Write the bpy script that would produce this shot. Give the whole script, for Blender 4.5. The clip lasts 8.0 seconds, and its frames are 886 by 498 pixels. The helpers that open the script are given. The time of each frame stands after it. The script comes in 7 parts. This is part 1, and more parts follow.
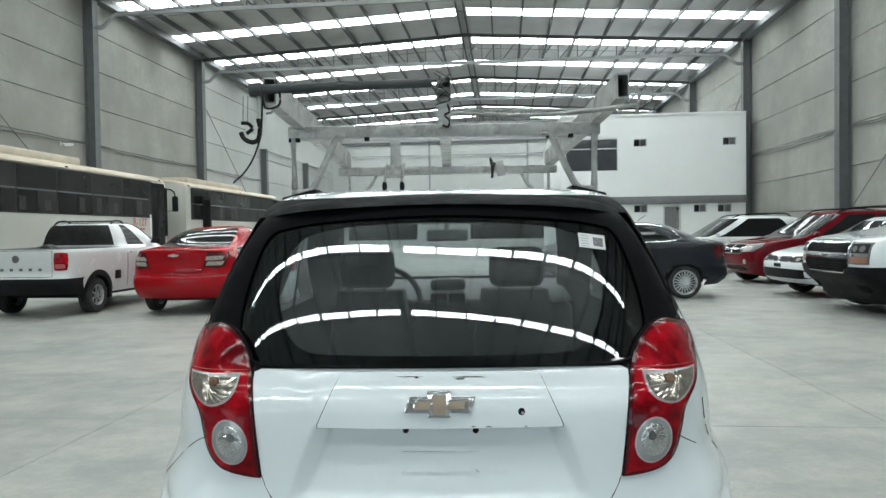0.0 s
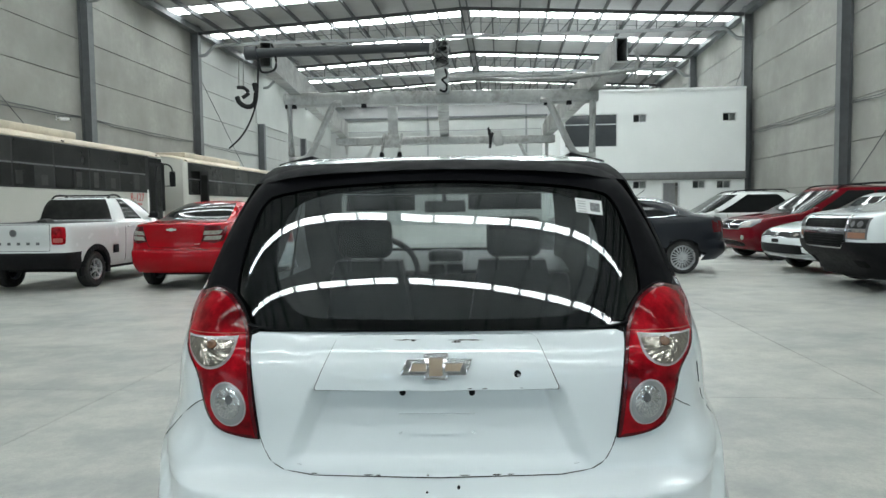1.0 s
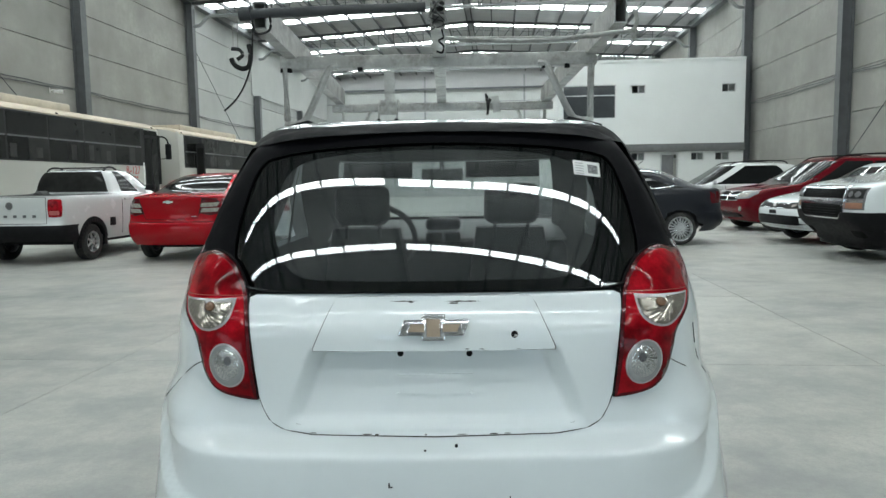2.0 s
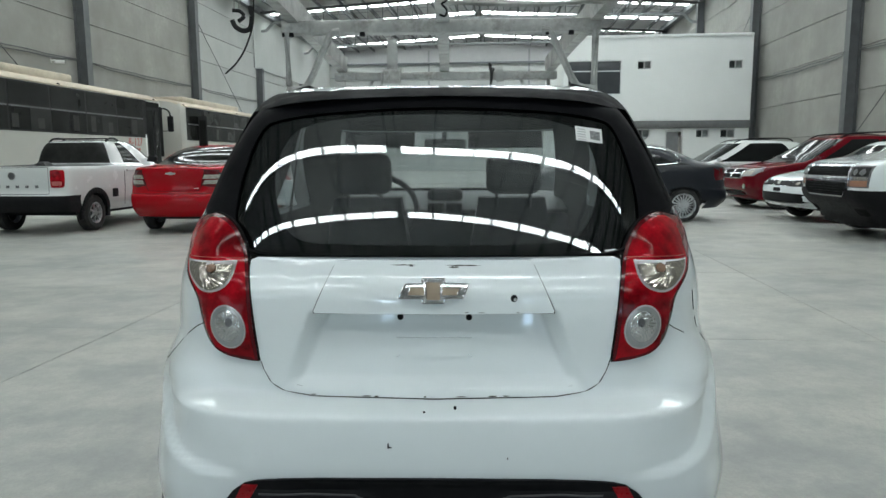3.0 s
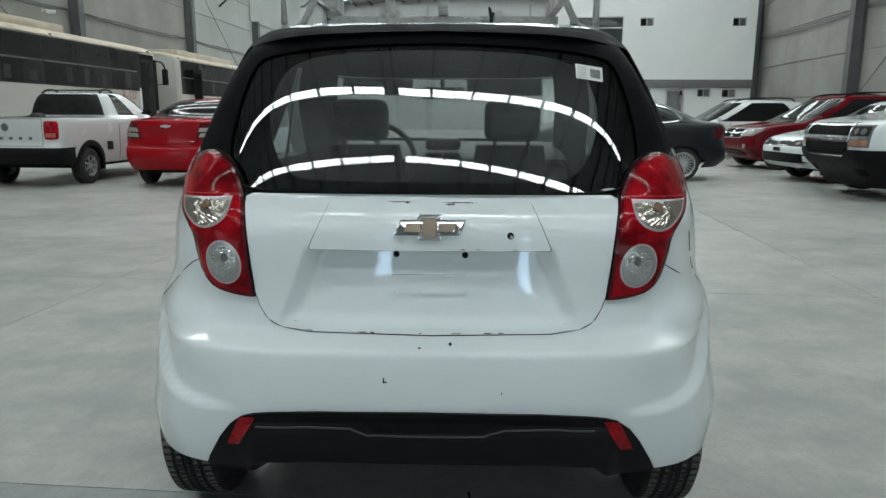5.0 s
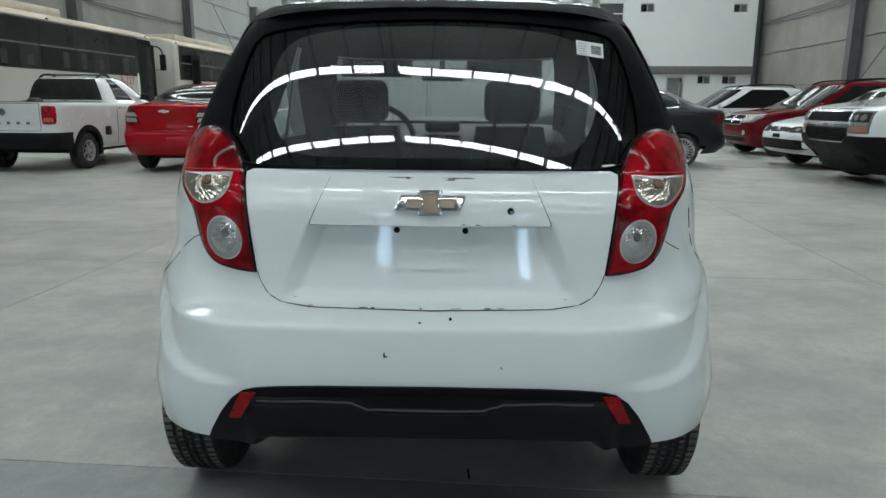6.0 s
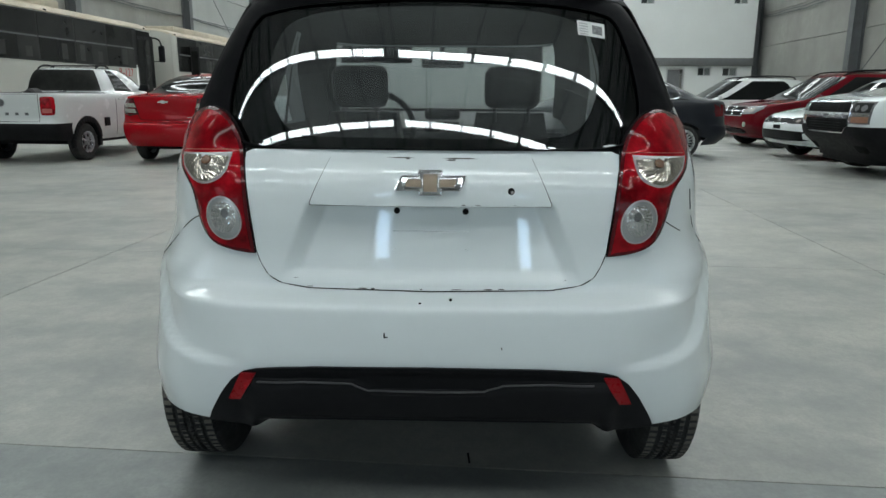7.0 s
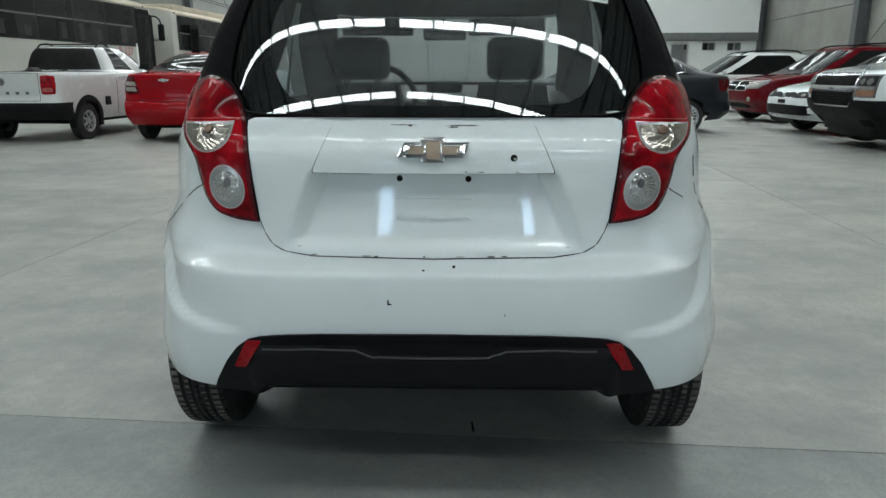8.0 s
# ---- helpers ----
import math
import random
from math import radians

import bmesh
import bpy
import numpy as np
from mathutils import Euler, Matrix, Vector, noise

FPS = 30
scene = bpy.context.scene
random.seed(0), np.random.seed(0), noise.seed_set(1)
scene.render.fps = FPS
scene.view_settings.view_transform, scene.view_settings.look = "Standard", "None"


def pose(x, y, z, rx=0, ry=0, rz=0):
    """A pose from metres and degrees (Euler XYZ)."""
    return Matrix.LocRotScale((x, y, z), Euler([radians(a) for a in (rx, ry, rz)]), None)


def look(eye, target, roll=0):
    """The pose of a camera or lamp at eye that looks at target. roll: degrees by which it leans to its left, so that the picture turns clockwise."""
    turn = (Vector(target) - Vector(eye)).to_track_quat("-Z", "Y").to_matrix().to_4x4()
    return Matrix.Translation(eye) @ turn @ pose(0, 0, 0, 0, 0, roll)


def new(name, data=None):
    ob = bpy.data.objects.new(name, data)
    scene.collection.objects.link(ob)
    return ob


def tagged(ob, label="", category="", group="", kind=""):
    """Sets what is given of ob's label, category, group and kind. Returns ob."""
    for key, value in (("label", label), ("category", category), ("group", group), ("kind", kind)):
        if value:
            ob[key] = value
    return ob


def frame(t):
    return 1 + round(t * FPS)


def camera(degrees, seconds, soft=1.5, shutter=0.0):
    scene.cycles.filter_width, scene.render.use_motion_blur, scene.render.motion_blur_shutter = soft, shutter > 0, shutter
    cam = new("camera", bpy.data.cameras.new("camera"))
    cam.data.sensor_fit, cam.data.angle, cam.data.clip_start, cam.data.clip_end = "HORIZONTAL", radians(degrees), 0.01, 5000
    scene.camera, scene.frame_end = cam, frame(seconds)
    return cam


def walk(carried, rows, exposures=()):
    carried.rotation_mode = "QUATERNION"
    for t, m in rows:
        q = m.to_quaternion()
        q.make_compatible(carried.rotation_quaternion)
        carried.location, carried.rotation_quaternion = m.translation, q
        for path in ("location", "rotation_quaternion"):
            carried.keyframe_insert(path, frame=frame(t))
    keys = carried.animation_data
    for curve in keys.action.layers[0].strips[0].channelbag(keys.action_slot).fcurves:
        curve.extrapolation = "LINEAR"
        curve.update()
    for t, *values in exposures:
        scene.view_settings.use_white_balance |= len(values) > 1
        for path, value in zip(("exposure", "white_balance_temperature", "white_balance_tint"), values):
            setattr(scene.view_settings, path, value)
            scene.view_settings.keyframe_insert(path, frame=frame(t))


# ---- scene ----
cam = camera(66.0, 8.0)
PATH = [
    (0, (0.067, -1.374, 1.288), (0.016, 0.625, 1.24), -0.8),
    (0.5, (0.069, -1.375, 1.275), (0.018, 0.623, 1.197), -0.7),
    (1, (0.07, -1.376, 1.26), (0.023, 0.62, 1.143), -0.7),
    (1.5, (0.07, -1.376, 1.247), (0.03, 0.617, 1.09), -0.9),
    (3, (0.075, -1.382, 1.208), (0.026, 0.599, 0.943), -0.3),
    (3.5, (0.076, -1.383, 1.195), (0.025, 0.595, 0.899), 0.1),
    (4, (0.077, -1.379, 1.181), (0.028, 0.594, 0.855), 0.2),
    (4.5, (0.078, -1.379, 1.169), (0.034, 0.589, 0.814), 0.2),
    (6, (0.074, -1.393, 1.133), (0.037, 0.563, 0.715), 0.4),
    (6.5, (0.074, -1.392, 1.118), (0.039, 0.562, 0.694), 0.2),
    (7, (0.073, -1.394, 1.105), (0.037, 0.557, 0.667), 0.4),
    (7.5, (0.074, -1.399, 1.092), (0.036, 0.546, 0.628), 0.1),
    (8, (0.073, -1.404, 1.081), (0.029, 0.532, 0.583), -0.0),
]
EXPOSURES = [(0.0, 0.09), (1.5, 0.04), (3.0, -0.14), (4.5, -0.28), (8.0, -0.33)]
walk(cam, [(t, look(eye, target, roll)) for t, eye, target, roll in PATH], EXPOSURES)

# ---- light ----
world = bpy.data.worlds.new("world")
scene.world = world
world.use_nodes = True
_n = world.node_tree.nodes
_sky = _n.new("ShaderNodeTexSky")
_sky.sky_type, _sky.sun_disc = "NISHITA", False
_sky.sun_elevation, _sky.sun_rotation = radians(62), radians(200)
_n["Background"].inputs["Strength"].default_value = 0.10
world.node_tree.links.new(_sky.outputs[0], _n["Background"].inputs["Color"])
sun = new("sun", bpy.data.lights.new("sun", "SUN"))
sun.data.energy, sun.data.angle, sun.data.color = 2.5, radians(2), (1.0, 0.96, 0.9)
sun.matrix_basis = look((0, 0, 40), (8, -20, 0))
SKYLIGHT = 11.4
# two small ones: windows mirrored in the tailgate; two large ones: added unseen fill
WINDOWS_AND_FILLS = ((-9.8, 3.2, 9.0, 4.4, 195.0), (-1.33, 2.95, 0.38, 0.95, 16.0), (3.5, 2.85, 0.40, 0.95, 17.0), (8.0, 3.2, 7.0, 4.4, 168.0))
for wx, wz, ww, wh, wp in WINDOWS_AND_FILLS:
    day = new("window_or_fill_lamp", bpy.data.lights.new("window_or_fill_lamp", "AREA"))
    day.data.shape, day.data.size, day.data.size_y = "RECTANGLE", ww, wh
    day.data.energy, day.data.color = wp, (0.76, 0.91, 0.99) if ww > 1 else (0.50, 0.74, 1.0)
    day.matrix_basis = pose(0, 0, 0, 0, 0, -3.6) @ pose(wx, -13.42, wz, 90, 0, 0)

# ---- materials ----


def mat(name, color, rough=0.5, metal=0.0, var=0.12, scale=6.0, bump=0.0, bscale=60.0, coat=0.0, spec=0.5,
        trans=0.0, ior=1.45, dirt=0.0, dirt_color=(0.12, 0.1, 0.08), dscale=2.0, rvar=0.15, space="Object"):
    """A node material: base colour with a broad variation, fine grain, dirt in patches, and a bump."""
    m = bpy.data.materials.new(name)
    m.use_nodes = True
    nt = m.node_tree
    b = nt.nodes["Principled BSDF"]
    b.inputs["Metallic"].default_value = metal
    b.inputs["Specular IOR Level"].default_value = spec
    b.inputs["Coat Weight"].default_value = coat
    b.inputs["Coat Roughness"].default_value = 0.03
    b.inputs["Transmission Weight"].default_value = trans
    b.inputs["IOR"].default_value = ior
    tc = nt.nodes.new("ShaderNodeTexCoord")
    geo = nt.nodes.new("ShaderNodeNewGeometry")
    vec = geo.outputs["Position"] if space == "World" else tc.outputs["Object"]

    def noise_at(sc, detail=4.0, rg=0.55):
        n = nt.nodes.new("ShaderNodeTexNoise")
        n.inputs["Scale"].default_value, n.inputs["Detail"].default_value = sc, detail
        n.inputs["Roughness"].default_value = rg
        nt.links.new(vec, n.inputs["Vector"])
        return n.outputs["Fac"]

    def ramp(src, lo, hi, a, c):
        r = nt.nodes.new("ShaderNodeMapRange")
        r.inputs["From Min"].default_value, r.inputs["From Max"].default_value = lo, hi
        r.inputs["To Min"].default_value, r.inputs["To Max"].default_value = a, c
        nt.links.new(src, r.inputs["Value"])
        return r.outputs["Result"]

    def mix(fac, a, c, kind="MIX"):
        x = nt.nodes.new("ShaderNodeMix")
        x.data_type, x.blend_type = "RGBA", kind
        if isinstance(fac, float):
            x.inputs[0].default_value = fac
        else:
            nt.links.new(fac, x.inputs[0])
        for sock, v in ((x.inputs[6], a), (x.inputs[7], c)):
            if isinstance(v, tuple):
                sock.default_value = (*v, 1)
            else:
                nt.links.new(v, sock)
        return x.outputs[2]

    dark = tuple(c * (1 - var) for c in color)
    lite = tuple(min(1.0, c * (1 + var)) for c in color)
    col = mix(ramp(noise_at(scale), 0.3, 0.7, 0, 1), dark, lite)
    col = mix(ramp(noise_at(scale * 9, 2.0), 0.3, 0.7, 0, 0.5), col, tuple(c * (1 - var * 0.6) for c in color))
    if dirt:
        col = mix(ramp(noise_at(dscale, 7.0, 0.7), 0.5, 0.72, 0, dirt), col, dirt_color)
    nt.links.new(col, b.inputs["Base Color"])
    nt.links.new(ramp(noise_at(scale * 3), 0.3, 0.7, max(0.0, rough * (1 - rvar)), min(1.0, rough * (1 + rvar))),
                 b.inputs["Roughness"])
    if bump:
        bp = nt.nodes.new("ShaderNodeBump")
        bp.inputs["Strength"].default_value, bp.inputs["Distance"].default_value = bump, 0.01
        nt.links.new(noise_at(bscale, 5.0), bp.inputs["Height"])
        nt.links.new(bp.outputs[0], b.inputs["Normal"])
    return m


def glow(name, color, strength):
    m = bpy.data.materials.new(name)
    m.use_nodes = True
    b = m.node_tree.nodes["Principled BSDF"]
    b.inputs["Base Color"].default_value = (0.8, 0.8, 0.8, 1)
    b.inputs["Roughness"].default_value = 0.4
    b.inputs["Emission Color"].default_value = (*color, 1)
    b.inputs["Emission Strength"].default_value = strength
    return m


def glass(name, color, rough=0.0):
    m = bpy.data.materials.new(name)
    m.use_nodes = True
    b = m.node_tree.nodes["Principled BSDF"]
    b.inputs["Base Color"].default_value = (*color, 1)
    b.inputs["Roughness"].default_value = rough
    b.inputs["Transmission Weight"].default_value = 1.0
    b.inputs["IOR"].default_value = 1.5
    return m


M_SKY = glow("skylight_sheet", (0.90, 0.99, 1.0), SKYLIGHT)
# same sheet at twice the glow, for extra light from behind the car
M_SKY_BOOST = glow("boosted_skylight_sheet", (0.90, 0.99, 1.0), SKYLIGHT * 2.0)
M_ROOF = mat("roof_sheet", (0.38, 0.38, 0.38), 0.5, 0.2, 0.08, 0.6, 0.1, 20)
M_STEEL = mat("grey_steel_paint", (0.115, 0.122, 0.126), 0.5, 0.0, 0.15, 3.0, 0.1, 40)
M_PURLIN = mat("dark_purlin_paint", (0.05, 0.053, 0.055), 0.55, 0.0, 0.2, 3.0)
M_TRUSS = mat("light_grey_steel_paint", (0.24, 0.25, 0.25), 0.5, 0.0, 0.12, 3.0)
M_WALL = mat("concrete_panel", (0.298, 0.294, 0.273), 0.85, 0.0, 0.19, 0.55, 0.25, 18, dirt=0.30,
             dirt_color=(0.25, 0.255, 0.235), dscale=0.35, space="World")


def tone_by_piece(m, amount, streak=0.0):
    """Slightly different tone from piece to piece, and faint runs down the surface."""
    nt = m.node_tree
    b = nt.nodes["Principled BSDF"]
    src = b.inputs["Base Color"].links[0].from_socket
    info, rg, mx = (nt.nodes.new("ShaderNode" + k) for k in ("ObjectInfo", "MapRange", "Mix"))
    rg.inputs["To Min"].default_value, rg.inputs["To Max"].default_value = 1 - amount, 1 + amount
    nt.links.new(info.outputs["Random"], rg.inputs["Value"])
    fac = rg.outputs[0]
    if streak:
        geo, mp, nz, r2, mu = (nt.nodes.new("ShaderNode" + k) for k in ("NewGeometry", "Mapping", "TexNoise", "MapRange", "Math"))
        mp.inputs["Scale"].default_value = (0.9, 0.9, 0.10)
        nz.inputs["Scale"].default_value, nz.inputs["Detail"].default_value = 1.0, 3
        r2.inputs["From Min"].default_value, r2.inputs["From Max"].default_value = 0.3, 0.75
        r2.inputs["To Min"].default_value, r2.inputs["To Max"].default_value = 1 + streak, 1 - streak
        mu.operation = "MULTIPLY"
        nt.links.new(geo.outputs["Position"], mp.inputs["Vector"])
        nt.links.new(mp.outputs[0], nz.inputs["Vector"])
        nt.links.new(nz.outputs["Fac"], r2.inputs["Value"])
        nt.links.new(r2.outputs[0], mu.inputs[0])
        nt.links.new(fac, mu.inputs[1])
        fac = mu.outputs[0]
    mx.data_type, mx.blend_type = "RGBA", "MULTIPLY"
    mx.inputs[0].default_value = 1.0
    nt.links.new(src, mx.inputs[6])
    nt.links.new(fac, mx.inputs[7])
    nt.links.new(mx.outputs[2], b.inputs["Base Color"])


tone_by_piece(M_WALL, 0.05, 0.05)
# paler panel colour for the far bays of the west wall
M_WALL_PALE = mat("paler_concrete_panel", (0.385, 0.395, 0.38), 0.85, 0.0, 0.07, 0.55, 0.2, 18, dirt=0.2, dirt_color=(0.36, 0.365, 0.35), dscale=0.4, space="World")
tone_by_piece(M_WALL_PALE, 0.04, 0.04)
M_JOINT = mat("panel_joint", (0.16, 0.16, 0.15), 0.9)
M_FLOOR = mat("polished_concrete", (0.378, 0.379, 0.349), 0.36, 0.0, 0.10, 0.35, 0.0, 25, rvar=0.2, spec=0.33, space="World")
_nt = M_FLOOR.node_tree
_b = _nt.nodes["Principled BSDF"]
_old = _b.inputs["Base Color"].links[0].from_socket
_pos = _nt.nodes.new("ShaderNodeNewGeometry").outputs["Position"]
# broad cool stains, pale dusty patches, trowel marks, fine grain
for _sc, _rot, _f, _det, _tone in (((0.55, 0.9, 1), 0.5, 0.42, 3, (0.20, 0.215, 0.215)), ((0.25, 0.6, 1), 0.15, 0.35, 2, (0.22, 0.235, 0.23)), ((0.8, 1.3, 1), -0.35, 0.55, 4, (0.56, 0.545, 0.48)),
                                   ((1.9, 2.1, 1), 0.3, 0.34, 5, (0.20, 0.213, 0.21)), ((4.0, 4.4, 1), -0.6, 0.30, 6, (0.58, 0.565, 0.50)), ((1.6, 5.0, 1), 0.12, 0.14, 4, (0.22, 0.23, 0.225)),
                                   ((26, 22, 1), 0.3, 0.20, 3, (0.22, 0.225, 0.22)), ((90, 80, 1), 0.1, 0.22, 2, (0.24, 0.24, 0.23))):
    _mp, _nz, _rg, _mx = (_nt.nodes.new("ShaderNode" + k) for k in ("Mapping", "TexNoise", "MapRange", "Mix"))
    _mp.inputs["Scale"].default_value, _mp.inputs["Rotation"].default_value = _sc, (0, 0, _rot)
    _nz.inputs["Scale"].default_value, _nz.inputs["Detail"].default_value, _nz.inputs["Roughness"].default_value = 0.9, _det, 0.6
    _rg.inputs["From Min"].default_value, _rg.inputs["From Max"].default_value, _rg.inputs["To Max"].default_value = 0.40, 0.66, _f
    _rg.interpolation_type = "SMOOTHSTEP"
    _mx.data_type, _mx.blend_type = "RGBA", "MIX"
    _mx.inputs[7].default_value = (*_tone, 1)
    _nt.links.new(_pos, _mp.inputs["Vector"])
    _nt.links.new(_mp.outputs[0], _nz.inputs["Vector"])
    _nt.links.new(_nz.outputs["Fac"], _rg.inputs["Value"])
    _nt.links.new(_rg.outputs[0], _mx.inputs[0])
    _nt.links.new(_old, _mx.inputs[6])
    _old = _mx.outputs[2]
_nt.links.new(_old, _b.inputs["Base Color"])
tone_by_piece(M_FLOOR, 0.05)
# floor colour multiplied darker and bluer, for one slab row at the hatchback's tail
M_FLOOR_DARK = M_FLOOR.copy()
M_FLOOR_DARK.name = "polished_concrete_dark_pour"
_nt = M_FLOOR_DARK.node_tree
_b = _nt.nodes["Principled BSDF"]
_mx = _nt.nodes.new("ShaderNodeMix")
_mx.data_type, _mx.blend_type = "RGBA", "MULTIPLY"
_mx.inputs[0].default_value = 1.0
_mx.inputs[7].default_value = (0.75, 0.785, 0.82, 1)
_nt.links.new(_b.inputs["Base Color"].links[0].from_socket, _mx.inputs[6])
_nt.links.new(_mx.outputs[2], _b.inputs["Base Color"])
M_WHITE = mat("white_plaster", (0.69, 0.71, 0.70), 0.8, 0.0, 0.03, 0.8, 0.1, 30)
M_ENDWALL = mat("pale_panel_wall", (0.43, 0.445, 0.43), 0.85, 0.0, 0.06, 0.5, 0.1, 20)
M_WINGLASS = mat("office_window_glass", (0.05, 0.055, 0.06), 0.04, 0.0, 0.2, 1.0, spec=0.6)
M_PAINT = mat("white_car_paint", (0.80, 0.845, 0.85), 0.22, 0.0, 0.015, 3.0, coat=1.0, spec=0.3, dirt=0.05, dirt_color=(0.5, 0.5, 0.48), bump=0.08, bscale=11)
_nt = M_PAINT.node_tree
_bp = next(n for n in _nt.nodes if n.bl_idname == "ShaderNodeBump")
_bp.inputs["Distance"].default_value = 0.004
_nt.links.new(_bp.outputs[0], _nt.nodes["Principled BSDF"].inputs["Coat Normal"])
M_PAINT2 = mat("white_car_paint_plain", (0.61, 0.63, 0.62), 0.25, 0.0, 0.02, 2.0, coat=1.0)
M_RED = mat("red_car_paint", (0.35, 0.004, 0.010), 0.5, 0.0, 0.05, 2.0, coat=0.55, spec=0.0)
M_DKRED = mat("dark_red_car_paint", (0.115, 0.003, 0.008), 0.5, 0.0, 0.05, 2.0, coat=0.6, spec=0.0)
M_GREY = mat("graphite_car_paint", (0.012, 0.014, 0.019), 0.4, 0.0, 0.08, 2.0, coat=0.5, spec=0.2)
M_BUS = mat("white_bus_paint", (0.44, 0.435, 0.395), 0.35, 0.0, 0.05, 0.8, dirt=0.15, dirt_color=(0.42, 0.37, 0.28), dscale=0.7)
M_BUSROOF = mat("dirty_cream_roof", (0.50, 0.44, 0.34), 0.6, 0.0, 0.2, 1.5, dirt=0.4, dirt_color=(0.28, 0.23, 0.17), dscale=1.2)
M_BLACK = mat("black_plastic", (0.011, 0.011, 0.012), 0.55, 0.0, 0.15, 8.0, 0.08, 300, spec=0.13)
M_VINYL = mat("satin_black_wrap", (0.006, 0.006, 0.007), 0.6, 0.0, 0.15, 5.0, spec=0.05)
M_FRIT = mat("black_glass_frit", (0.003, 0.003, 0.003), 0.8, spec=0.0)
M_RUBBER = mat("tyre_rubber", (0.022, 0.022, 0.022), 0.75, 0.0, 0.25, 12.0, 0.15, 200, dirt=0.4, dirt_color=(0.075, 0.068, 0.055), dscale=9.0)
M_TREAD = mat("dusty_tread", (0.115, 0.107, 0.092), 0.9, 0.0, 0.35, 30.0, 0.1, 200)
M_CHROME = mat("chrome", (0.75, 0.75, 0.76), 0.12, 1.0, 0.05, 10.0)
M_GOLD = mat("gold_badge", (0.33, 0.26, 0.19), 0.45, 0.2, 0.08, 40.0)
M_RIM = mat("silver_rim", (0.55, 0.56, 0.57), 0.3, 0.8, 0.1, 8.0)
M_REDLENS = mat("red_lamp_lens", (0.33, 0.005, 0.011), 0.10, 0.0, 0.75, 14.0, spec=0.2)
M_CLEAR = mat("clear_lamp_lens", (0.40, 0.365, 0.325), 0.25, 0.3, 0.35, 30.0, coat=1.0)
M_FACET = mat("faceted_reflector", (0.60, 0.60, 0.59), 0.10, 0.9, 0.10, 30.0, coat=0.6)
M_FAN = mat("beige_faceted_reflector", (0.45, 0.41, 0.355), 0.16, 0.85, 0.30, 22.0, coat=0.6)
M_BULB = mat("brown_bulb_glass", (0.16, 0.085, 0.05), 0.25, 0.0, 0.2, 60.0)
M_REDRIM = mat("dark_red_lamp_border", (0.09, 0.003, 0.006), 0.15, 0.0, 0.15, 14.0)
M_CLEAR2 = mat("clear_lamp_bowl", (0.40, 0.40, 0.40), 0.22, 0.4, 0.12, 20.0, coat=1.0)
M_LENSRIM = mat("pale_lens_rim", (0.42, 0.36, 0.36), 0.2, 0.0, 0.1, 40.0, coat=1.0)
M_BOWL = mat("lamp_bowl", (0.14, 0.14, 0.145), 0.3, 0.3, 0.2, 60.0)
M_AMBER = mat("amber_lens", (0.36, 0.19, 0.13), 0.15, 0.0, 0.1, 30.0, coat=1.0)
M_PALERED = mat("pale_red_lens", (0.45, 0.10, 0.09), 0.2, 0.0, 0.2, 30.0)
M_REFL = mat("red_reflector", (0.27, 0.006, 0.010), 0.3, 0.0, 0.15, 60.0, spec=0.25)
M_GLASS = glass("tinted_glass", (0.80, 0.83, 0.83))
M_GLASS.node_tree.nodes["Principled BSDF"].inputs["IOR"].default_value = 1.64
# pale coat at low alpha, laid only inside the printed border
M_VEIL = mat("dust_film", (0.50, 0.51, 0.50), 1.0, 0.0, 0.2, 6.0, spec=0.0)
_nt = M_VEIL.node_tree
_nz, _rg, _tc = (_nt.nodes.new("ShaderNode" + k) for k in ("TexNoise", "MapRange", "TexCoord"))
_nz.inputs["Scale"].default_value, _nz.inputs["Detail"].default_value = 4.0, 5
_rg.inputs["From Min"].default_value, _rg.inputs["From Max"].default_value = 0.3, 0.7
_rg.inputs["To Min"].default_value, _rg.inputs["To Max"].default_value = 0.03, 0.10
_nt.links.new(_tc.outputs["Object"], _nz.inputs["Vector"])
_nt.links.new(_nz.outputs["Fac"], _rg.inputs["Value"])
_nt.links.new(_rg.outputs[0], _nt.nodes["Principled BSDF"].inputs["Alpha"])
M_CARGLASS = glass("dark_car_glass", (0.28, 0.30, 0.30))
M_CARDARK = mat("dark_reflecting_car_glass", (0.012, 0.013, 0.013), 0.05, 0.0, 0.2, 1.0, spec=0.30)
M_SIDEGLASS = glass("clear_glass", (0.75, 0.8, 0.8))
M_DKGLASS = mat("dark_window_glass", (0.010, 0.011, 0.011), 0.06, 0.0, 0.2, 1.0, spec=0.14)
M_BUSGLASS = mat("bus_window_glass", (0.020, 0.020, 0.019), 0.08, 0.0, 0.5, 1.3, spec=0.16)
tone_by_piece(M_BUSGLASS, 0.7)
M_PANE_PATCH = mat("grey_pane_patch", (0.034, 0.034, 0.032), 0.6, 0.0, 0.3, 4.0, spec=0.2)
M_SEAT = mat("dark_seat_cloth", (0.011, 0.0115, 0.012), 0.9, 0.0, 0.2, 20.0, 0.3, 400)
M_TRIM = mat("dark_interior_plastic", (0.022, 0.0225, 0.024), 0.6, 0.0, 0.15, 6.0)
M_RACK = mat("weathered_aluminium", (0.42, 0.42, 0.40), 0.5, 0.5, 0.30, 9.0, 0.15, 90, dirt=0.85, dirt_color=(0.11, 0.10, 0.085), dscale=8.0)
M_PIPE = mat("dark_grey_pipe", (0.065, 0.068, 0.072), 0.5, 0.1, 0.2, 9.0, dirt=0.2)
M_PAPER = mat("white_sticker", (0.8, 0.8, 0.78), 0.6, 0.0, 0.03)
M_INK = mat("dark_ink", (0.025, 0.025, 0.025), 0.7, spec=0.15)
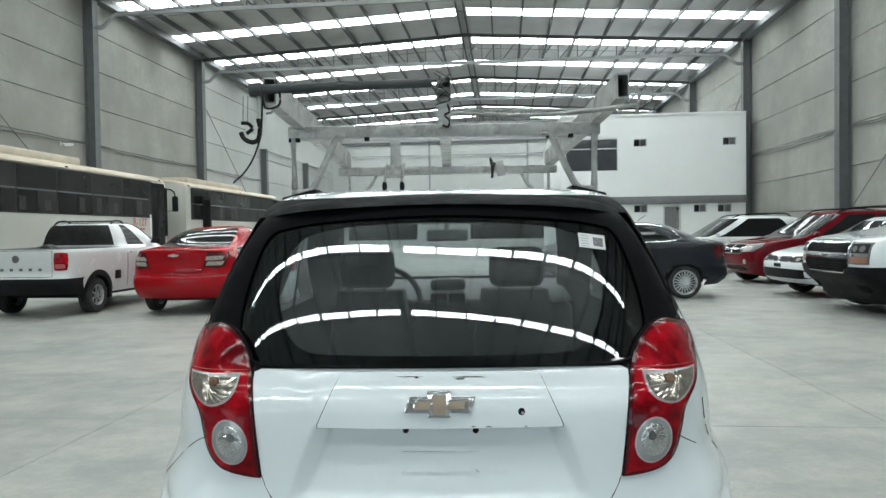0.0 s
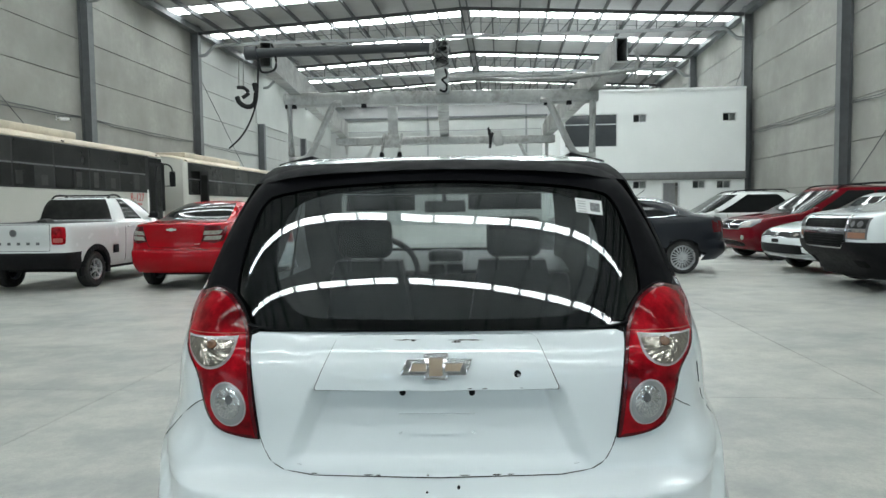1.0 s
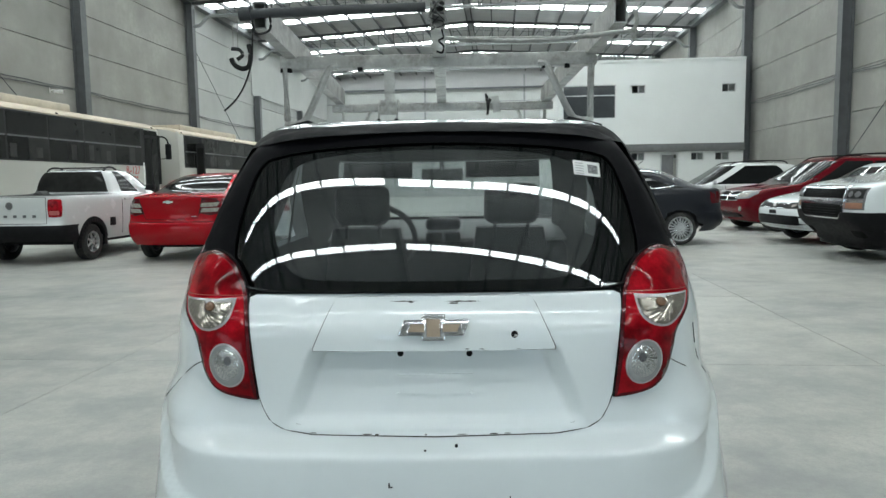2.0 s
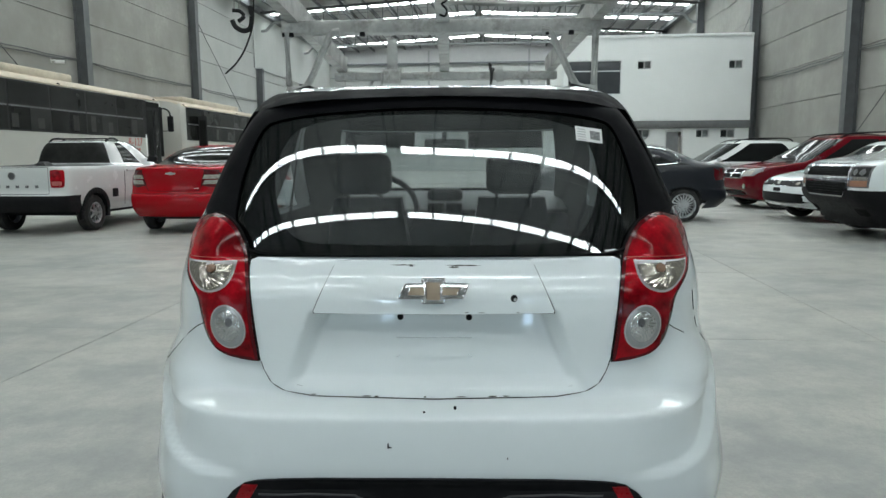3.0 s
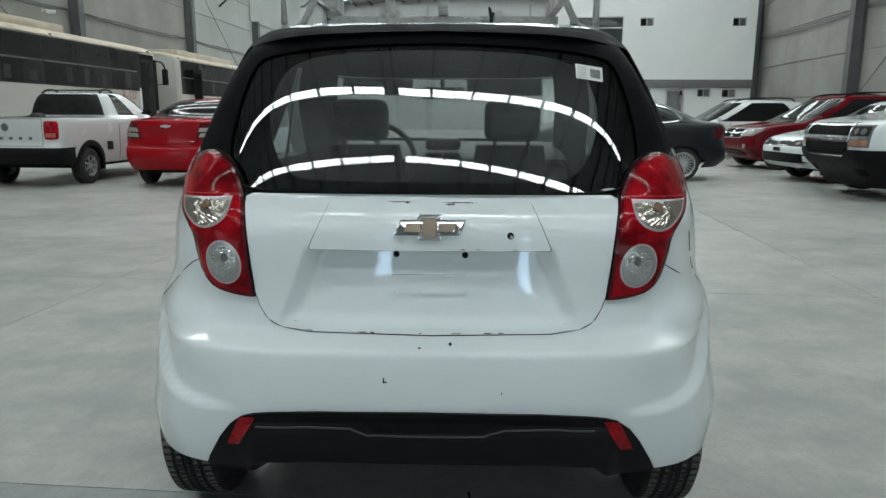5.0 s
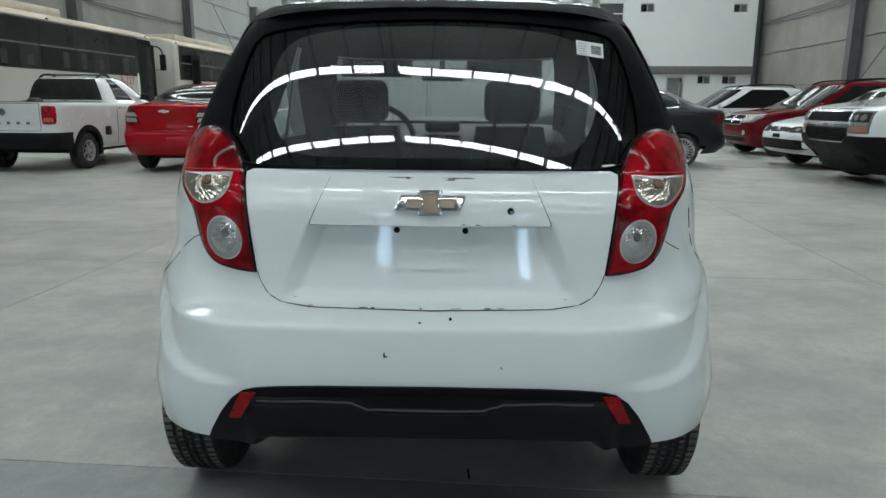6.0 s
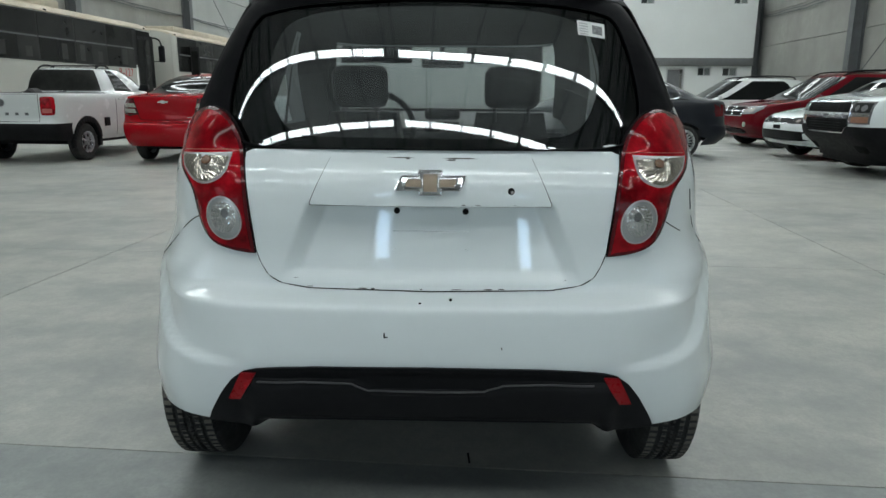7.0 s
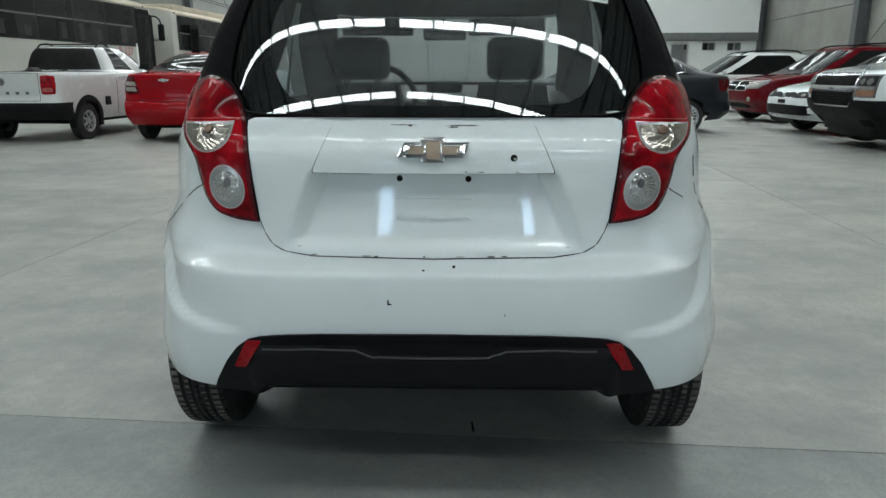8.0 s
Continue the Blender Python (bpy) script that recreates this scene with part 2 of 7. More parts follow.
M_REDINK = mat("red_lettering", (0.40, 0.03, 0.03), 0.6)
M_GAP = mat("dark_seam", (0.010, 0.010, 0.010), 0.8, spec=0.1)
M_RUST = mat("bare_chipped_metal", (0.045, 0.038, 0.03), 0.8, 0.0, 0.4, 90.0)

# ---- helpers for shapes ----
TURN = 3.6
HALL = pose(0, 0, 0, 0, 0, -TURN)


def finish(name, bm, material, angle=35, smooth=True):
    bmesh.ops.recalc_face_normals(bm, faces=bm.faces[:])
    me = bpy.data.meshes.new(name)
    for f in bm.faces:
        f.smooth = smooth
    bm.to_mesh(me)
    bm.free()
    if smooth:
        me.set_sharp_from_angle(angle=radians(angle))
    for m in (material if isinstance(material, (list, tuple)) else [material]):
        me.materials.append(m)
    return me


def part(name, bm, material, parent, label="", angle=35, smooth=True, m=None):
    """One mesh object under a thing or a part, in that thing's own coordinates."""
    ob = new(name, finish(name, bm, material, angle, smooth))
    ob.parent = parent
    if m is not None:
        ob.matrix_basis = m
    if label:
        tagged(ob, label)
    return ob


def thing(name, label, category, m=None, group="", kind=""):
    ob = new(name)
    ob.empty_display_size = 0.2
    if m is not None:
        ob.matrix_basis = m
    return tagged(ob, label, category, group, kind)


def solid(name, bm, material, label, category, m=None, group="", kind="", angle=35, smooth=True):
    ob = new(name, finish(name, bm, material, angle, smooth))
    if m is not None:
        ob.matrix_basis = m
    return tagged(ob, label, category, group, kind)


def box(bm, x0, x1, y0, y1, z0, z1, bevel=0.0, m=None):
    r = bmesh.ops.create_cube(bm, size=1.0, matrix=Matrix.Translation(((x0 + x1) / 2, (y0 + y1) / 2, (z0 + z1) / 2))
                              @ Matrix.Diagonal((x1 - x0, y1 - y0, z1 - z0, 1)))
    vs = r["verts"]
    if bevel:
        es = list({e for v in vs for e in v.link_edges})
        out = bmesh.ops.bevel(bm, geom=es, offset=bevel, segments=2, affect="EDGES", profile=0.5)
        vs = list({v for f in out["faces"] for v in f.verts} | {v for v in vs if v.is_valid})
    if m is not None:
        bmesh.ops.transform(bm, matrix=m, verts=vs)
    return bm


def cyl(bm, p, q, r, seg=12, r2=None):
    p, q = Vector(p), Vector(q)
    d = q - p
    m = Matrix.Translation((p + q) / 2) @ d.to_track_quat("Z", "Y").to_matrix().to_4x4()
    bmesh.ops.create_cone(bm, cap_ends=True, segments=seg, radius1=r, radius2=r if r2 is None else r2, depth=d.length, matrix=m)
    return bm


def tube(bm, pts, r, seg=8):
    """A round bar along smooth points."""
    pts = [Vector(p) for p in pts]
    rings = []
    for i, p in enumerate(pts):
        d = (pts[min(i + 1, len(pts) - 1)] - pts[max(i - 1, 0)]).normalized()
        q = d.to_track_quat("Z", "Y").to_matrix()
        rings.append([bm.verts.new(p + q @ Vector((r * math.cos(a), r * math.sin(a), 0)))
                      for a in (2 * math.pi * k / seg for k in range(seg))])
    for a, b in zip(rings, rings[1:]):
        for k in range(seg):
            bm.faces.new((a[k], a[(k + 1) % seg], b[(k + 1) % seg], b[k]))
    bm.faces.new(rings[0][::-1])
    bm.faces.new(rings[-1])
    return bm


def curve_pts(ctrl, n=8):
    """Catmull-Rom points through the controls."""
    c = [Vector(p) for p in ctrl]
    c = [2 * c[0] - c[1]] + c + [2 * c[-1] - c[-2]]
    out = []
    for a, b, d, e in zip(c, c[1:], c[2:], c[3:]):
        for k in range(n):
            t = k / n
            out.append(0.5 * ((2 * b) + (d - a) * t + (2 * a - 5 * b + 4 * d - e) * t * t + (3 * b - a - 3 * d + e) * t ** 3))
    out.append(c[-2])
    return out


def closed_pts(ctrl, n=5):
    """Catmull-Rom points round a closed outline; a control given twice makes a corner."""
    c = [Vector(p) for p in ctrl]
    out = []
    k = len(c)
    for i in range(k):
        a, b, d, e = c[i - 1], c[i], c[(i + 1) % k], c[(i + 2) % k]
        if (b - d).length < 1e-6:
            continue
        if (a - b).length < 1e-6:
            a = b - (d - b) * 0.5
        if (d - e).length < 1e-6:
            e = d + (d - b) * 0.5
        for j in range(n):
            t = j / n
            out.append(0.5 * ((2 * b) + (d - a) * t + (2 * a - 5 * b + 4 * d - e) * t * t + (3 * b - a - 3 * d + e) * t ** 3))
    return out


def smooth_table(tab):
    """A monotone cubic through (x, y) rows."""
    x = np.array([a for a, _ in tab], float)
    y = np.array([b for _, b in tab], float)
    h = np.diff(x)
    d = np.diff(y) / h
    m = np.zeros(len(x))
    m[0], m[-1] = d[0], d[-1]
    for i in range(1, len(x) - 1):
        if d[i - 1] * d[i] > 0:
            w1, w2 = 2 * h[i] + h[i - 1], h[i] + 2 * h[i - 1]
            m[i] = (w1 + w2) / (w1 / d[i - 1] + w2 / d[i])

    def f(v):
        v = min(max(v, x[0]), x[-1])
        i = min(max(int(np.searchsorted(x, v)) - 1, 0), len(h) - 1)
        t = (v - x[i]) / h[i]
        return float((2 * t ** 3 - 3 * t * t + 1) * y[i] + (t ** 3 - 2 * t * t + t) * h[i] * m[i]
                     + (3 * t * t - 2 * t ** 3) * y[i + 1] + (t ** 3 - t * t) * h[i] * m[i + 1])
    return f

# ---- hall: floor, walls, roof ----
U0, U1, V0, V1 = -15.1, 11.75, -13.4, 59.2
RIDGE, EAVE, TOP = -1.6, 10.38, 11.15
BAYS = [-13.7 + 9.1 * k for k in range(9)]


def roof_z(u):
    k = (u - U0) / (RIDGE - U0) if u < RIDGE else (U1 - u) / (U1 - RIDGE)
    return EAVE + (TOP - EAVE) * k


def pieces_wall(name, a0, a1, z0, z1, holes, depth, m, material, label):
    """A wall with openings through it, along its own x from a0 to a1; its face looks to -y."""
    us = sorted({a0, a1, *[h[0] for h in holes], *[h[1] for h in holes]})
    zs = sorted({z0, z1, *[h[2] for h in holes], *[h[3] for h in holes]})
    bm = bmesh.new()
    for a, b in zip(us, us[1:]):
        for c, d in zip(zs, zs[1:]):
            if not any(h[0] <= (a + b) / 2 <= h[1] and h[2] <= (c + d) / 2 <= h[3] for h in holes):
                box(bm, a, b, 0, depth, c, d)
    bmesh.ops.remove_doubles(bm, verts=bm.verts[:], dist=0.0005)
    seen = {}
    for f in bm.faces:
        seen.setdefault(frozenset(v.index for v in f.verts), []).append(f)
    bmesh.ops.delete(bm, geom=[f for fs in seen.values() if len(fs) > 1 for f in fs], context="FACES_ONLY")
    return solid(name, bm, material, label, "wall", m, kind="structure", smooth=False)


# ground outside and the slab under the hall
bm = bmesh.new()
bmesh.ops.create_grid(bm, x_segments=1, y_segments=1, size=1500, matrix=Matrix.Translation((0, 0, -0.12)))
solid("ground", bm, mat("outside_concrete", (0.30, 0.29, 0.27), 0.9, space="World", scale=0.3), "pale concrete yard outside the hall", "ground", kind="structure", smooth=False)
bm = bmesh.new()
box(bm, U0 - 0.3, U1 + 0.3, V0 - 0.3, V1 + 0.3, -0.1, -0.012)
floor = solid("floor", bm, M_JOINT, "polished grey concrete floor with saw-cut joints and stains", "floor", HALL, kind="structure", smooth=False)

# side walls: a backing and the rows of precast panels between the columns
for name, side, z_first, step in (("wall_west", -1, 0.52, 1.41), ("wall_east", 1, 0.55, 1.39)):
    u = U0 if side < 0 else U1
    bm = bmesh.new()
    box(bm, *sorted((u + side * 0.10, u + side * 0.28)), V0, V1, -0.1, EAVE + 0.25)
    solid(name, bm, M_JOINT, "tall wall of grey precast concrete panels", "wall", HALL, kind="structure", smooth=False)

for name, v, side in (("wall_north", V1, 1), ("wall_south", V0 - 0.25, -1)):
    # the unseen south wall is opened for each lamp, added fills included
    holes = [] if side > 0 else [(a - w / 2 - 0.03, a + w / 2 + 0.03, b - t / 2 - 0.03, b + t / 2 + 0.03) for a, b, w, t, _ in WINDOWS_AND_FILLS]
    w = pieces_wall(name, U0, U1, 0.0, TOP + 0.4, holes, 0.25, HALL @ Matrix.Translation((0, v, 0)), M_ENDWALL, "tall pale end wall of the hall")

# steel frames: columns, trusses, purlins, eave beams
def column(u, v, side, z1=EAVE + 0.05):
    bm = bmesh.new()
    a = u - side * 0.02
    b = u - side * 0.40
    box(bm, *sorted((a, a - side * 0.02)), v - 0.17, v + 0.17, 0, z1)
    box(bm, *sorted((b, b + side * 0.02)), v - 0.17, v + 0.17, 0, z1)
    box(bm, *sorted((a - side * 0.02, b + side * 0.02)), v - 0.008, v + 0.008, 0, z1)
    box(bm, *sorted((a - side * 0.0, b - side * 0.06)), v - 0.26, v + 0.26, 0, 0.03)
    return solid("steel_column", bm, M_STEEL, "dark grey steel H-section column against the wall", "column", HALL, "columns of the hall", "structure", smooth=False)


def truss(v):
    t = thing("roof_truss", "grey steel roof truss with thin web bars", "truss", HALL @ Matrix.Translation((0, v, 0)), "trusses of the hall")
    bm = bmesh.new()
    ul, ur, zc = U0 + 0.40, U1 - 0.40, 9.47
    ctrl = [(ul, 0, 8.98), (ul + 0.26, 0, 9.00), (ul + 0.34, 0, 9.04), (ul + 0.72, 0, 9.40), (ul + 0.84, 0, 9.46), (ul + 2.5, 0, zc)]
    for pts in (ctrl, [(U0 + U1 - p[0], 0, p[2]) for p in ctrl]):
        tube(bm, pts, 0.085, 6)
    box(bm, ul + 2.4, ur - 2.4, -0.06, 0.06, zc - 0.06, zc + 0.08)
    part("bottom_chord", bm, M_TRUSS, t)
    bm = bmesh.new()
    for a, b in ((ul, RIDGE), (RIDGE, ur)):
        za, zb = roof_z(a) - 0.34, roof_z(b) - 0.34
        box(bm, 0, 1, -0.08, 0.08, -0.07, 0.07, m=Matrix(((b - a, 0, 0, a), (0, 1, 0, 0), (zb - za, 0, 1, za), (0, 0, 0, 1))))
    part("top_chord", bm, M_PURLIN, t)
    n = 26
    us = [ul + 1.2 + (ur - ul - 2.4) * k / n for k in range(n + 1)]
    for k in range(n):
        a, b = us[k], us[k + 1]
        lo, hi = (b, a) if k < n // 2 else (a, b)
        for p, q in (((a, 0, zc), (a, 0, roof_z(a) - 0.36)), ((lo, 0, zc), (hi, 0, roof_z(hi) - 0.36))):
            part("web_bar", cyl(bmesh.new(), p, q, 0.024, 6), M_STEEL, t)
    return t


for v in BAYS[1:-1]:
    for u, side in ((U0, -1), (U1, 1)):
        column(u, v, side, 6.75 if side < 0 and v > 36 else EAVE + 0.05)
    truss(v)
for u in (-6.3, 2.35):
    bm = bmesh.new()
    box(bm, u - 0.08, u + 0.08, V1 - 0.16, V1 - 0.01, 0, 10.4)
    solid("steel_column", bm, M_TRUSS, "slim grey steel post on the end wall", "column", HALL, "columns of the hall", "structure", smooth=False)
for z, h in ((9.30, 0.16), (8.15, 0.05)):
    bm = bmesh.new()
    box(bm, U0, U1, V1 - 0.26, V1 - 0.17, z - h / 2, z + h / 2)
    solid("wall_girt", bm, M_STEEL if h > 0.1 else M_TRUSS, "grey steel girt across the end wall", "beam", HALL, "girts of the end wall", "structure", smooth=False)
bm = bmesh.new()
box(bm, U0, U1, V1 - 0.10, V1 - 0.004, 9.38, TOP)
solid("gable_cladding", bm, M_ROOF, "grey ribbed sheets in the gable", "wall", HALL, kind="structure", smooth=False)

PURLINS = []
for end in (U0, U1):
    PURLINS += [RIDGE + (end - RIDGE) * k / 10 for k in range(1, 10)]
for u in PURLINS + [RIDGE - 0.16, RIDGE + 0.16]:
    bm = bmesh.new()
    z = roof_z(u)
    box(bm, u - 0.02, u + 0.02, V0, V1, z - 0.23, z - 0.03)
    box(bm, u - 0.02, u + 0.055, V0, V1, z - 0.245, z - 0.23)
    solid("purlin", bm, M_PURLIN, "long grey steel purlin under the roof sheets", "purlin", HALL, "purlins of the roof", "structure", smooth=False)
for k in range(2, 8):
    for a, b in ((U0 + 0.4, RIDGE), (RIDGE, U1 - 0.4)):
        for f in (0.33, 0.67):
            v = BAYS[k] + 9.1 * f
            bm = bmesh.new()
            cyl(bm, (a, v, roof_z(a) - 0.16), (b, v, roof_z(b) - 0.16), 0.014, 6)
            solid("sag_rod", bm, M_STEEL, "thin steel sag rod across the purlins", "rod", HALL, "sag rods of the roof", "structure")
for u, side in ((U0, -1), (U1, 1)):
    bm = bmesh.new()
    box(bm, *sorted((u - side * 0.05, u - side * 0.40)), V0, V1, EAVE - 0.30, EAVE - 0.02)
    solid("eave_beam", bm, M_STEEL, "dark steel eave beam along the wall", "beam", HALL, "eave beams", "structure", smooth=False)

# roof sheets with openings for the translucent strips
STRIPS = [(-9.05, 0.22), (-4.4, 0.22)] + [(24.75 + 4.55 * k, 0.12 if k == -5 else 0.52 if k == -4 else 0.40 if k < -1 else 0.49) for k in range(-5, 8)]
bm = bmesh.new()
edges = [V0 - 0.4] + [e for v, h in STRIPS for e in (v - h, v + h)] + [V1 + 0.4]
for a, b in ((U0 - 0.4, RIDGE), (RIDGE, U1 + 0.4)):
    za, zb = (roof_z(U0) if a < RIDGE else TOP), (TOP if a < RIDGE else roof_z(U1))
    lo, hi = (a, b)
    m = Matrix(((hi - lo, 0, 0, lo), (0, 1, 0, 0), (zb - za, 0, 1, za), (0, 0, 0, 1)))
    for c, d in zip(edges[::2], edges[1::2]):
        box(bm, 0, 1, c, d, 0, 0.05, m=m)
    for v, h in STRIPS:
        box(bm, 0, 0.035 if a < RIDGE else 0.018, v - h, v + h, 0, 0.05, m=m)
        box(bm, 0.982 if a < RIDGE else 0.965, 1, v - h, v + h, 0, 0.05, m=m)
solid("ceiling", bm, M_ROOF, "pale metal roof sheets on steel purlins", "ceiling", HALL, kind="structure", smooth=False)
bm = bmesh.new()
for a, b in ((U0 - 0.4, RIDGE), (RIDGE, U1 + 0.4)):
    za, zb = (roof_z(U0) if a < RIDGE else TOP), (TOP if a < RIDGE else roof_z(U1))
    m = Matrix(((b - a, 0, 0, a), (0, 1, 0, 0), (zb - za, 0, 1, za), (0, 0, 0, 1)))
    for v, h in STRIPS[2:]:
        box(bm, 0.036 if a < RIDGE else 0.019, 0.981 if a < RIDGE else 0.964, v - h + 0.002, v + h - 0.002, 0.004, 0.012, m=m)
solid("skylight", bm, M_SKY, "translucent daylight strips in the metal roof", "skylight", HALL, kind="structure", smooth=False)
# near-end strips with doubled glow, added to brighten the car's rear and the floor
bm = bmesh.new()
for a, b in ((U0 - 0.4, RIDGE), (RIDGE, U1 + 0.4)):
    za, zb = (roof_z(U0) if a < RIDGE else TOP), (TOP if a < RIDGE else roof_z(U1))
    m = Matrix(((b - a, 0, 0, a), (0, 1, 0, 0), (zb - za, 0, 1, za), (0, 0, 0, 1)))
    for v, h in STRIPS[:2]:
        box(bm, 0.036 if a < RIDGE else 0.019, 0.981 if a < RIDGE else 0.964, v - h + 0.002, v + h - 0.002, 0.004, 0.012, m=m)
solid("skylight", bm, M_SKY_BOOST, "translucent daylight strips in the metal roof, glow doubled", "skylight", HALL, kind="structure", smooth=False)

# bracing rods and slack cables on the side walls
for side, u, ks in ((-1, U0 + 0.14, (2, 3, 5)), (1, U1 - 0.14, (3, 5))):
    for k in ks:
        bm = bmesh.new()
        cyl(bm, (u, BAYS[k], 8.4), (u, BAYS[k + 1], 1.6), 0.014, 6)
        solid("brace_rod", bm, M_STEEL, "thin diagonal steel bracing rod on the wall", "rod", HALL, "bracing rods")
for u, z, ks in ((U0 + 0.06, 4.72, (2, 3, 4, 5)), (U1 - 0.06, 4.60, (2, 3, 4))):
    for k in ks:
        bm = bmesh.new()
        a, b = BAYS[k] + 0.1, BAYS[k + 1] - 0.1
        for dz, sag in ((0.0, 0.10), (0.04, 0.03)):
            tube(bm, [(u, a + (b - a) * j / 10, z + dz - sag * math.sin(math.pi * j / 10) + 0.02 * math.sin(j * 2.1)) for j in range(11)], 0.018, 6)
        solid("wall_cable", bm, M_STEEL, "slack grey cables run along the panel wall", "cable", HALL, "cables on the walls")


def cctv(m):
    t = thing("security_camera", "small white security camera on a wall bracket", "security camera", m, "security cameras")
    bm = bmesh.new()
    box(bm, -0.06, 0.06, -0.02, 0.0, -0.08, 0.08, 0.008)
    cyl(bm, (0, -0.02, 0), (0, -0.16, 0.02), 0.02, 8)
    part("bracket", bm, M_PAPER, t)
    bm = bmesh.new()
    box(bm, -0.055, 0.055, -0.42, -0.12, -0.09, 0.02, 0.02)
    part("housing", bm, M_PAPER, t)
    bm = bmesh.new()
    cyl(bm, (0, -0.43, -0.035), (0, -0.41, -0.035), 0.035, 10)
    part("lens", bm, M_INK, t)


cctv(HALL @ pose(U0, 21.1, 4.55, 0, 0, 120))
cctv(HALL @ pose(U1 - 0.42, 31.45, 4.25, 0, 0, -110))

# pale sheet high on the far part of the west wall
bm = bmesh.new()
box(bm, U0 + 0.004, U0 + 0.09, 40.4, V1 - 0.3, 6.75, EAVE - 0.3)
solid("wall_cladding", bm, M_ENDWALL, "pale sheet high on the far wall", "wall", HALL, kind="structure", smooth=False)

# ---- two-storey white office at the far end ----
FAC = 31.0
OPEN = [(3.1, 5.5, 4.04, 5.55), (6.21, 6.82, 5.13, 5.51), (10.22, 10.82, 5.11, 5.49)]
OPEN0 = [(6.22, 6.85, 2.08, 2.45), (8.92, 9.5, 2.06, 2.43), (10.0, 10.63, 2.05, 2.42), (7.55, 8.36, 0.0, 2.40)]
office = thing("office_building", "white two-storey office block built inside the hall", "building", HALL @ Matrix.Translation((0, FAC, 0)))


def office_wall(name, a0, a1, z0, z1, holes, y0, depth, material=M_WHITE):
    o = pieces_wall(name, a0, a1, z0, z1, holes, depth, Matrix.Translation((0, y0, 0)), material, "")
    for key in ("label", "category", "kind"):
        if key in o:
            del o[key]
    o.parent = office
    return o


office_wall("upper_wall", 2.9, 11.25, 2.83, 6.55, OPEN, 0.0, 0.2)
office_wall("ground_wall", 2.9, 11.25, 0.0, 2.48, OPEN0, 0.06, 0.2)
for name, b in (("side_wall", (2.9, 3.1, 0.27, 14.0, 0.0, 6.55)), ("rear_wall", (3.1, 11.2, 13.8, 14.0, 0.0, 6.55)),
                ("office_floor", (3.1, 11.2, 0.27, 13.8, 2.5, 2.8)), ("roof", (2.85, 11.25, -0.05, 14.05, 6.552, 6.65))):
    bm = bmesh.new()
    box(bm, *b)
    part(name, bm, M_WHITE, office, smooth=False)
bm = bmesh.new()
box(bm, 2.85, 11.25, -0.10, 0.24, 2.482, 2.828, 0.01)
part("floor_slab_edge", bm, mat("grey_band", (0.14, 0.145, 0.145), 0.7, dirt=0.2), office, "grey painted slab edge band")
M_FRAME = mat("aluminium_frame", (0.55, 0.56, 0.56), 0.4, 0.6)
M_ROOM = mat("dim_room", (0.10, 0.105, 0.11), 0.9)
for a, b, c, d in OPEN + OPEN0[:3]:
    y = 0.05 if c > 3 else 0.11
    bm = bmesh.new()
    w = 0.035
    for e in ((a, b, c, c + w), (a, b, d - w, d), (a, a + w, c + w, d - w), (b - w, b, c + w, d - w)):
        box(bm, e[0], e[1], y, y + 0.06, e[2], e[3])
    if b - a > 2:
        box(bm, a + w, b - w, y, y + 0.06, 5.06, 5.11)
        box(bm, 4.3, 4.34, y, y + 0.06, c + w, 5.06)
    else:
        box(bm, (a + b) / 2 - 0.02, (a + b) / 2 + 0.02, y, y + 0.06, c + w, d - w)
    win = part("window", bm, M_FRAME, office, "aluminium sliding window", smooth=False)
    bm = bmesh.new()
    box(bm, a + w, b - w, y + 0.02, y + 0.03, c + w, d - w)
    part("pane", bm, M_WINGLASS if b - a > 2 else M_SIDEGLASS, win, smooth=False)
    if b - a < 2:
        # paler panel behind the right half of each small window
        bm = bmesh.new()
        box(bm, (a + b) / 2 + 0.02, b - w, y + 0.045, y + 0.05, c + w, d - w)
        part("blind", bm, mat("pale_half_grey", (0.42, 0.43, 0.43), 0.8), win, "paler panel behind half the glass", smooth=False)
        # dark box: dimness of the room put into its colour
        bm = bmesh.new()
        box(bm, a, b, y + 0.18, y + 0.5, c - 0.1, d + 0.04)
        part("reveal", bm, M_ROOM, win, smooth=False)
bm = bmesh.new()
box(bm, 7.55, 7.62, 0.10, 0.2, 0, 2.4)
box(bm, 8.29, 8.36, 0.10, 0.2, 0, 2.4)
box(bm, 7.62, 8.29, 0.10, 0.2, 2.33, 2.4)
door = part("door", bm, M_FRAME, office, "open doorway with aluminium frame", smooth=False)
bm = bmesh.new()
box(bm, 7.62, 8.17, 0.16, 0.19, 0.01, 2.33)
part("door_leaf", bm, mat("grey_door", (0.17, 0.175, 0.18), 0.5), door, smooth=False)
# dark panel: shade of the door gap put into its colour
bm = bmesh.new()
box(bm, 8.0, 8.29, 0.9, 0.95, 0.01, 2.45)
part("inner_wall", bm, mat("dark_gap_grey", (0.10, 0.10, 0.11), 0.8), door, smooth=False)

# ---- vehicles: lofted shells ----
RS = [0, 0.09, 0.18, 0.27, 0.36, 0.44, 0.51, 0.58, 0.64, 0.70, 0.75, 0.80, 0.845, 0.885, 0.92, 0.95, 0.975, 0.99, 1.0]
GTAB = [(0, 0), (0.3, 0.006), (0.5, 0.018), (0.65, 0.045), (0.75, 0.09), (0.85, 0.20), (0.92, 0.36), (0.96, 0.51), (0.985, 0.67), (1.0, 0.92)]


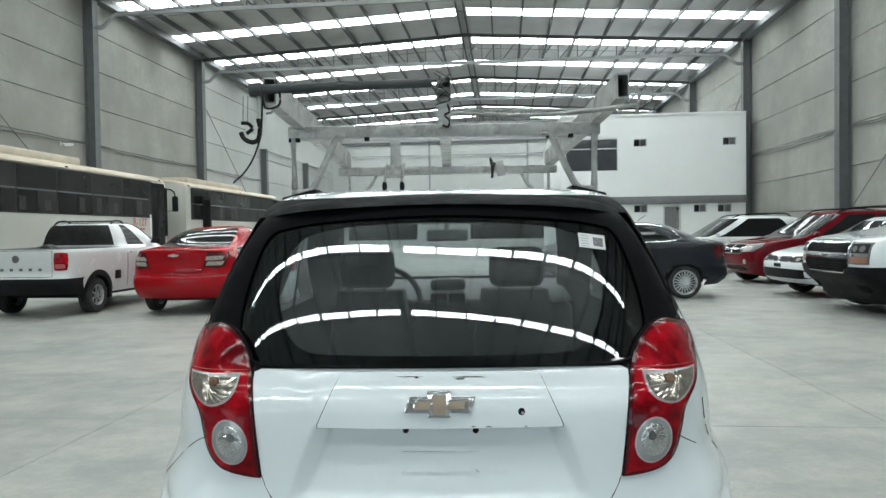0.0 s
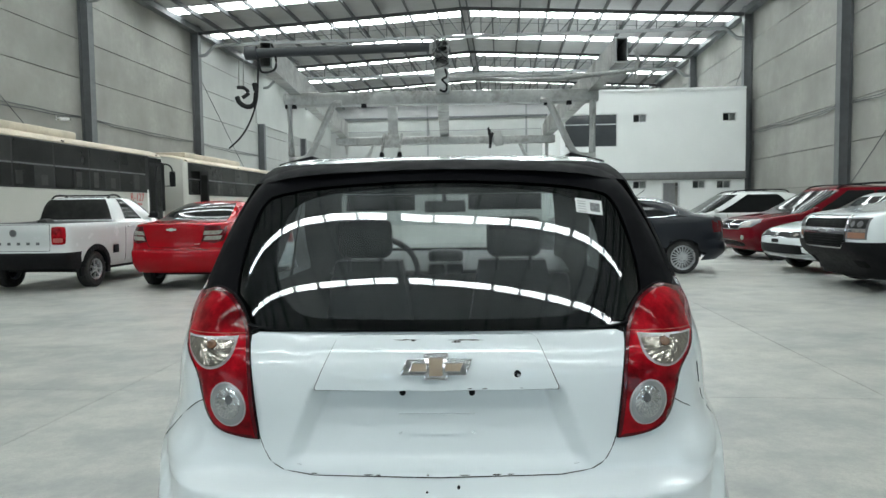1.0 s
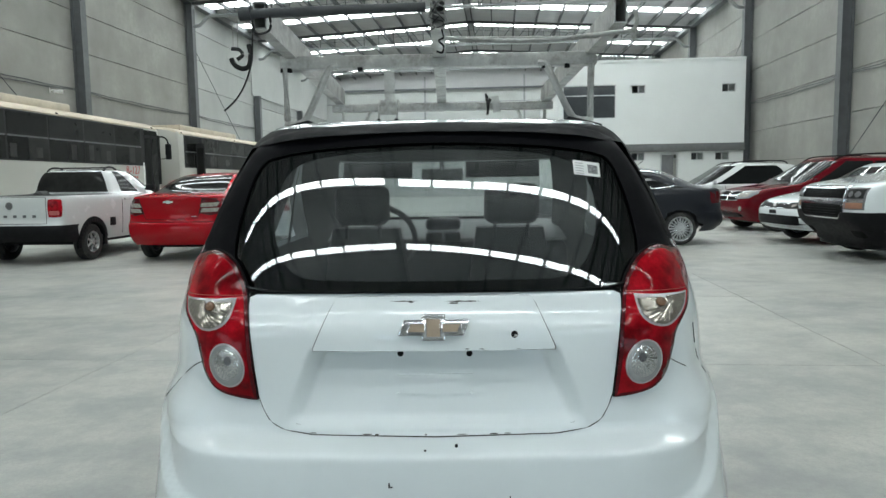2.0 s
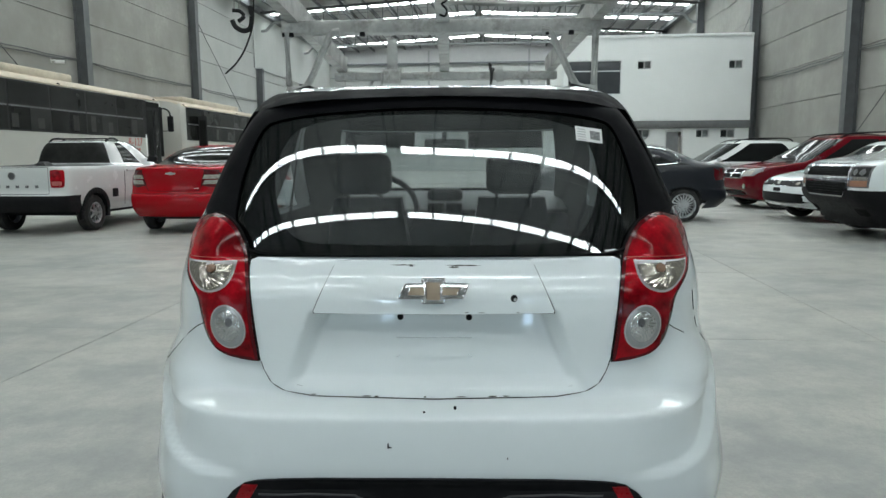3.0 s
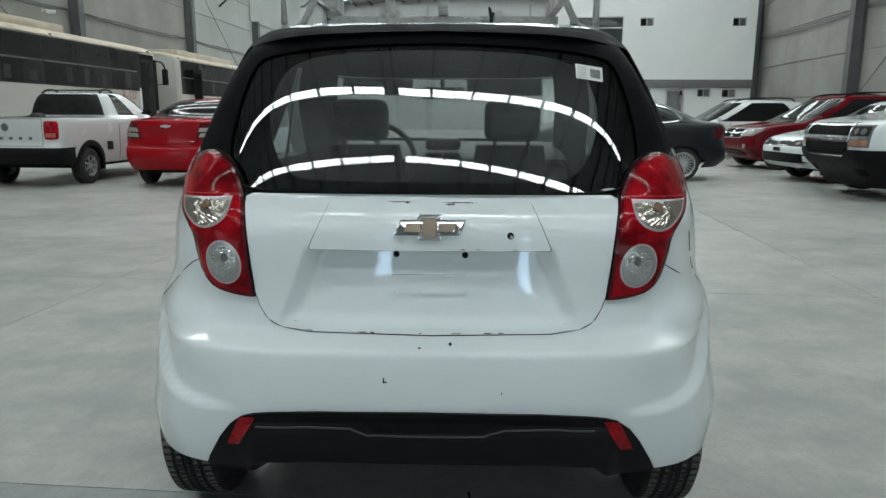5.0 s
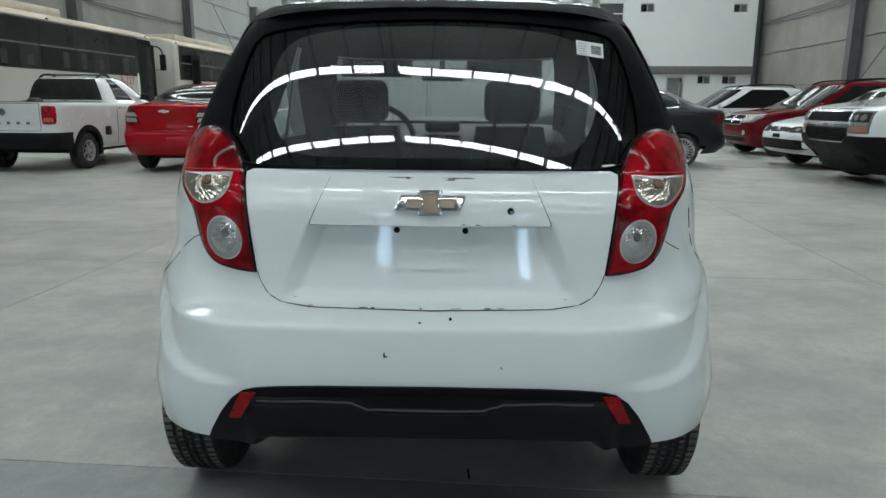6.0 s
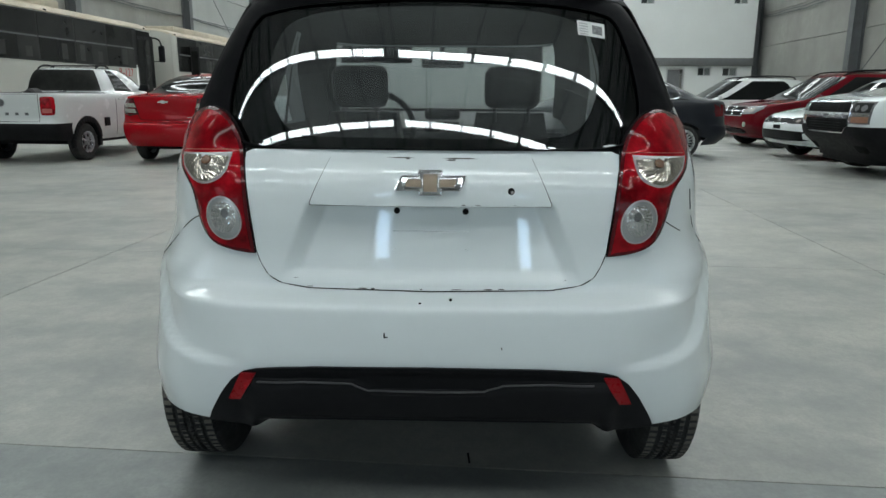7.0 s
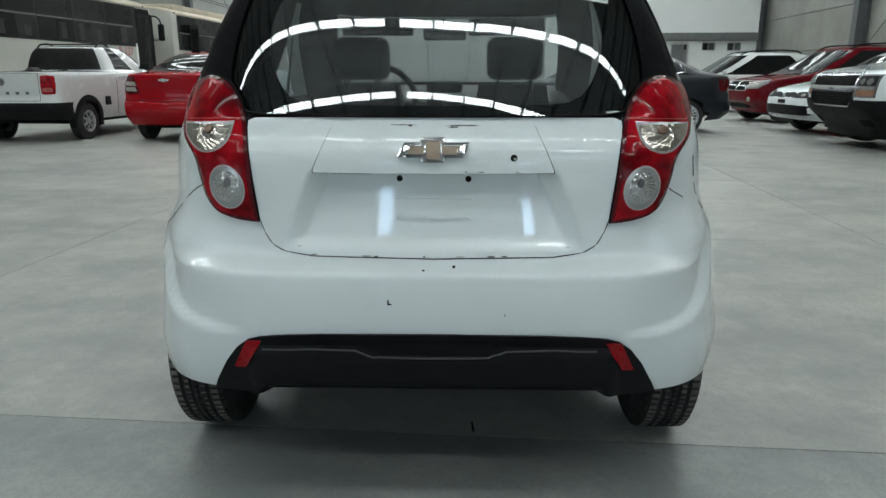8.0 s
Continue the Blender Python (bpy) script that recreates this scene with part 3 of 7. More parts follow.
class Shell:
    """The skin of a car as level slices: half-width, rear and front ends by height."""

    def __init__(self, wide, rear, front, corner=GTAB, nose=0.8, side=30, kc=1.0, rs=RS, fill=None):
        self.w, self.r, self.f, self.g = smooth_table(wide), smooth_table(rear), smooth_table(front), smooth_table(corner)
        self.nose, self.side, self.rs = nose, side, rs
        self.fill = fill or (lambda z, q: 0.0)
        self.kc = kc if callable(kc) else (lambda z: kc)

    def back(self, x, z):
        q = min(abs(x) / self.w(z), 1.0)
        return self.r(z) + self.kc(z) * self.g(q) - self.fill(z, q)

    def nose_y(self, x, z):
        return self.f(z) - self.nose * self.g(min(abs(x) / self.w(z), 1.0))

    def width_at(self, y, z):
        x = 0.0
        for k in range(101):
            s = k / 100
            if self.back(s * self.w(z), z) <= y and self.nose_y(s * self.w(z), z) >= y:
                x = s * self.w(z)
        return x

    def half(self, z):
        w, r, f = self.w(z), self.r(z), self.f(z)
        k = min(1.0, (f - r) / ((self.kc(z) + self.nose) * self.g(1.0) + 0.1))
        a = [(s * w, r + k * self.kc(z) * self.g(s) - self.fill(z, s), z) for s in self.rs]
        b = [(s * w, f - k * self.nose * self.g(s), z) for s in self.rs][::-1]
        y0, y1 = a[-1][1], b[0][1]
        mid = [(w, y0 + (y1 - y0) * j / self.side, z) for j in range(1, self.side)]
        return a + mid + b

    def grid(self, levels):
        rows = []
        for z in levels:
            h = self.half(z)
            rows.append(h + [(-x, y, zz) for x, y, zz in h[-2:0:-1]])
        return rows


def shell_parts(sh, levels, region, arches=(), ra=0.33, keep_top=True, keep_bottom=True):
    """Meshes by region name. region(level, i) names the piece for the quad above that level at index i of the half outline."""
    rows = sh.grid(levels)
    n = len(rows[0])
    nh = n // 2 + 1
    groups = {}
    for l in range(len(rows) - 1):
        for i in range(n):
            j = (i + 1) % n
            q = (rows[l][i], rows[l][j], rows[l + 1][j], rows[l + 1][i])
            c = [sum(p[k] for p in q) / 4 for k in range(3)]
            if any(abs(c[0]) > 0.4 and math.hypot(c[1] - ya, c[2] - za) < ra for ya, za in arches):
                continue
            ih = i if i < nh - 1 else n - 1 - i
            groups.setdefault(region(l, ih, c), []).append(q)
    out = {}
    for name, quads in groups.items():
        bm = bmesh.new()
        cache = {}

        def vert(p):
            p = tuple(round(a, 5) for a in p)
            if p not in cache:
                x, y, z = p
                for ya, za in arches:
                    d = math.hypot(y - ya, z - za)
                    if abs(x) > 0.4 and 1e-6 < d < ra:
                        y, z = ya + (y - ya) * ra / d, za + (z - za) * ra / d
                cache[p] = bm.verts.new((x, y, z))
            return cache[p]
        for q in quads:
            vs = list(dict.fromkeys(vert(p) for p in q))
            if len(vs) > 2:
                try:
                    bm.faces.new(vs)
                except ValueError:
                    pass
        if name == "body" and keep_top:
            top = [vert(p) for p in rows[-1]]
            c = bm.verts.new(sum((v.co for v in top), Vector()) / len(top) + Vector((0, 0, 0.004)))
            for a, b in zip(top, top[1:] + top[:1]):
                bm.faces.new((a, b, c))
        out[name] = bm
    return out


def wheel_well(sh, y, z, ra, parent, x0=0.42):
    for s in (-1, 1):
        bm = bmesh.new()
        rings = []
        for outer in (False, True):
            ring = []
            for a in (math.pi * (0.08 + k / 20 * 0.70) for k in range(21)):
                yy, zz = y + (ra + 0.012) * math.cos(a), z + (ra + 0.012) * math.sin(a)
                x = max(x0 + 0.02, sh.width_at(yy, max(zz, 0.36)) - 0.02) if outer else x0
                ring.append(bm.verts.new((s * x, yy, zz)))
            rings.append(ring)
        for k in range(20):
            bm.faces.new((rings[0][k], rings[0][k + 1], rings[1][k + 1], rings[1][k]))
        bm.faces.new(rings[0])
        part("wheel_well", bm, M_BLACK, parent)


def lathe(bm, profile, seg, m=None, radius=None):
    """Spin (x along the axle, r) rows round the x axis."""
    rings = []
    for k in range(seg):
        a = 2 * math.pi * k / seg
        ring = []
        for j, (x, r) in enumerate(profile):
            rr = r if radius is None else radius(k, j, r)
            ring.append(bm.verts.new((x, rr * math.cos(a), rr * math.sin(a))))
        rings.append(ring)
    for k in range(seg):
        a, b = rings[k], rings[(k + 1) % seg]
        for j in range(len(profile) - 1):
            bm.faces.new((a[j], b[j], b[j + 1], a[j + 1]))
    if m is not None:
        bmesh.ops.transform(bm, matrix=m, verts=[v for r in rings for v in r])
    return bm


def wheel(parent, x, y, r, width, spokes=5, fancy=False, rim_mat=None, rim_r=0.64, label=""):
    """A wheel with tyre, rim, spokes and hub; the outer face looks to the side that x lies on."""
    s = 1 if x > 0 else -1
    w = new("wheel")
    w.empty_display_size = 0.1
    w.parent = parent
    w.matrix_basis = Matrix.Translation((x, y, r)) @ Matrix.Diagonal((s, 1, 1, 1))
    h, ri = width / 2, r * rim_r
    if fancy:
        prof = [(-h + 0.012, ri), (-h, ri + 0.03), (-h, r - 0.045), (-h + 0.012, r - 0.014)]
        xs = [-h + 0.02, -h + 0.040, -h + 0.044, -h + 0.050, -h + 0.054, -0.016, -0.013, -0.006, -0.003, 0.003, 0.006,
              0.013, 0.016, h - 0.054, h - 0.050, h - 0.044, h - 0.040, h - 0.02]
        low = {2, 3, 6, 7, 10, 11, 14, 15}
        prof += [(v, r - 0.008 if k in low else r - 0.004 * (abs(v) / h) ** 4) for k, v in enumerate(xs)]
        prof += [(h - 0.012, r - 0.014), (h, r - 0.045), (h, ri + 0.03), (h - 0.012, ri)]
        tread = {4 + k for k in range(len(xs)) if k not in low}

        def rad(k, j, rr):
            """Lugs on the shoulders, narrow cuts in the ribs."""
            if j in tread and (k % 5 == (0 if j < 9 else 2) if not 10 <= j <= 16 else k % 4 == (0 if j < 13 else 2)):
                return rr - 0.007
            return rr
        bm = lathe(bmesh.new(), prof, 380, radius=rad)
        for f in bm.faces:
            if all(math.hypot(v.co.y, v.co.z) > r - 0.0055 for v in f.verts):
                f.material_index = 1
        part("tyre", bm, (M_RUBBER, M_TREAD), w, angle=25)
    else:
        prof = [(-h + 0.01, ri), (-h, ri + 0.02), (-h, r - 0.04), (-h + 0.03, r), (-0.02, r), (-0.015, r - 0.008), (0.015, r - 0.008),
                (0.02, r), (h - 0.03, r), (h, r - 0.04), (h, ri + 0.02), (h - 0.01, ri)]
        bm = lathe(bmesh.new(), prof, 40)
        part("tyre", bm, M_RUBBER, w)
    rim_mat = rim_mat or M_RIM
    bm = lathe(bmesh.new(), [(-h + 0.01, ri), (-h + 0.02, ri - 0.015), (h - 0.05, ri - 0.03), (h - 0.012, ri - 0.012), (h - 0.006, ri + 0.004)], 40)
    part("rim", bm, rim_mat, w)
    bm = bmesh.new()
    cyl(bm, (-0.02, 0, 0), (h - 0.055, 0, 0), ri - 0.03, 28)
    part("brake_shade", bm, M_BLACK, w)
    bm = bmesh.new()
    for k in range(spokes):
        a = 2 * math.pi * k / spokes
        wd = min(0.07, (1.15 if spokes < 15 else 2.1) * ri / spokes)
        box(bm, h - 0.045, h - 0.014, 0.03, ri - 0.008, -wd / 2, wd / 2, 0.006, Matrix.Rotation(a, 4, "X"))
    part("spokes", bm, rim_mat, w)
    bm = bmesh.new()
    cyl(bm, (h - 0.05, 0, 0), (h - 0.004, 0, 0), 0.058, 20, 0.045)
    part("hub_cap", bm, rim_mat, w)
    return w


def overlay(sh, outline, off, thick, step=0.03, inset=None, yfun=None):
    """A panel that follows the rear of a shell: an outline in x and z laid on it, off metres proud, with thick edges."""
    bm = bmesh.new()
    f = bm.faces.new([bm.verts.new((p[0], 0, p[1])) for p in outline])
    x0, x1 = min(p[0] for p in outline), max(p[0] for p in outline)
    z0, z1 = min(p[1] for p in outline), max(p[1] for p in outline)
    for axis, lo, hi in ((0, x0, x1), (2, z0, z1)):
        k = math.floor(lo / step) + 1
        while k * step < hi - 1e-4:
            co, no = [0, 0, 0], [0, 0, 0]
            co[axis], no[axis] = k * step, 1
            bmesh.ops.bisect_plane(bm, geom=bm.verts[:] + bm.edges[:] + bm.faces[:], plane_co=co, plane_no=no, dist=1e-5)
            k += 1
    bmesh.ops.remove_doubles(bm, verts=bm.verts[:], dist=1e-5)
    for v in bm.verts:
        x, z = v.co.x, v.co.z
        base = (yfun or sh.back)(x, z)
        v.co.y = base - off + (inset(x, z) if inset else 0.0)
    if thick:
        es = [e for e in bm.edges if len(e.link_faces) == 1]
        r = bmesh.ops.extrude_edge_only(bm, edges=es)
        for v in r["geom"]:
            if isinstance(v, bmesh.types.BMVert):
                v.co.y += thick
    return bm


def ring_overlay(sh, outer, inner, off, rings=5, n=96, thick=0.0, yin=None, yout=None):
    """A frame between two outlines on the rear of a shell."""
    c = (0.0, sum(p[1] for p in inner) / len(inner))

    def at(outline, a):
        best = None
        for p, q in zip(outline, list(outline[1:]) + [outline[0]]):
            d = (math.cos(a), math.sin(a))
            ex, ez = q[0] - p[0], q[1] - p[1]
            den = d[0] * ez - d[1] * ex
            if abs(den) < 1e-9:
                continue
            px, pz = p[0] - c[0], p[1] - c[1]
            t = (px * ez - pz * ex) / den
            s = (px * d[1] - pz * d[0]) / den
            if t > 0 and -1e-6 <= s <= 1 + 1e-6 and (best is None or t > best):
                best = t
        return c[0] + best * math.cos(a), c[1] + best * math.sin(a)
    bm = bmesh.new()
    rows = []
    for k in range(n):
        a = 2 * math.pi * (k + 0.5) / n
        o, i = at(outer, a), at(inner, a)
        row = []
        for t in range(rings + 1):
            f = t / rings
            x, z = i[0] + (o[0] - i[0]) * f, i[1] + (o[1] - i[1]) * f
            ya, yb = (yin or sh.back)(x, z), (yout or sh.back)(x, z)
            row.append(bm.verts.new((x, ya + (yb - ya) * f - off, z)))
        rows.append(row)
    for k in range(n):
        a, b = rows[k], rows[(k + 1) % n]
        for t in range(rings):
            bm.faces.new((a[t], b[t], b[t + 1], a[t + 1]))
    if thick:
        r = bmesh.ops.extrude_edge_only(bm, edges=[e for e in bm.edges if len(e.link_faces) == 1])
        for v in r["geom"]:
            if isinstance(v, bmesh.types.BMVert):
                v.co.y += thick
    return bm


def mirrored(half):
    """A whole outline from the points of its right half, listed from the top middle down to the bottom middle."""
    return list(half) + [(-x, z) for x, z in reversed(half) if abs(x) > 1e-6]


def out2(ctrl, n=5):
    return [(p[0], p[1]) for p in closed_pts([(x, z, 0) for x, z in ctrl], n)]


def flip(outline):
    return [(-x, z) for x, z in outline][::-1]


# ---- the white hatchback ----
hatch = thing("hatchback_car", "white five-door hatchback with black-wrapped tailgate frame and chipped paint", "car", pose(0.017, 0, 0))
SHELF = smooth_table([(0.60, 0.0), (0.638, 0.0), (0.650, 0.0015), (0.656, 0.0055), (0.660, 0.014), (0.663, 0.0235), (0.679, 0.0632), (0.690, 0.066), (0.715, 0.054), (0.755, 0.016), (0.79, 0.0), (1.0, 0.0)])


def ramp01(a, b, v):
    t = min(max((v - a) / (b - a), 0), 1)
    return t * t * (3 - 2 * t)


def shoulder(z, q):
    """The shelf over the bumper runs out into the corners."""
    return SHELF(z) * ramp01(0.60, 0.86, q)


HRS = RS[:7] + [round(0.53 + 0.015 * k, 4) for k in range(31)] + [0.985, 0.993, 1.0]
SH = Shell(
    [(0.25, 0.748), (0.35, 0.765), (0.45, 0.775), (0.6, 0.780), (0.7, 0.779), (0.8, 0.768), (0.95, 0.750), (1.0, 0.742), (1.1, 0.702),
     (1.2, 0.667), (1.3, 0.622), (1.36, 0.585), (1.40, 0.54), (1.425, 0.47), (1.445, 0.36), (1.455, 0.2)],
    [(0.25, 0.14), (0.30, 0.10), (0.38, 0.055), (0.47, 0.030), (0.55, 0.014), (0.60, 0.012), (0.638, 0.0130), (0.650, 0.0148), (0.656, 0.0188), (0.660, 0.0274), (0.663, 0.037), (0.679, 0.0795), (0.688, 0.085),
     (0.75, 0.088), (0.85, 0.082), (0.90, 0.084), (0.94, 0.102), (0.985, 0.1417), (1.03, 0.1612), (1.08, 0.1847), (1.13, 0.2102), (1.18, 0.2379), (1.23, 0.2679), (1.28, 0.3003), (1.33, 0.3353), (1.36, 0.378),
     (1.40, 0.50), (1.425, 0.78), (1.445, 1.10), (1.455, 1.30)],
    [(0.25, 3.50), (0.35, 3.60), (0.5, 3.64), (0.65, 3.60), (0.75, 3.50), (0.82, 3.38), (0.88, 3.20), (0.93, 2.98), (0.97, 2.80), (1.0, 2.72),
     (1.1, 2.50), (1.2, 2.30), (1.3, 2.08), (1.36, 1.93), (1.40, 1.82), (1.425, 1.74), (1.445, 1.66), (1.455, 1.60)],
    kc=smooth_table([(0.3, 0.50), (0.45, 0.60), (0.52, 0.74), (0.6, 0.88), (0.72, 0.98), (0.80, 1.05), (0.92, 1.04), (1.0, 1.0), (1.1, 1.0)]),
    rs=HRS, fill=shoulder)
LEV = sorted({round(z, 4) for z in
              [0.352, 0.366] + [0.38 + 0.01 * k for k in range(25)] + [0.628, 0.634, 0.638, 0.642, 0.646, 0.650, 0.654, 0.658, 0.661, 0.664, 0.670, 0.676, 0.682, 0.69, 0.70, 0.715, 0.725]
              + [0.74 + 0.03 * k for k in range(8)] + [0.985, 1.02] + [1.05 + 0.03 * k for k in range(10)] + [1.335, 1.355, 1.37, 1.385, 1.40, 1.41, 1.42, 1.43, 1.438, 1.445, 1.45, 1.455]})
NR = len(HRS)


def hatch_region(l, i, c):
    z = c[2]
    s = HRS[i] if i < NR else 1.0
    if 0.985 < z < 1.335 and s < 0.84 or 0.69 < z < 0.985 and s < 0.44 or z < 0.509 and abs(c[0]) < 0.345 and c[1] < 1 or z < 0.495 and abs(c[0]) < 0.40 and c[1] < 1 or z < 0.43 and abs(c[0]) < 0.455 and c[1] < 1:
        return "rear"
    if 1.07 < z < 1.39 and i < NR - 1:
        return "wrap"
    if 1.0 < z < 1.34:
        j = (i - NR + 1) / SH.side
        if 0.03 <= j < 0.40:
            return "rear_side"
        if 0.46 <= j < 0.93:
            return "front_side"
        if i > len(SH.half(1.0)) - len(HRS) + 3:
            return "windscreen"
    return "body"


pcs = shell_parts(SH, LEV, hatch_region, ((0.683, 0.285), (2.93, 0.285)), 0.302)
pcs.pop("rear").free()


# the swept crease round the lower corners of the bumper: the face inside it lies back
CREASE = curve_pts([(0.40, 0.5085, 0), (0.48, 0.511, 0), (0.53, 0.516, 0), (0.575, 0.528, 0), (0.613, 0.548, 0), (0.643, 0.580, 0), (0.659, 0.62, 0), (0.670, 0.66, 0), (0.683, 0.70, 0), (0.702, 0.75, 0)], 6)


def crease_gap(x, z):
    """Distance to the crease, positive inside it."""
    best, sign = 9.0, 1.0
    for a, b in zip(CREASE, CREASE[1:]):
        ex, ez = b.x - a.x, b.y - a.y
        t = min(max(((x - a.x) * ex + (z - a.y) * ez) / (ex * ex + ez * ez), 0), 1)
        d = math.hypot(x - a.x - t * ex, z - a.y - t * ez)
        if d < best:
            best, sign = d, 1.0 if ex * (z - a.y) - ez * (x - a.x) > 0 else -1.0
    return best * sign


bmesh.ops.recalc_face_normals(pcs["body"], faces=pcs["body"].faces[:])
pcs["body"].normal_update()
for v in pcs["body"].verts:
    x, z = abs(v.co.x), v.co.z
    if v.co.y < 0.5 and 0.45 < z < 0.80 and x > 0.38:
        d = crease_gap(x, z)
        k = ramp01(-0.003, 0.011, d) * (1 - ramp01(0.03, 0.16, d)) * ramp01(0.40, 0.54, x) * (1 - ramp01(0.64, 0.76, z))
        v.co -= v.normal * 0.017 * k
part("body", pcs["body"], M_PAINT, hatch, angle=50)
part("pillar_wrap", pcs["wrap"], M_VINYL, hatch, "satin black wrap on the tailgate pillars", angle=50)


def split_sides(bm):
    """The faces on each side of the middle, as two meshes."""
    other = bm.copy()
    for b, s in ((bm, 1), (other, -1)):
        bmesh.ops.delete(b, geom=[f for f in b.faces if f.calc_center_median().x * s < 0], context="FACES")
    return bm, other


def windows(th, pcs, names, material):
    for k in names:
        if k not in pcs:
            continue
        sets = split_sides(pcs[k]) if k.endswith("side") else (pcs[k],)
        for b in sets:
            bmesh.ops.recalc_face_normals(b, faces=b.faces[:])
            bmesh.ops.solidify(b, geom=b.faces[:], thickness=0.004)
            o = part("side_window" if k.endswith("side") else k, b, material, th, angle=60)
            o.visible_shadow = False


windows(hatch, pcs, ("rear_side", "front_side", "windscreen"), M_SIDEGLASS)
for y in (0.665, 2.93):
    wheel_well(SH, y, 0.285, 0.305, hatch)

# headlining and inner sides, dark
INNER = Shell([(0.35, 0.70), (0.9, 0.68), (1.0, 0.66), (1.1, 0.63), (1.2, 0.60), (1.3, 0.56), (1.36, 0.52), (1.40, 0.46), (1.415, 0.3)],
              [(0.35, 0.24), (0.9, 0.24), (1.0, 0.26), (1.1, 0.32), (1.2, 0.37), (1.3, 0.44), (1.36, 0.50), (1.40, 0.70), (1.415, 1.1)],
              [(0.35, 2.75), (0.9, 2.75), (1.0, 2.66), (1.1, 2.44), (1.2, 2.24), (1.3, 2.02), (1.36, 1.87), (1.40, 1.75), (1.415, 1.6)])


def inner_region(l, i, c):
    return "open" if 0.985 < c[2] < 1.335 and (i < 12 or 0.03 <= (i - len(RS) + 1) / 30 < 0.40 or 0.46 <= (i - len(RS) + 1) / 30 < 0.93
                                               or i > len(INNER.half(1.0)) - 15) else "body"


ip = shell_parts(INNER, [0.36, 0.6, 0.8, 0.985, 1.02, 1.1, 1.2, 1.3, 1.335, 1.36, 1.38, 1.40, 1.41, 1.415], inner_region)
ip.pop("open").free()
part("interior_lining", ip["body"], mat("grey_headlining", (0.085, 0.085, 0.083), 0.9), hatch, "grey cloth interior lining")
# underside boxes, mostly unseen, sized to block light from the floor below
for name, dims in (("floor_pan", (-0.57, 0.57, 0.49, 3.30, 0.165, 0.345)), ("boot_floor", (-0.52, 0.52, 0.26, 0.60, 0.262, 0.299)), ("fuel_tank", (-0.50, 0.50, 0.70, 1.60, 0.19, 0.298)),
                   ("engine_tray", (-0.48, 0.48, 1.75, 3.2, 0.18, 0.298)), ("sill", (-0.69, -0.51, 1.02, 2.55, 0.20, 0.34)), ("sill", (0.51, 0.69, 1.02, 2.55, 0.20, 0.34))):
    part(name, box(bmesh.new(), *dims, 0.015), M_BLACK, hatch)
part("rear_axle", cyl(bmesh.new(), (-0.62, 0.635, 0.25), (0.62, 0.635, 0.25), 0.035, 10), M_BLACK, hatch)


def soft_box(bm, x0, x1, y0, y1, z0, z1, r, lean=0.0):
    n = len(bm.verts)
    box(bm, x0, x1, y0, y1, z0, z1)
    bm.verts.ensure_lookup_table()
    vs = bm.verts[n:]
    es = list({e for v in vs for e in v.link_edges})
    res = bmesh.ops.bevel(bm, geom=es, offset=r, segments=4, affect="EDGES", profile=0.5)
    if lean:
        bm.verts.ensure_lookup_table()
        for v in bm.verts[n:]:
            v.co.y -= (v.co.z - z0) * lean


for x in (-0.345, 0.285):
    bm = bmesh.new()
    soft_box(bm, x - 0.24, x + 0.24, 1.62, 2.10, 0.42, 0.60, 0.06)
    soft_box(bm, x - 0.23, x + 0.23, 1.58, 1.72, 0.52, 1.035, 0.06, 0.18)
    for v in bm.verts:
        if v.co.z > 0.80:
            v.co.x = x + (v.co.x - x) * (1 - 0.38 * ramp01(0.80, 1.04, v.co.z))
    seat = part("front_seat", bm, M_SEAT, hatch, "dark cloth front seat")
    bm = bmesh.new()
    soft_box(bm, x - 0.115, x + 0.115, 1.47, 1.57, 1.055, 1.225, 0.04, 0.1)
    part("headrest", bm, M_SEAT, seat)
    for dx in (-0.07, 0.07):
        bm = bmesh.new()
        cyl(bm, (x + dx, 1.52, 1.0), (x + dx, 1.52, 1.08), 0.008, 8)
        part("headrest_post", bm, M_TRIM, seat)
bm = bmesh.new()
soft_box(bm, -0.6, 0.6, 0.72, 0.86, 0.5, 0.88, 0.05, 0.2)
soft_box(bm, -0.6, 0.6, 0.84, 1.30, 0.38, 0.56, 0.05)
part("rear_seat", bm, M_SEAT, hatch, "dark cloth rear bench")
bm = bmesh.new()
soft_box(bm, -0.64, 0.64, 2.18, 2.60, 0.60, 0.93, 0.06)
dash = part("dashboard", bm, M_TRIM, hatch)
# top paler than the trim: dust, and windscreen light put into the colour
bm = bmesh.new()
soft_box(bm, -0.62, 0.62, 2.14, 2.62, 0.925, 0.945, 0.009)
for v in bm.verts:
    v.co.z += max(0.0, v.co.y - 2.14) * 0.16
part("dash_top", bm, mat("dusty_lit_grey_dash", (0.13, 0.135, 0.13), 0.7), dash, "dusty grey dashboard top, windscreen light in its colour")
# thin dark strip along the base of the windscreen
bm = bmesh.new()
box(bm, -0.60, 0.60, 2.605, 2.64, 1.0, 1.035, 0.008)
part("cowl_strip", bm, M_GAP, dash)
bm = bmesh.new()
soft_box(bm, -0.11, 0.075, 2.16, 2.34, 0.985, 1.045, 0.025)
part("centre_pod", bm, M_TRIM, dash)
for x in (-0.065, 0.03):
    bm = bmesh.new()
    soft_box(bm, x - 0.042, x + 0.042, 2.12, 2.16, 0.925, 0.975, 0.012)
    part("air_vent", bm, M_GAP, dash)
bm = bmesh.new()
m = pose(-0.345, 2.10, 0.95, -65)
pts = [m @ Vector((0.185 * math.cos(a), 0.185 * math.sin(a), 0)) for a in (2 * math.pi * k / 32 for k in range(33))]
tube(bm, pts, 0.015, 8)
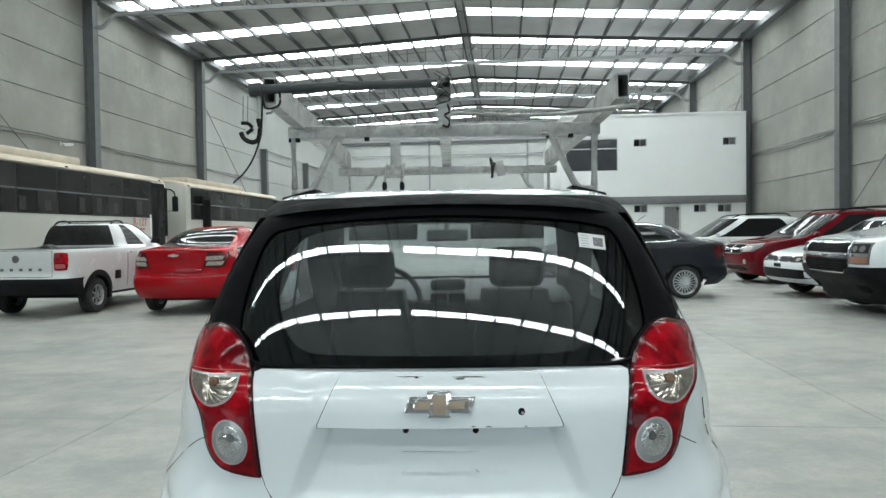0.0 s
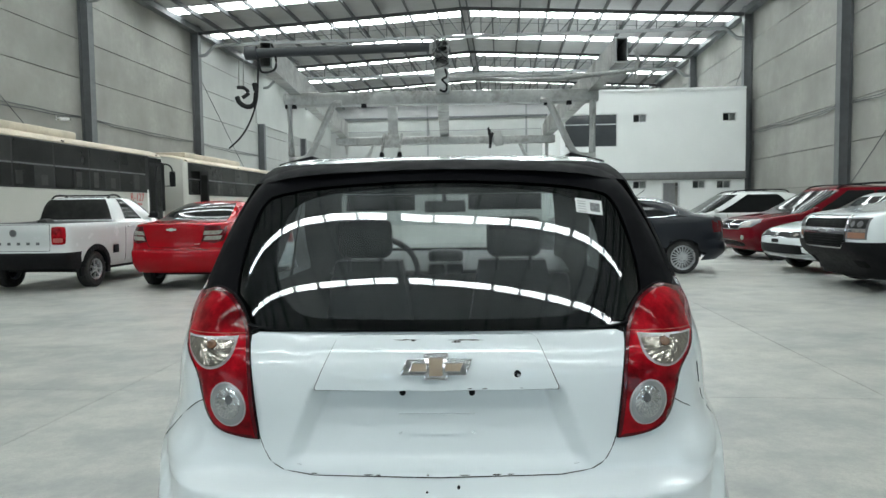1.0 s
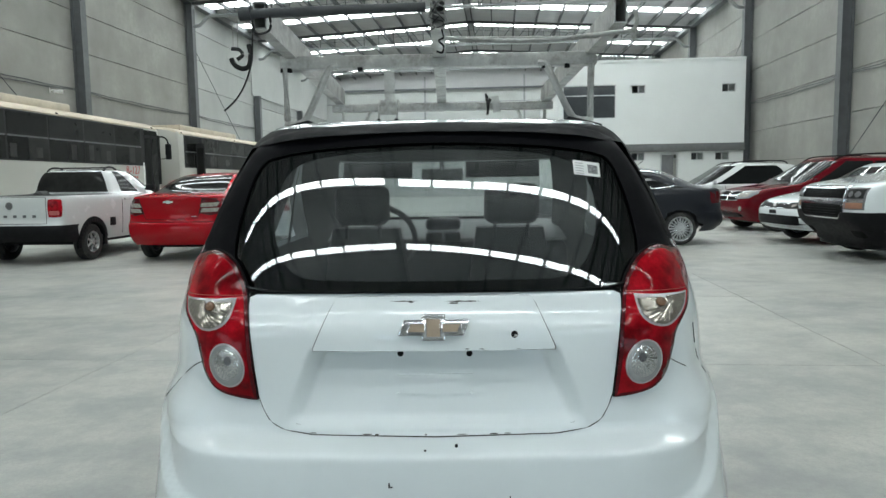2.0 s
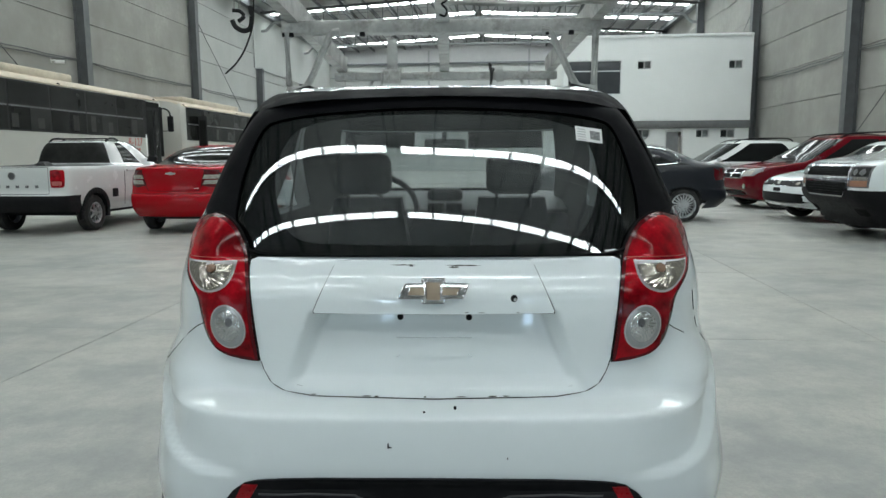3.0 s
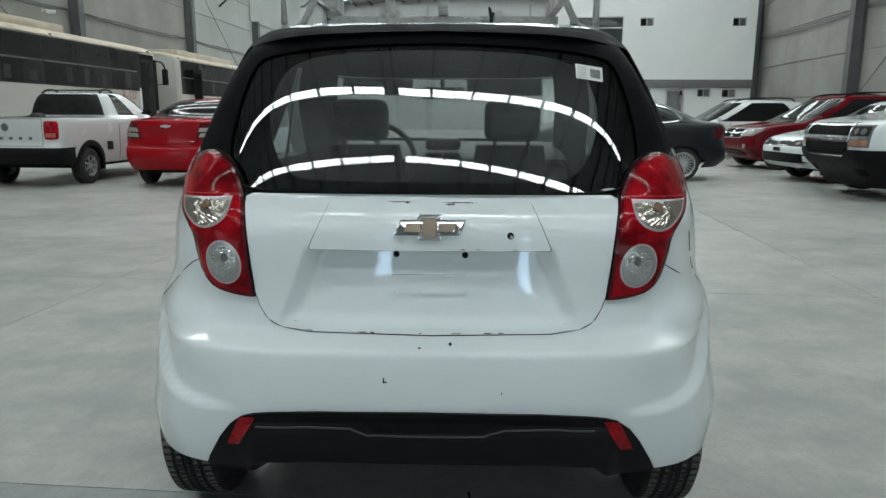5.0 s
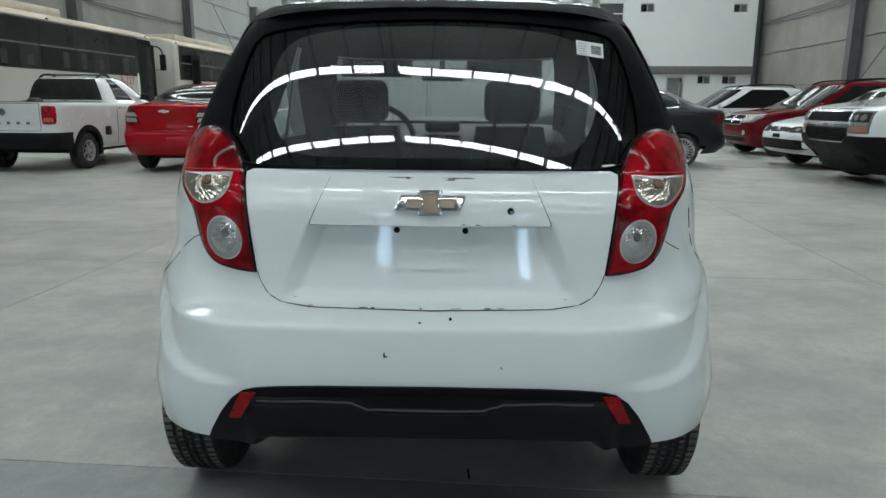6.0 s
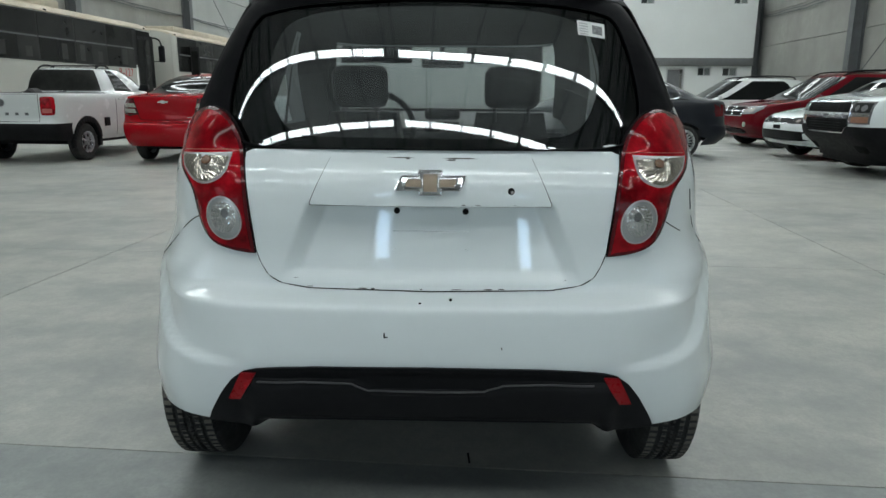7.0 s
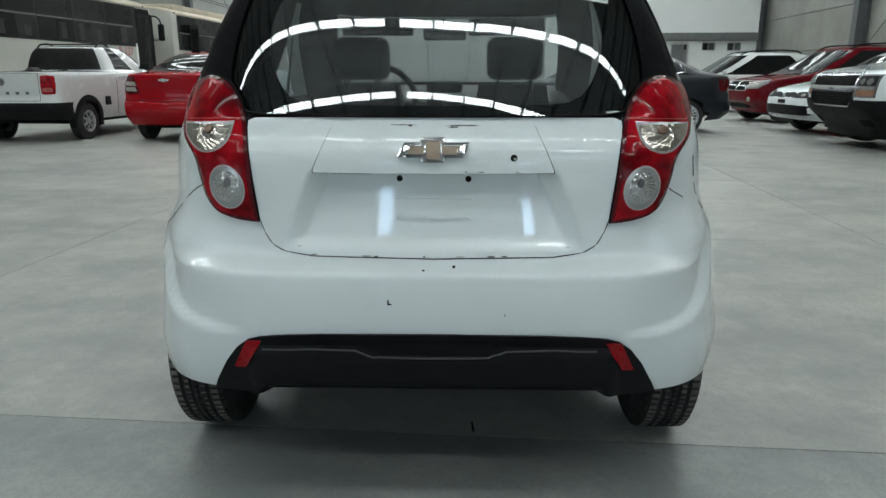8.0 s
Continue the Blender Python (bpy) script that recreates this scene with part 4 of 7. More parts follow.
for a in (0.2, 2.94, 4.71):
    tube(bm, [m @ Vector((0, 0, 0)), m @ Vector((0.185 * math.cos(a), 0.185 * math.sin(a), 0))], 0.016, 6)
cyl(bm, m @ Vector((0, 0, -0.05)), m @ Vector((0, 0, 0.02)), 0.06, 14)
part("steering_wheel", bm, M_TRIM, hatch)
bm = bmesh.new()
soft_box(bm, -0.125, 0.090, 2.18, 2.21, 1.245, 1.308, 0.014)
cyl(bm, (-0.02, 2.2, 1.29), (-0.02, 2.12, 1.37), 0.012, 8)
part("rear_view_mirror", bm, M_TRIM, hatch)

for x0, x1 in ((-0.50, -0.16), (0.10, 0.46)):
    bm = bmesh.new()
    soft_box(bm, x0, x1, 1.96, 1.985, 1.255, 1.345, 0.011, -0.5)
    part("sun_visor", bm, M_TRIM, hatch, "dark folded sun visor")

# tailgate: seam, painted panel with a recess for the plate, upper strip
GATE = [(0, 0.986), (0.30, 0.986), (0.405, 0.985), (0.421, 0.978), (0.419, 0.955), (0.407, 0.905), (0.400, 0.835), (0.393, 0.765), (0.383, 0.735),
        (0.366, 0.707), (0.335, 0.690), (0.27, 0.682), (0, 0.679)]
SEAM = [(x * 1.008 + (0.001 if x else 0), z + (0.008 if z > 0.9 else -0.0032 if z < 0.72 else 0)) for x, z in GATE]


def recess(x, z):
    edge = 0.262 + (0.872 - z) * 0.40
    deep = 0.017 + 0.180 * (z - 0.70) - (SH.r(z) - SH.r(0.70))
    slope = min(max((edge + 0.010 - abs(x)) / 0.036, 0.0), 1.0)
    ledge = min(max((z - 0.692) / 0.026, 0.0), 1.0)
    return deep * slope * ledge * (1 - ramp01(0.868, 0.874, z))


DENTS = ((-0.300, 0.958, 0.030, 0.012, 0.0035), (-0.345, 0.962, 0.020, 0.010, -0.002), (-0.262, 0.925, 0.010, 0.026, 0.0028), (0.392, 0.970, 0.010, 0.006, 0.0022), (-0.225, 0.760, 0.05, 0.03, 0.0010))


def gate_skin(x, z):
    """The plate recess and a few shallow dents."""
    return recess(x, z) + sum(d * math.exp(-((x - a) / w) ** 2 - ((z - b) / h) ** 2) for a, b, w, h, d in DENTS)


GATE_IN = [(x * 0.93, 0.86 + (z - 0.86) * 0.93) for x, z in GATE]
part("tailgate_seam", ring_overlay(SH, mirrored(SEAM), mirrored(GATE_IN), 0.0015, 3, 160), M_GAP, hatch)
gate = part("tailgate", overlay(SH, mirrored(GATE), 0.007, 0.009, 0.0065, gate_skin), M_PAINT, hatch, angle=40)
STRIP = [(0, 0.981), (0.17, 0.981), (0.214, 0.980), (0.222, 0.974), (0.264, 0.876), (0.263, 0.871), (0.15, 0.870), (0, 0.870)]
part("tailgate_strip", overlay(SH, mirrored(STRIP), 0.0125, 0.02, 0.02), M_PAINT, gate, "glossy white strip above the plate recess", angle=40)
gap = [(0, 0.975), (0.17, 0.975), (0.216, 0.975), (0.2245, 0.970), (0.2662, 0.876), (0.265, 0.8695), (0.15, 0.869), (0, 0.869)]
part("strip_seam", overlay(SH, mirrored(gap), 0.0098, 0.006, 0.02), M_GAP, gate)
PAD = out2([(-0.073, 0.807), (0.073, 0.807), (0.077, 0.803), (0.077, 0.769), (0.073, 0.765), (-0.073, 0.765), (-0.077, 0.769), (-0.077, 0.803)], 3)
part("plate_pad", overlay(SH, PAD, 0.0125, 0.007, 0.02, recess), M_PAINT, gate)


def disc_on(x, z, r, off, n=14, ax=1.0):
    return [(x + ax * r * math.cos(2 * math.pi * k / n), z + r * math.sin(2 * math.pi * k / n)) for k in range(n)]


for x, z, r in ((0.176, 0.904, 0.0075), (-0.0765, 0.852, 0.0072), (0.0785, 0.851, 0.0072)):
    o = 0.0135 if z > 0.88 else 0.0078
    ins = None if z > 0.88 else recess
    part("bolt_hole", overlay(SH, disc_on(x, z, r, 0), o, 0.004, 0.05, ins), M_GAP, gate)
bm = bmesh.new()
cyl(bm, (0.178, SH.back(0.178, 0.903) - 0.016, 0.902), (0.178, SH.back(0.178, 0.903) - 0.010, 0.902), 0.0035, 10)
part("lock_stub", bm, M_CHROME, gate)

# badge: a plain bow-tie shape, chrome rim and gold field
EMB = [(-0.075, 0.907), (-0.061, 0.935), (-0.025, 0.935), (-0.024, 0.946), (0.025, 0.946), (0.025, 0.935), (0.077, 0.935), (0.064, 0.907),
       (0.025, 0.907), (0.024, 0.897), (-0.023, 0.897), (-0.024, 0.907)]
FIELDS = ([(-0.0145, 0.903), (0.0155, 0.903), (0.0165, 0.940), (-0.0155, 0.940)], [(-0.056, 0.9125), (-0.0185, 0.9125), (-0.0185, 0.9295), (-0.049, 0.9295)],
          [(0.0195, 0.9125), (0.052, 0.9125), (0.060, 0.9295), (0.0195, 0.9295)])
badge = part("badge", overlay(SH, EMB, 0.021, 0.010, 0.02), M_CHROME, gate, "chrome and gold badge", angle=20)
for o in FIELDS:
    part("badge_field", overlay(SH, o, 0.0225, 0.003, 0.02), M_GOLD, badge, angle=20)
for o, rr in [(EMB, 0.0024)] + [(f, 0.0012) for f in FIELDS]:
    bm = bmesh.new()
    tube(bm, [(x, SH.back(x, z) - (0.0215 if rr > 0.002 else 0.0227), z) for p, q in zip(o, o[1:] + o[:1]) for x, z in ((p[0] + (q[0] - p[0]) * k / 4, p[1] + (q[1] - p[1]) * k / 4) for k in range(4))] + [(o[0][0], SH.back(*o[0]) - (0.0215 if rr > 0.002 else 0.0227), o[0][1])], rr, 8)
    part("badge_rim", bm, M_CHROME, badge)

# chipped paint and dark nicks
for x, z, w, h in ((-0.066, 0.9715, 0.026, 0.0016), (-0.05, 0.9695, 0.006, 0.002), (0.062, 0.9705, 0.03, 0.0018), (0.045, 0.967, 0.010, 0.0024),
                   (0.085, 0.9700, 0.016, 0.0014), (0.073, 0.874, 0.004, 0.0016), (0.105, 0.8735, 0.006, 0.0012), (0.185, 0.8735, 0.004, 0.001)):
    o = [(x + w * math.cos(a) * (1 + 0.3 * math.sin(5 * a + x * 90)), z + 0.6 * h * math.sin(a) * (1 + 0.5 * math.sin(7 * a + z * 300))) for a in (2 * math.pi * k / 24 for k in range(24))]
    part("paint_chip", overlay(SH, o, 0.0132, 0.001, 0.05), M_RUST, gate)
for x, z, w, h in ((-0.27, 0.6835, 0.012, 0.0016), (-0.15, 0.6815, 0.018, 0.0016), (-0.128, 0.681, 0.008, 0.0022), (0.06, 0.681, 0.02, 0.0012), (0.13, 0.6815, 0.016, 0.002),
                   (0.16, 0.682, 0.012, 0.0014), (-0.02, 0.681, 0.004, 0.0026)):
    o = [(x + 0.6 * w * math.cos(a), z + 0.001 + 0.55 * h * math.sin(a)) for a in (2 * math.pi * k / 10 for k in range(10))]
    part("paint_chip", overlay(SH, o, 0.0085, 0.001, 0.05), M_RUST, gate)
for x, z, w, h in ((-0.097, 0.594, 0.0018, 0.007), (-0.093, 0.590, 0.004, 0.0014), (0.047, 0.6665, 0.0035, 0.002), (-0.02, 0.662, 0.003, 0.001), (0.16, 0.566, 0.0012, 0.0028)):
    o = [(x + w * math.cos(a), z + h * math.sin(a)) for a in (2 * math.pi * k / 10 for k in range(10))]
    part("paint_nick", overlay(SH, o, 0.0012, 0.001, 0.05), M_GAP, hatch)

def pane_y(x, z):
    """The rear pane, more strongly bowed than the bodywork."""
    d = z - 1.16
    return (0.2266 + 0.5618 * d + 0.4777 * d ** 2 + 0.4018 * d ** 3 + 0.2067 * x ** 2 + 0.6439 * x ** 4 - 6.4436 * x ** 6 + 24.808 * x ** 8
            + d * (1.4698 * x ** 4 - 0.1539 * x ** 2) + d ** 2 * (7.6916 * x ** 4 - 1.3428 * x ** 2) - 0.0093 * x + 0.0206 * x ** 3 + 0.0273 * x * d)


# rear window: glass, printed border, black frame, spoiler
CLEAR = out2(mirrored([(0, 1.313), (0.17, 1.308), (0.29, 1.294), (0.352, 1.266), (0.380, 1.21), (0.385, 1.15), (0.370, 1.09), (0.343, 1.043), (0.30, 1.017), (0.2, 1.012), (0, 1.011)]), 4)
GLASS = out2(mirrored([(0, 1.345), (0.25, 1.337), (0.38, 1.322), (0.435, 1.295), (0.470, 1.22), (0.487, 1.12), (0.488, 1.06), (0.470, 1.015), (0.424, 0.990), (0.424, 0.990), (0.2, 0.990), (0, 0.990)]), 4)
bm = overlay(SH, GLASS, 0.009, 0.0, 0.02, yfun=pane_y)
bmesh.ops.recalc_face_normals(bm, faces=bm.faces[:])
bmesh.ops.solidify(bm, geom=bm.faces[:], thickness=0.0035)
rear_glass = part("rear_window", bm, M_GLASS, hatch, "tinted rear window with printed black border", angle=80)
rear_glass.visible_shadow = False
part("window_border", ring_overlay(SH, GLASS, CLEAR, 0.0045, yin=pane_y, yout=pane_y), M_FRIT, rear_glass, "black printed border")
veil = part("dust_film", overlay(SH, CLEAR, 0.0035, 0.0, 0.03, yfun=pane_y), M_VEIL, rear_glass, "thin pale film on the clear pane", angle=80)
veil.visible_shadow = False
FRAME_OUT = out2(mirrored([(0, 1.388), (0.25, 1.382), (0.39, 1.367), (0.452, 1.345), (0.492, 1.30), (0.52, 1.25), (0.550, 1.19), (0.575, 1.12), (0.590, 1.065), (0.565, 1.058), (0.53, 1.06),
                           (0.489, 1.045), (0.43, 1.00), (0.3, 0.99), (0, 0.989)]), 4)
FRAME_IN = out2(mirrored([(0, 1.332), (0.25, 1.322), (0.38, 1.306), (0.433, 1.285), (0.462, 1.215), (0.480, 1.12), (0.480, 1.062), (0.463, 1.018), (0.42, 0.991), (0.3, 0.9895), (0, 0.9887)]), 4)
part("window_frame", ring_overlay(SH, FRAME_OUT, FRAME_IN, 0.016, 4, 140, 0.02, yin=pane_y), M_VINYL, hatch, "satin black wrapped pillars", angle=60)


def lift(x, z):
    return -0.030 * ramp01(1.39, 1.350, z) * (1 - ramp01(0.33, 0.46, abs(x))) - 0.004


SPOIL = mirrored([(0, 1.391), (0.12, 1.390), (0.25, 1.385), (0.36, 1.374), (0.43, 1.358), (0.462, 1.345), (0.466, 1.334), (0.43, 1.336), (0.36, 1.345), (0.25, 1.353), (0.12, 1.358), (0, 1.360)])
part("spoiler", overlay(SH, SPOIL, 0.014, 0.06, 0.02, lift), M_VINYL, hatch, "satin black roof spoiler", angle=50)
bm = overlay(SH, out2([(0.340, 1.284), (0.407, 1.275), (0.406, 1.240), (0.340, 1.249)], 1), 0.0105, 0.0, 0.03, yfun=pane_y)
stk = part("sticker", bm, M_PAPER, rear_glass, "small white paper sticker with grey print")
rnd = random.Random(4)
for k in range(5):
    z = 1.277 - k * 0.0062 
    part("print_line", overlay(SH, [(0.345, z + 0.001), (0.366 - rnd.random() * 0.006, z - 0.002), (0.366, z - 0.004), (0.345, z - 0.001)], 0.0112, 0, 0.05, yfun=pane_y), mat("grey_print", (0.45, 0.43, 0.43), 0.7), stk)
part("print_block", overlay(SH, [(0.376, 1.272), (0.401, 1.268), (0.400, 1.247), (0.376, 1.251)], 0.0112, 0, 0.05, yfun=pane_y), mat("grey_print_block", (0.25, 0.25, 0.25), 0.7, var=0.8, scale=250), stk)
part("smudge", overlay(SH, out2([(0.385, 0.997), (0.41, 1.0), (0.42, 0.996), (0.4, 0.993)], 2), 0.0105, 0, 0.05, yfun=pane_y), M_PAPER, rear_glass)

def inset_outline(o, d):
    """The outline drawn in by d metres."""
    n = len(o)
    area = sum(p[0] * q[1] - q[0] * p[1] for p, q in zip(o, o[1:] + o[:1]))
    s = 1 if area > 0 else -1
    out = []
    for k in range(n):
        tx, tz = o[(k + 2) % n][0] - o[k - 2][0], o[(k + 2) % n][1] - o[k - 2][1]
        l = math.hypot(tx, tz) or 1.0
        out.append((o[k][0] - s * d * tz / l, o[k][1] + s * d * tx / l))
    return out


# tail lamps
LAMP = out2([(0.583, 1.066), (0.53, 1.078), (0.478, 1.060), (0.443, 1.02), (0.427, 0.98), (0.411, 0.913), (0.403, 0.832), (0.397, 0.757), (0.397, 0.757), (0.45, 0.763), (0.493, 0.777),
             (0.519, 0.807), (0.537, 0.86), (0.549, 0.905), (0.590, 0.944), (0.622, 0.985), (0.632, 1.025), (0.614, 1.056)], 4)
EDGE = inset_outline(LAMP, -0.0025)


def bulge(x, z):
    a = max(0.0, 1 - ((x - 0.53) / 0.11) ** 2 - ((z - 0.98) / 0.11) ** 2)
    b = max(0.0, 1 - ((x - 0.461) / 0.075) ** 2 - ((z - 0.835) / 0.085) ** 2)
    return -0.020 * a - 0.014 * b


for s in (1, -1):
    fl = (lambda o: o) if s > 0 else flip
    bl = lambda x, z: bulge(abs(x), z)
    lamp = part("tail_lamp", overlay(SH, fl(EDGE), 0.009, 0.012, 0.03), M_GAP, hatch, "red tail lamp with clear round lenses")
    part("lamp_border", overlay(SH, fl(LAMP), 0.012, 0.01, 0.011, bl), M_REDRIM, lamp, "dark red lamp border", angle=60)
    part("red_lens", overlay(SH, fl(inset_outline(LAMP, 0.0075)), 0.0142, 0.006, 0.011, bl), M_REDLENS, lamp, "glossy red lens", angle=60)
    # painted highlight: a thin pale red bar across the upper lens
    bm = bmesh.new()
    tube(bm, [(s * x, SH.back(x, z) - 0.0146 + bulge(x, z), z) for x, z in ((0.432 + 0.16 * k / 12, 0.9845 - 0.006 * (k / 12) ** 2) for k in range(13))], 0.0009, 6)
    part("lens_line", bm, M_PALERED, lamp, "pale red highlight line")
    half = out2([(0.453, 0.976), (0.453, 0.976), (0.458, 0.945), (0.474, 0.926), (0.500, 0.915), (0.526, 0.917), (0.551, 0.931), (0.574, 0.950), (0.590, 0.970), (0.590, 0.970)], 4)
    edge = out2([(0.449, 0.979), (0.449, 0.979), (0.454, 0.944), (0.471, 0.922), (0.500, 0.911), (0.527, 0.913), (0.554, 0.928), (0.577, 0.948), (0.595, 0.972), (0.595, 0.972)], 4)
    part("lens_rim", overlay(SH, fl(edge), 0.0156, 0.006, 0.011, bl), M_LENSRIM, lamp, angle=60)

    def fluted(x, z):
        x = abs(x)
        d = math.hypot((x - 0.515) / 0.075, (z - 0.965) / 0.055)
        wave = 0.0014 * math.sin(x * 520 + 1.5 * math.sin(z * 160)) * (1 if z > 0.952 or z < 0.937 else 0.25)
        return bulge(x, z) + 0.0045 * (1 - min(d, 1) ** 2) + wave * min(1.0, 0.35 + d)
    part("reversing_lens", overlay(SH, fl(half), 0.0166, 0.007, 0.0035, fluted), M_CLEAR, lamp, "clear fluted lens over a beige reflector", angle=60)
    # fan of small flat cells under the bulb, out to the curved edge of the lens
    bm = bmesh.new()
    rj = random.Random(11)
    cx, cz = 0.519, 0.972
    rows = []
    for k in range(31):
        a = -math.pi * (0.012 + 0.976 * k / 30)
        ex, ez = math.cos(a), math.sin(a)
        reach = 0.0
        while reach < 0.09:
            x, z = cx + ex * (reach + 0.001), cz + ez * (reach + 0.001)
            inside = sum((p[1] > z) != (q[1] > z) and x < p[0] + (q[0] - p[0]) * (z - p[1]) / (q[1] - p[1]) for p, q in zip(half, half[1:] + half[:1])) % 2
            if not inside:
                break
            reach += 0.001
        row = []
        for r in range(8):
            d = (0.006 + (reach - 0.006) * r / 7) * 0.985
            x, z = cx + ex * d, cz + ez * d
            q = r / 7
            y = SH.back(x, z) - 0.0174 + bulge(x, z) - 0.0012 * (1 - q) + (0.0013 * ((k + r) % 2) + rj.uniform(-0.0006, 0.0006)) * (1 if r < 7 else 0)
            row.append(bm.verts.new((s * x, y, z)))
        rows.append(row)
    for a, b in zip(rows, rows[1:]):
        for r in range(7):
            bm.faces.new((a[r], a[r + 1], b[r + 1], b[r]))
    part("fan_reflector", bm, M_FAN, lamp, "silver and beige faceted reflector", smooth=False)
    bulb = [(0.509 + 0.012 * math.cos(a), 0.962 + 0.0085 * math.sin(a)) for a in (2 * math.pi * k / 16 for k in range(16))]
    part("amber_bulb", overlay(SH, fl(bulb), 0.0200, 0.002, 0.02, bl), M_BULB, lamp, "brown bulb", angle=60)
    rim = [(0.461 + 0.0435 * math.cos(a) + 0.004 * math.sin(a), 0.836 + 0.0495 * math.sin(a)) for a in (2 * math.pi * k / 32 for k in range(32))]
    part("round_lens_rim", overlay(SH, fl(rim), 0.0156, 0.006, 0.011, bl), M_LENSRIM, lamp, angle=60)
    rnd_l = [(0.461 + 0.040 * math.cos(a) + 0.004 * math.sin(a), 0.836 + 0.046 * math.sin(a)) for a in (2 * math.pi * k / 32 for k in range(32))]
    part("round_lens", overlay(SH, fl(rnd_l), 0.0166, 0.006, 0.011, bl), M_CLEAR2, lamp, "clear round lens", angle=60)
    # faceted reflector: rings of small flat cells round the bulb
    bm = bmesh.new()
    rj = random.Random(7)
    rings = []
    for r in range(11):
        q, row = r / 10, []
        for k in range(44):
            a = 2 * math.pi * (k + 0.5 * (r % 2)) / 44
            x = 0.4545 + 0.0060 * q + (0.004 + 0.027 * q) * math.cos(a)
            z = 0.8485 - 0.0100 * q + (0.005 + 0.030 * q) * math.sin(a)
            y = SH.back(x, z) - 0.0172 + bulge(x, z) - 0.0026 * (1 - q * q) + (0.0006 * (k % 2) + rj.uniform(-0.0004, 0.0004)) * (1 if 0 < r < 10 else 0)
            row.append(bm.verts.new((s * x, y, z)))
        rings.append(row)
    for a, b in zip(rings, rings[1:]):
        for k in range(44):
            bm.faces.new((a[k], a[(k + 1) % 44], b[(k + 1) % 44], b[k]))
    part("facet_reflector", bm, M_FACET, lamp, "silver faceted reflector", smooth=False)
    bulb = [(0.4545 + 0.0085 * math.cos(a), 0.8490 + 0.0105 * math.sin(a)) for a in (2 * math.pi * k / 16 for k in range(16))]
    part("bulb", overlay(SH, fl(bulb), 0.0206, 0.001, 0.02, bl), M_BOWL, lamp, angle=60)

# black lower valance with reflectors
VAL = mirrored([(0, 0.5195), (0.25, 0.516), (0.33, 0.5115), (0.36, 0.509), (0.392, 0.505), (0.420, 0.497), (0.450, 0.474), (0.478, 0.438), (0.512, 0.380), (0.526, 0.350), (0.45, 0.346), (0, 0.336)])


def val_in(x, z):
    lip = 0.474 - 0.018 * (1 - ramp01(0.125, 0.165, abs(x)))
    body = -0.016 * ramp01(lip + 0.006, lip - 0.006, z) if abs(x) < 0.40 else -0.016 * ramp01(lip + 0.006, lip - 0.006, z) * ramp01(0.44, 0.40, abs(x))
    return 0.003 + (0.009 * (1 - ramp01(0.26, 0.343, abs(x))) + body) * ramp01(0.512, 0.494, z) - 0.003 * ramp01(0.494, 0.512, z) + 0.10 * ramp01(0.385, 0.33, z) * (1 - ramp01(0.36, 0.42, abs(x)))


val = part("valance", overlay(SH, VAL, 0.008, 0.02, 0.0115, val_in), M_BLACK, hatch, "black plastic bumper valance", angle=40)
for s in (1, -1):
    o = out2([(0.394, 0.4955), (0.419, 0.4945), (0.4265, 0.489), (0.456, 0.432), (0.457, 0.4245), (0.435, 0.4255), (0.428, 0.431), (0.392, 0.489)], 3)
    part("reflector", overlay(SH, o if s > 0 else flip(o), 0.0145, 0.01, 0.02, val_in), M_REFL, val, "dark red reflector")

# grey bar painting the thin light line along the valance crease
bm = bmesh.new()
lipc = [(-0.385, 0.478), (-0.28, 0.478), (-0.172, 0.477), (-0.135, 0.460), (-0.06, 0.459), (0.06, 0.459), (0.125, 0.460), (0.165, 0.477), (0.28, 0.479), (0.385, 0.479)]
tube(bm, [(x, SH.back(x, z) - 0.008 + val_in(x, z - 0.006) - 0.0012, z) for x, z in [(p[0] + (q[0] - p[0]) * t / 6, p[1] + (q[1] - p[1]) * t / 6) for p, q in zip(lipc, lipc[1:]) for t in range(6)]], 0.0022, 6)
part("lip_edge", bm, mat("lip_highlight_grey", (0.06, 0.06, 0.062), 0.4), val)

# thin seams between bumper and wing, fuel flap
for s in (1, -1):
    bm = bmesh.new()
    c = [(0.534, 0.833), (0.56, 0.819), (0.60, 0.788), (0.64, 0.750), (0.668, 0.720)] if s < 0 else [(0.536, 0.828), (0.55, 0.819), (0.58, 0.802)]
    tube(bm, [(s * x, SH.back(x, z) - 0.0004, z) for x, z in [(p[0], p[1]) for p in curve_pts([(a, b, 0) for a, b in c], 8)]], 0.0011, 6)
    part("bumper_seam", bm, M_GAP, hatch)
for c, r in (([(0.612, 0.893), (0.614, 0.87), (0.617, 0.845)], 0.0015), ([(0.622, 0.828), (0.632, 0.805), (0.65, 0.778), (0.672, 0.752)], 0.0012)):
    bm = bmesh.new()
    tube(bm, [(x, SH.back(x, z), z) for x, z in [(p[0], p[1]) for p in curve_pts([(a, b, 0) for a, b in c], 5)]], r, 6)
    part("fuel_flap_gap", bm, M_GAP, hatch)

for x in (-0.688, 0.667):
    for y in (0.635, 2.93):
        wheel(hatch, x, y, 0.287, 0.165, 8, fancy=(y < 1))
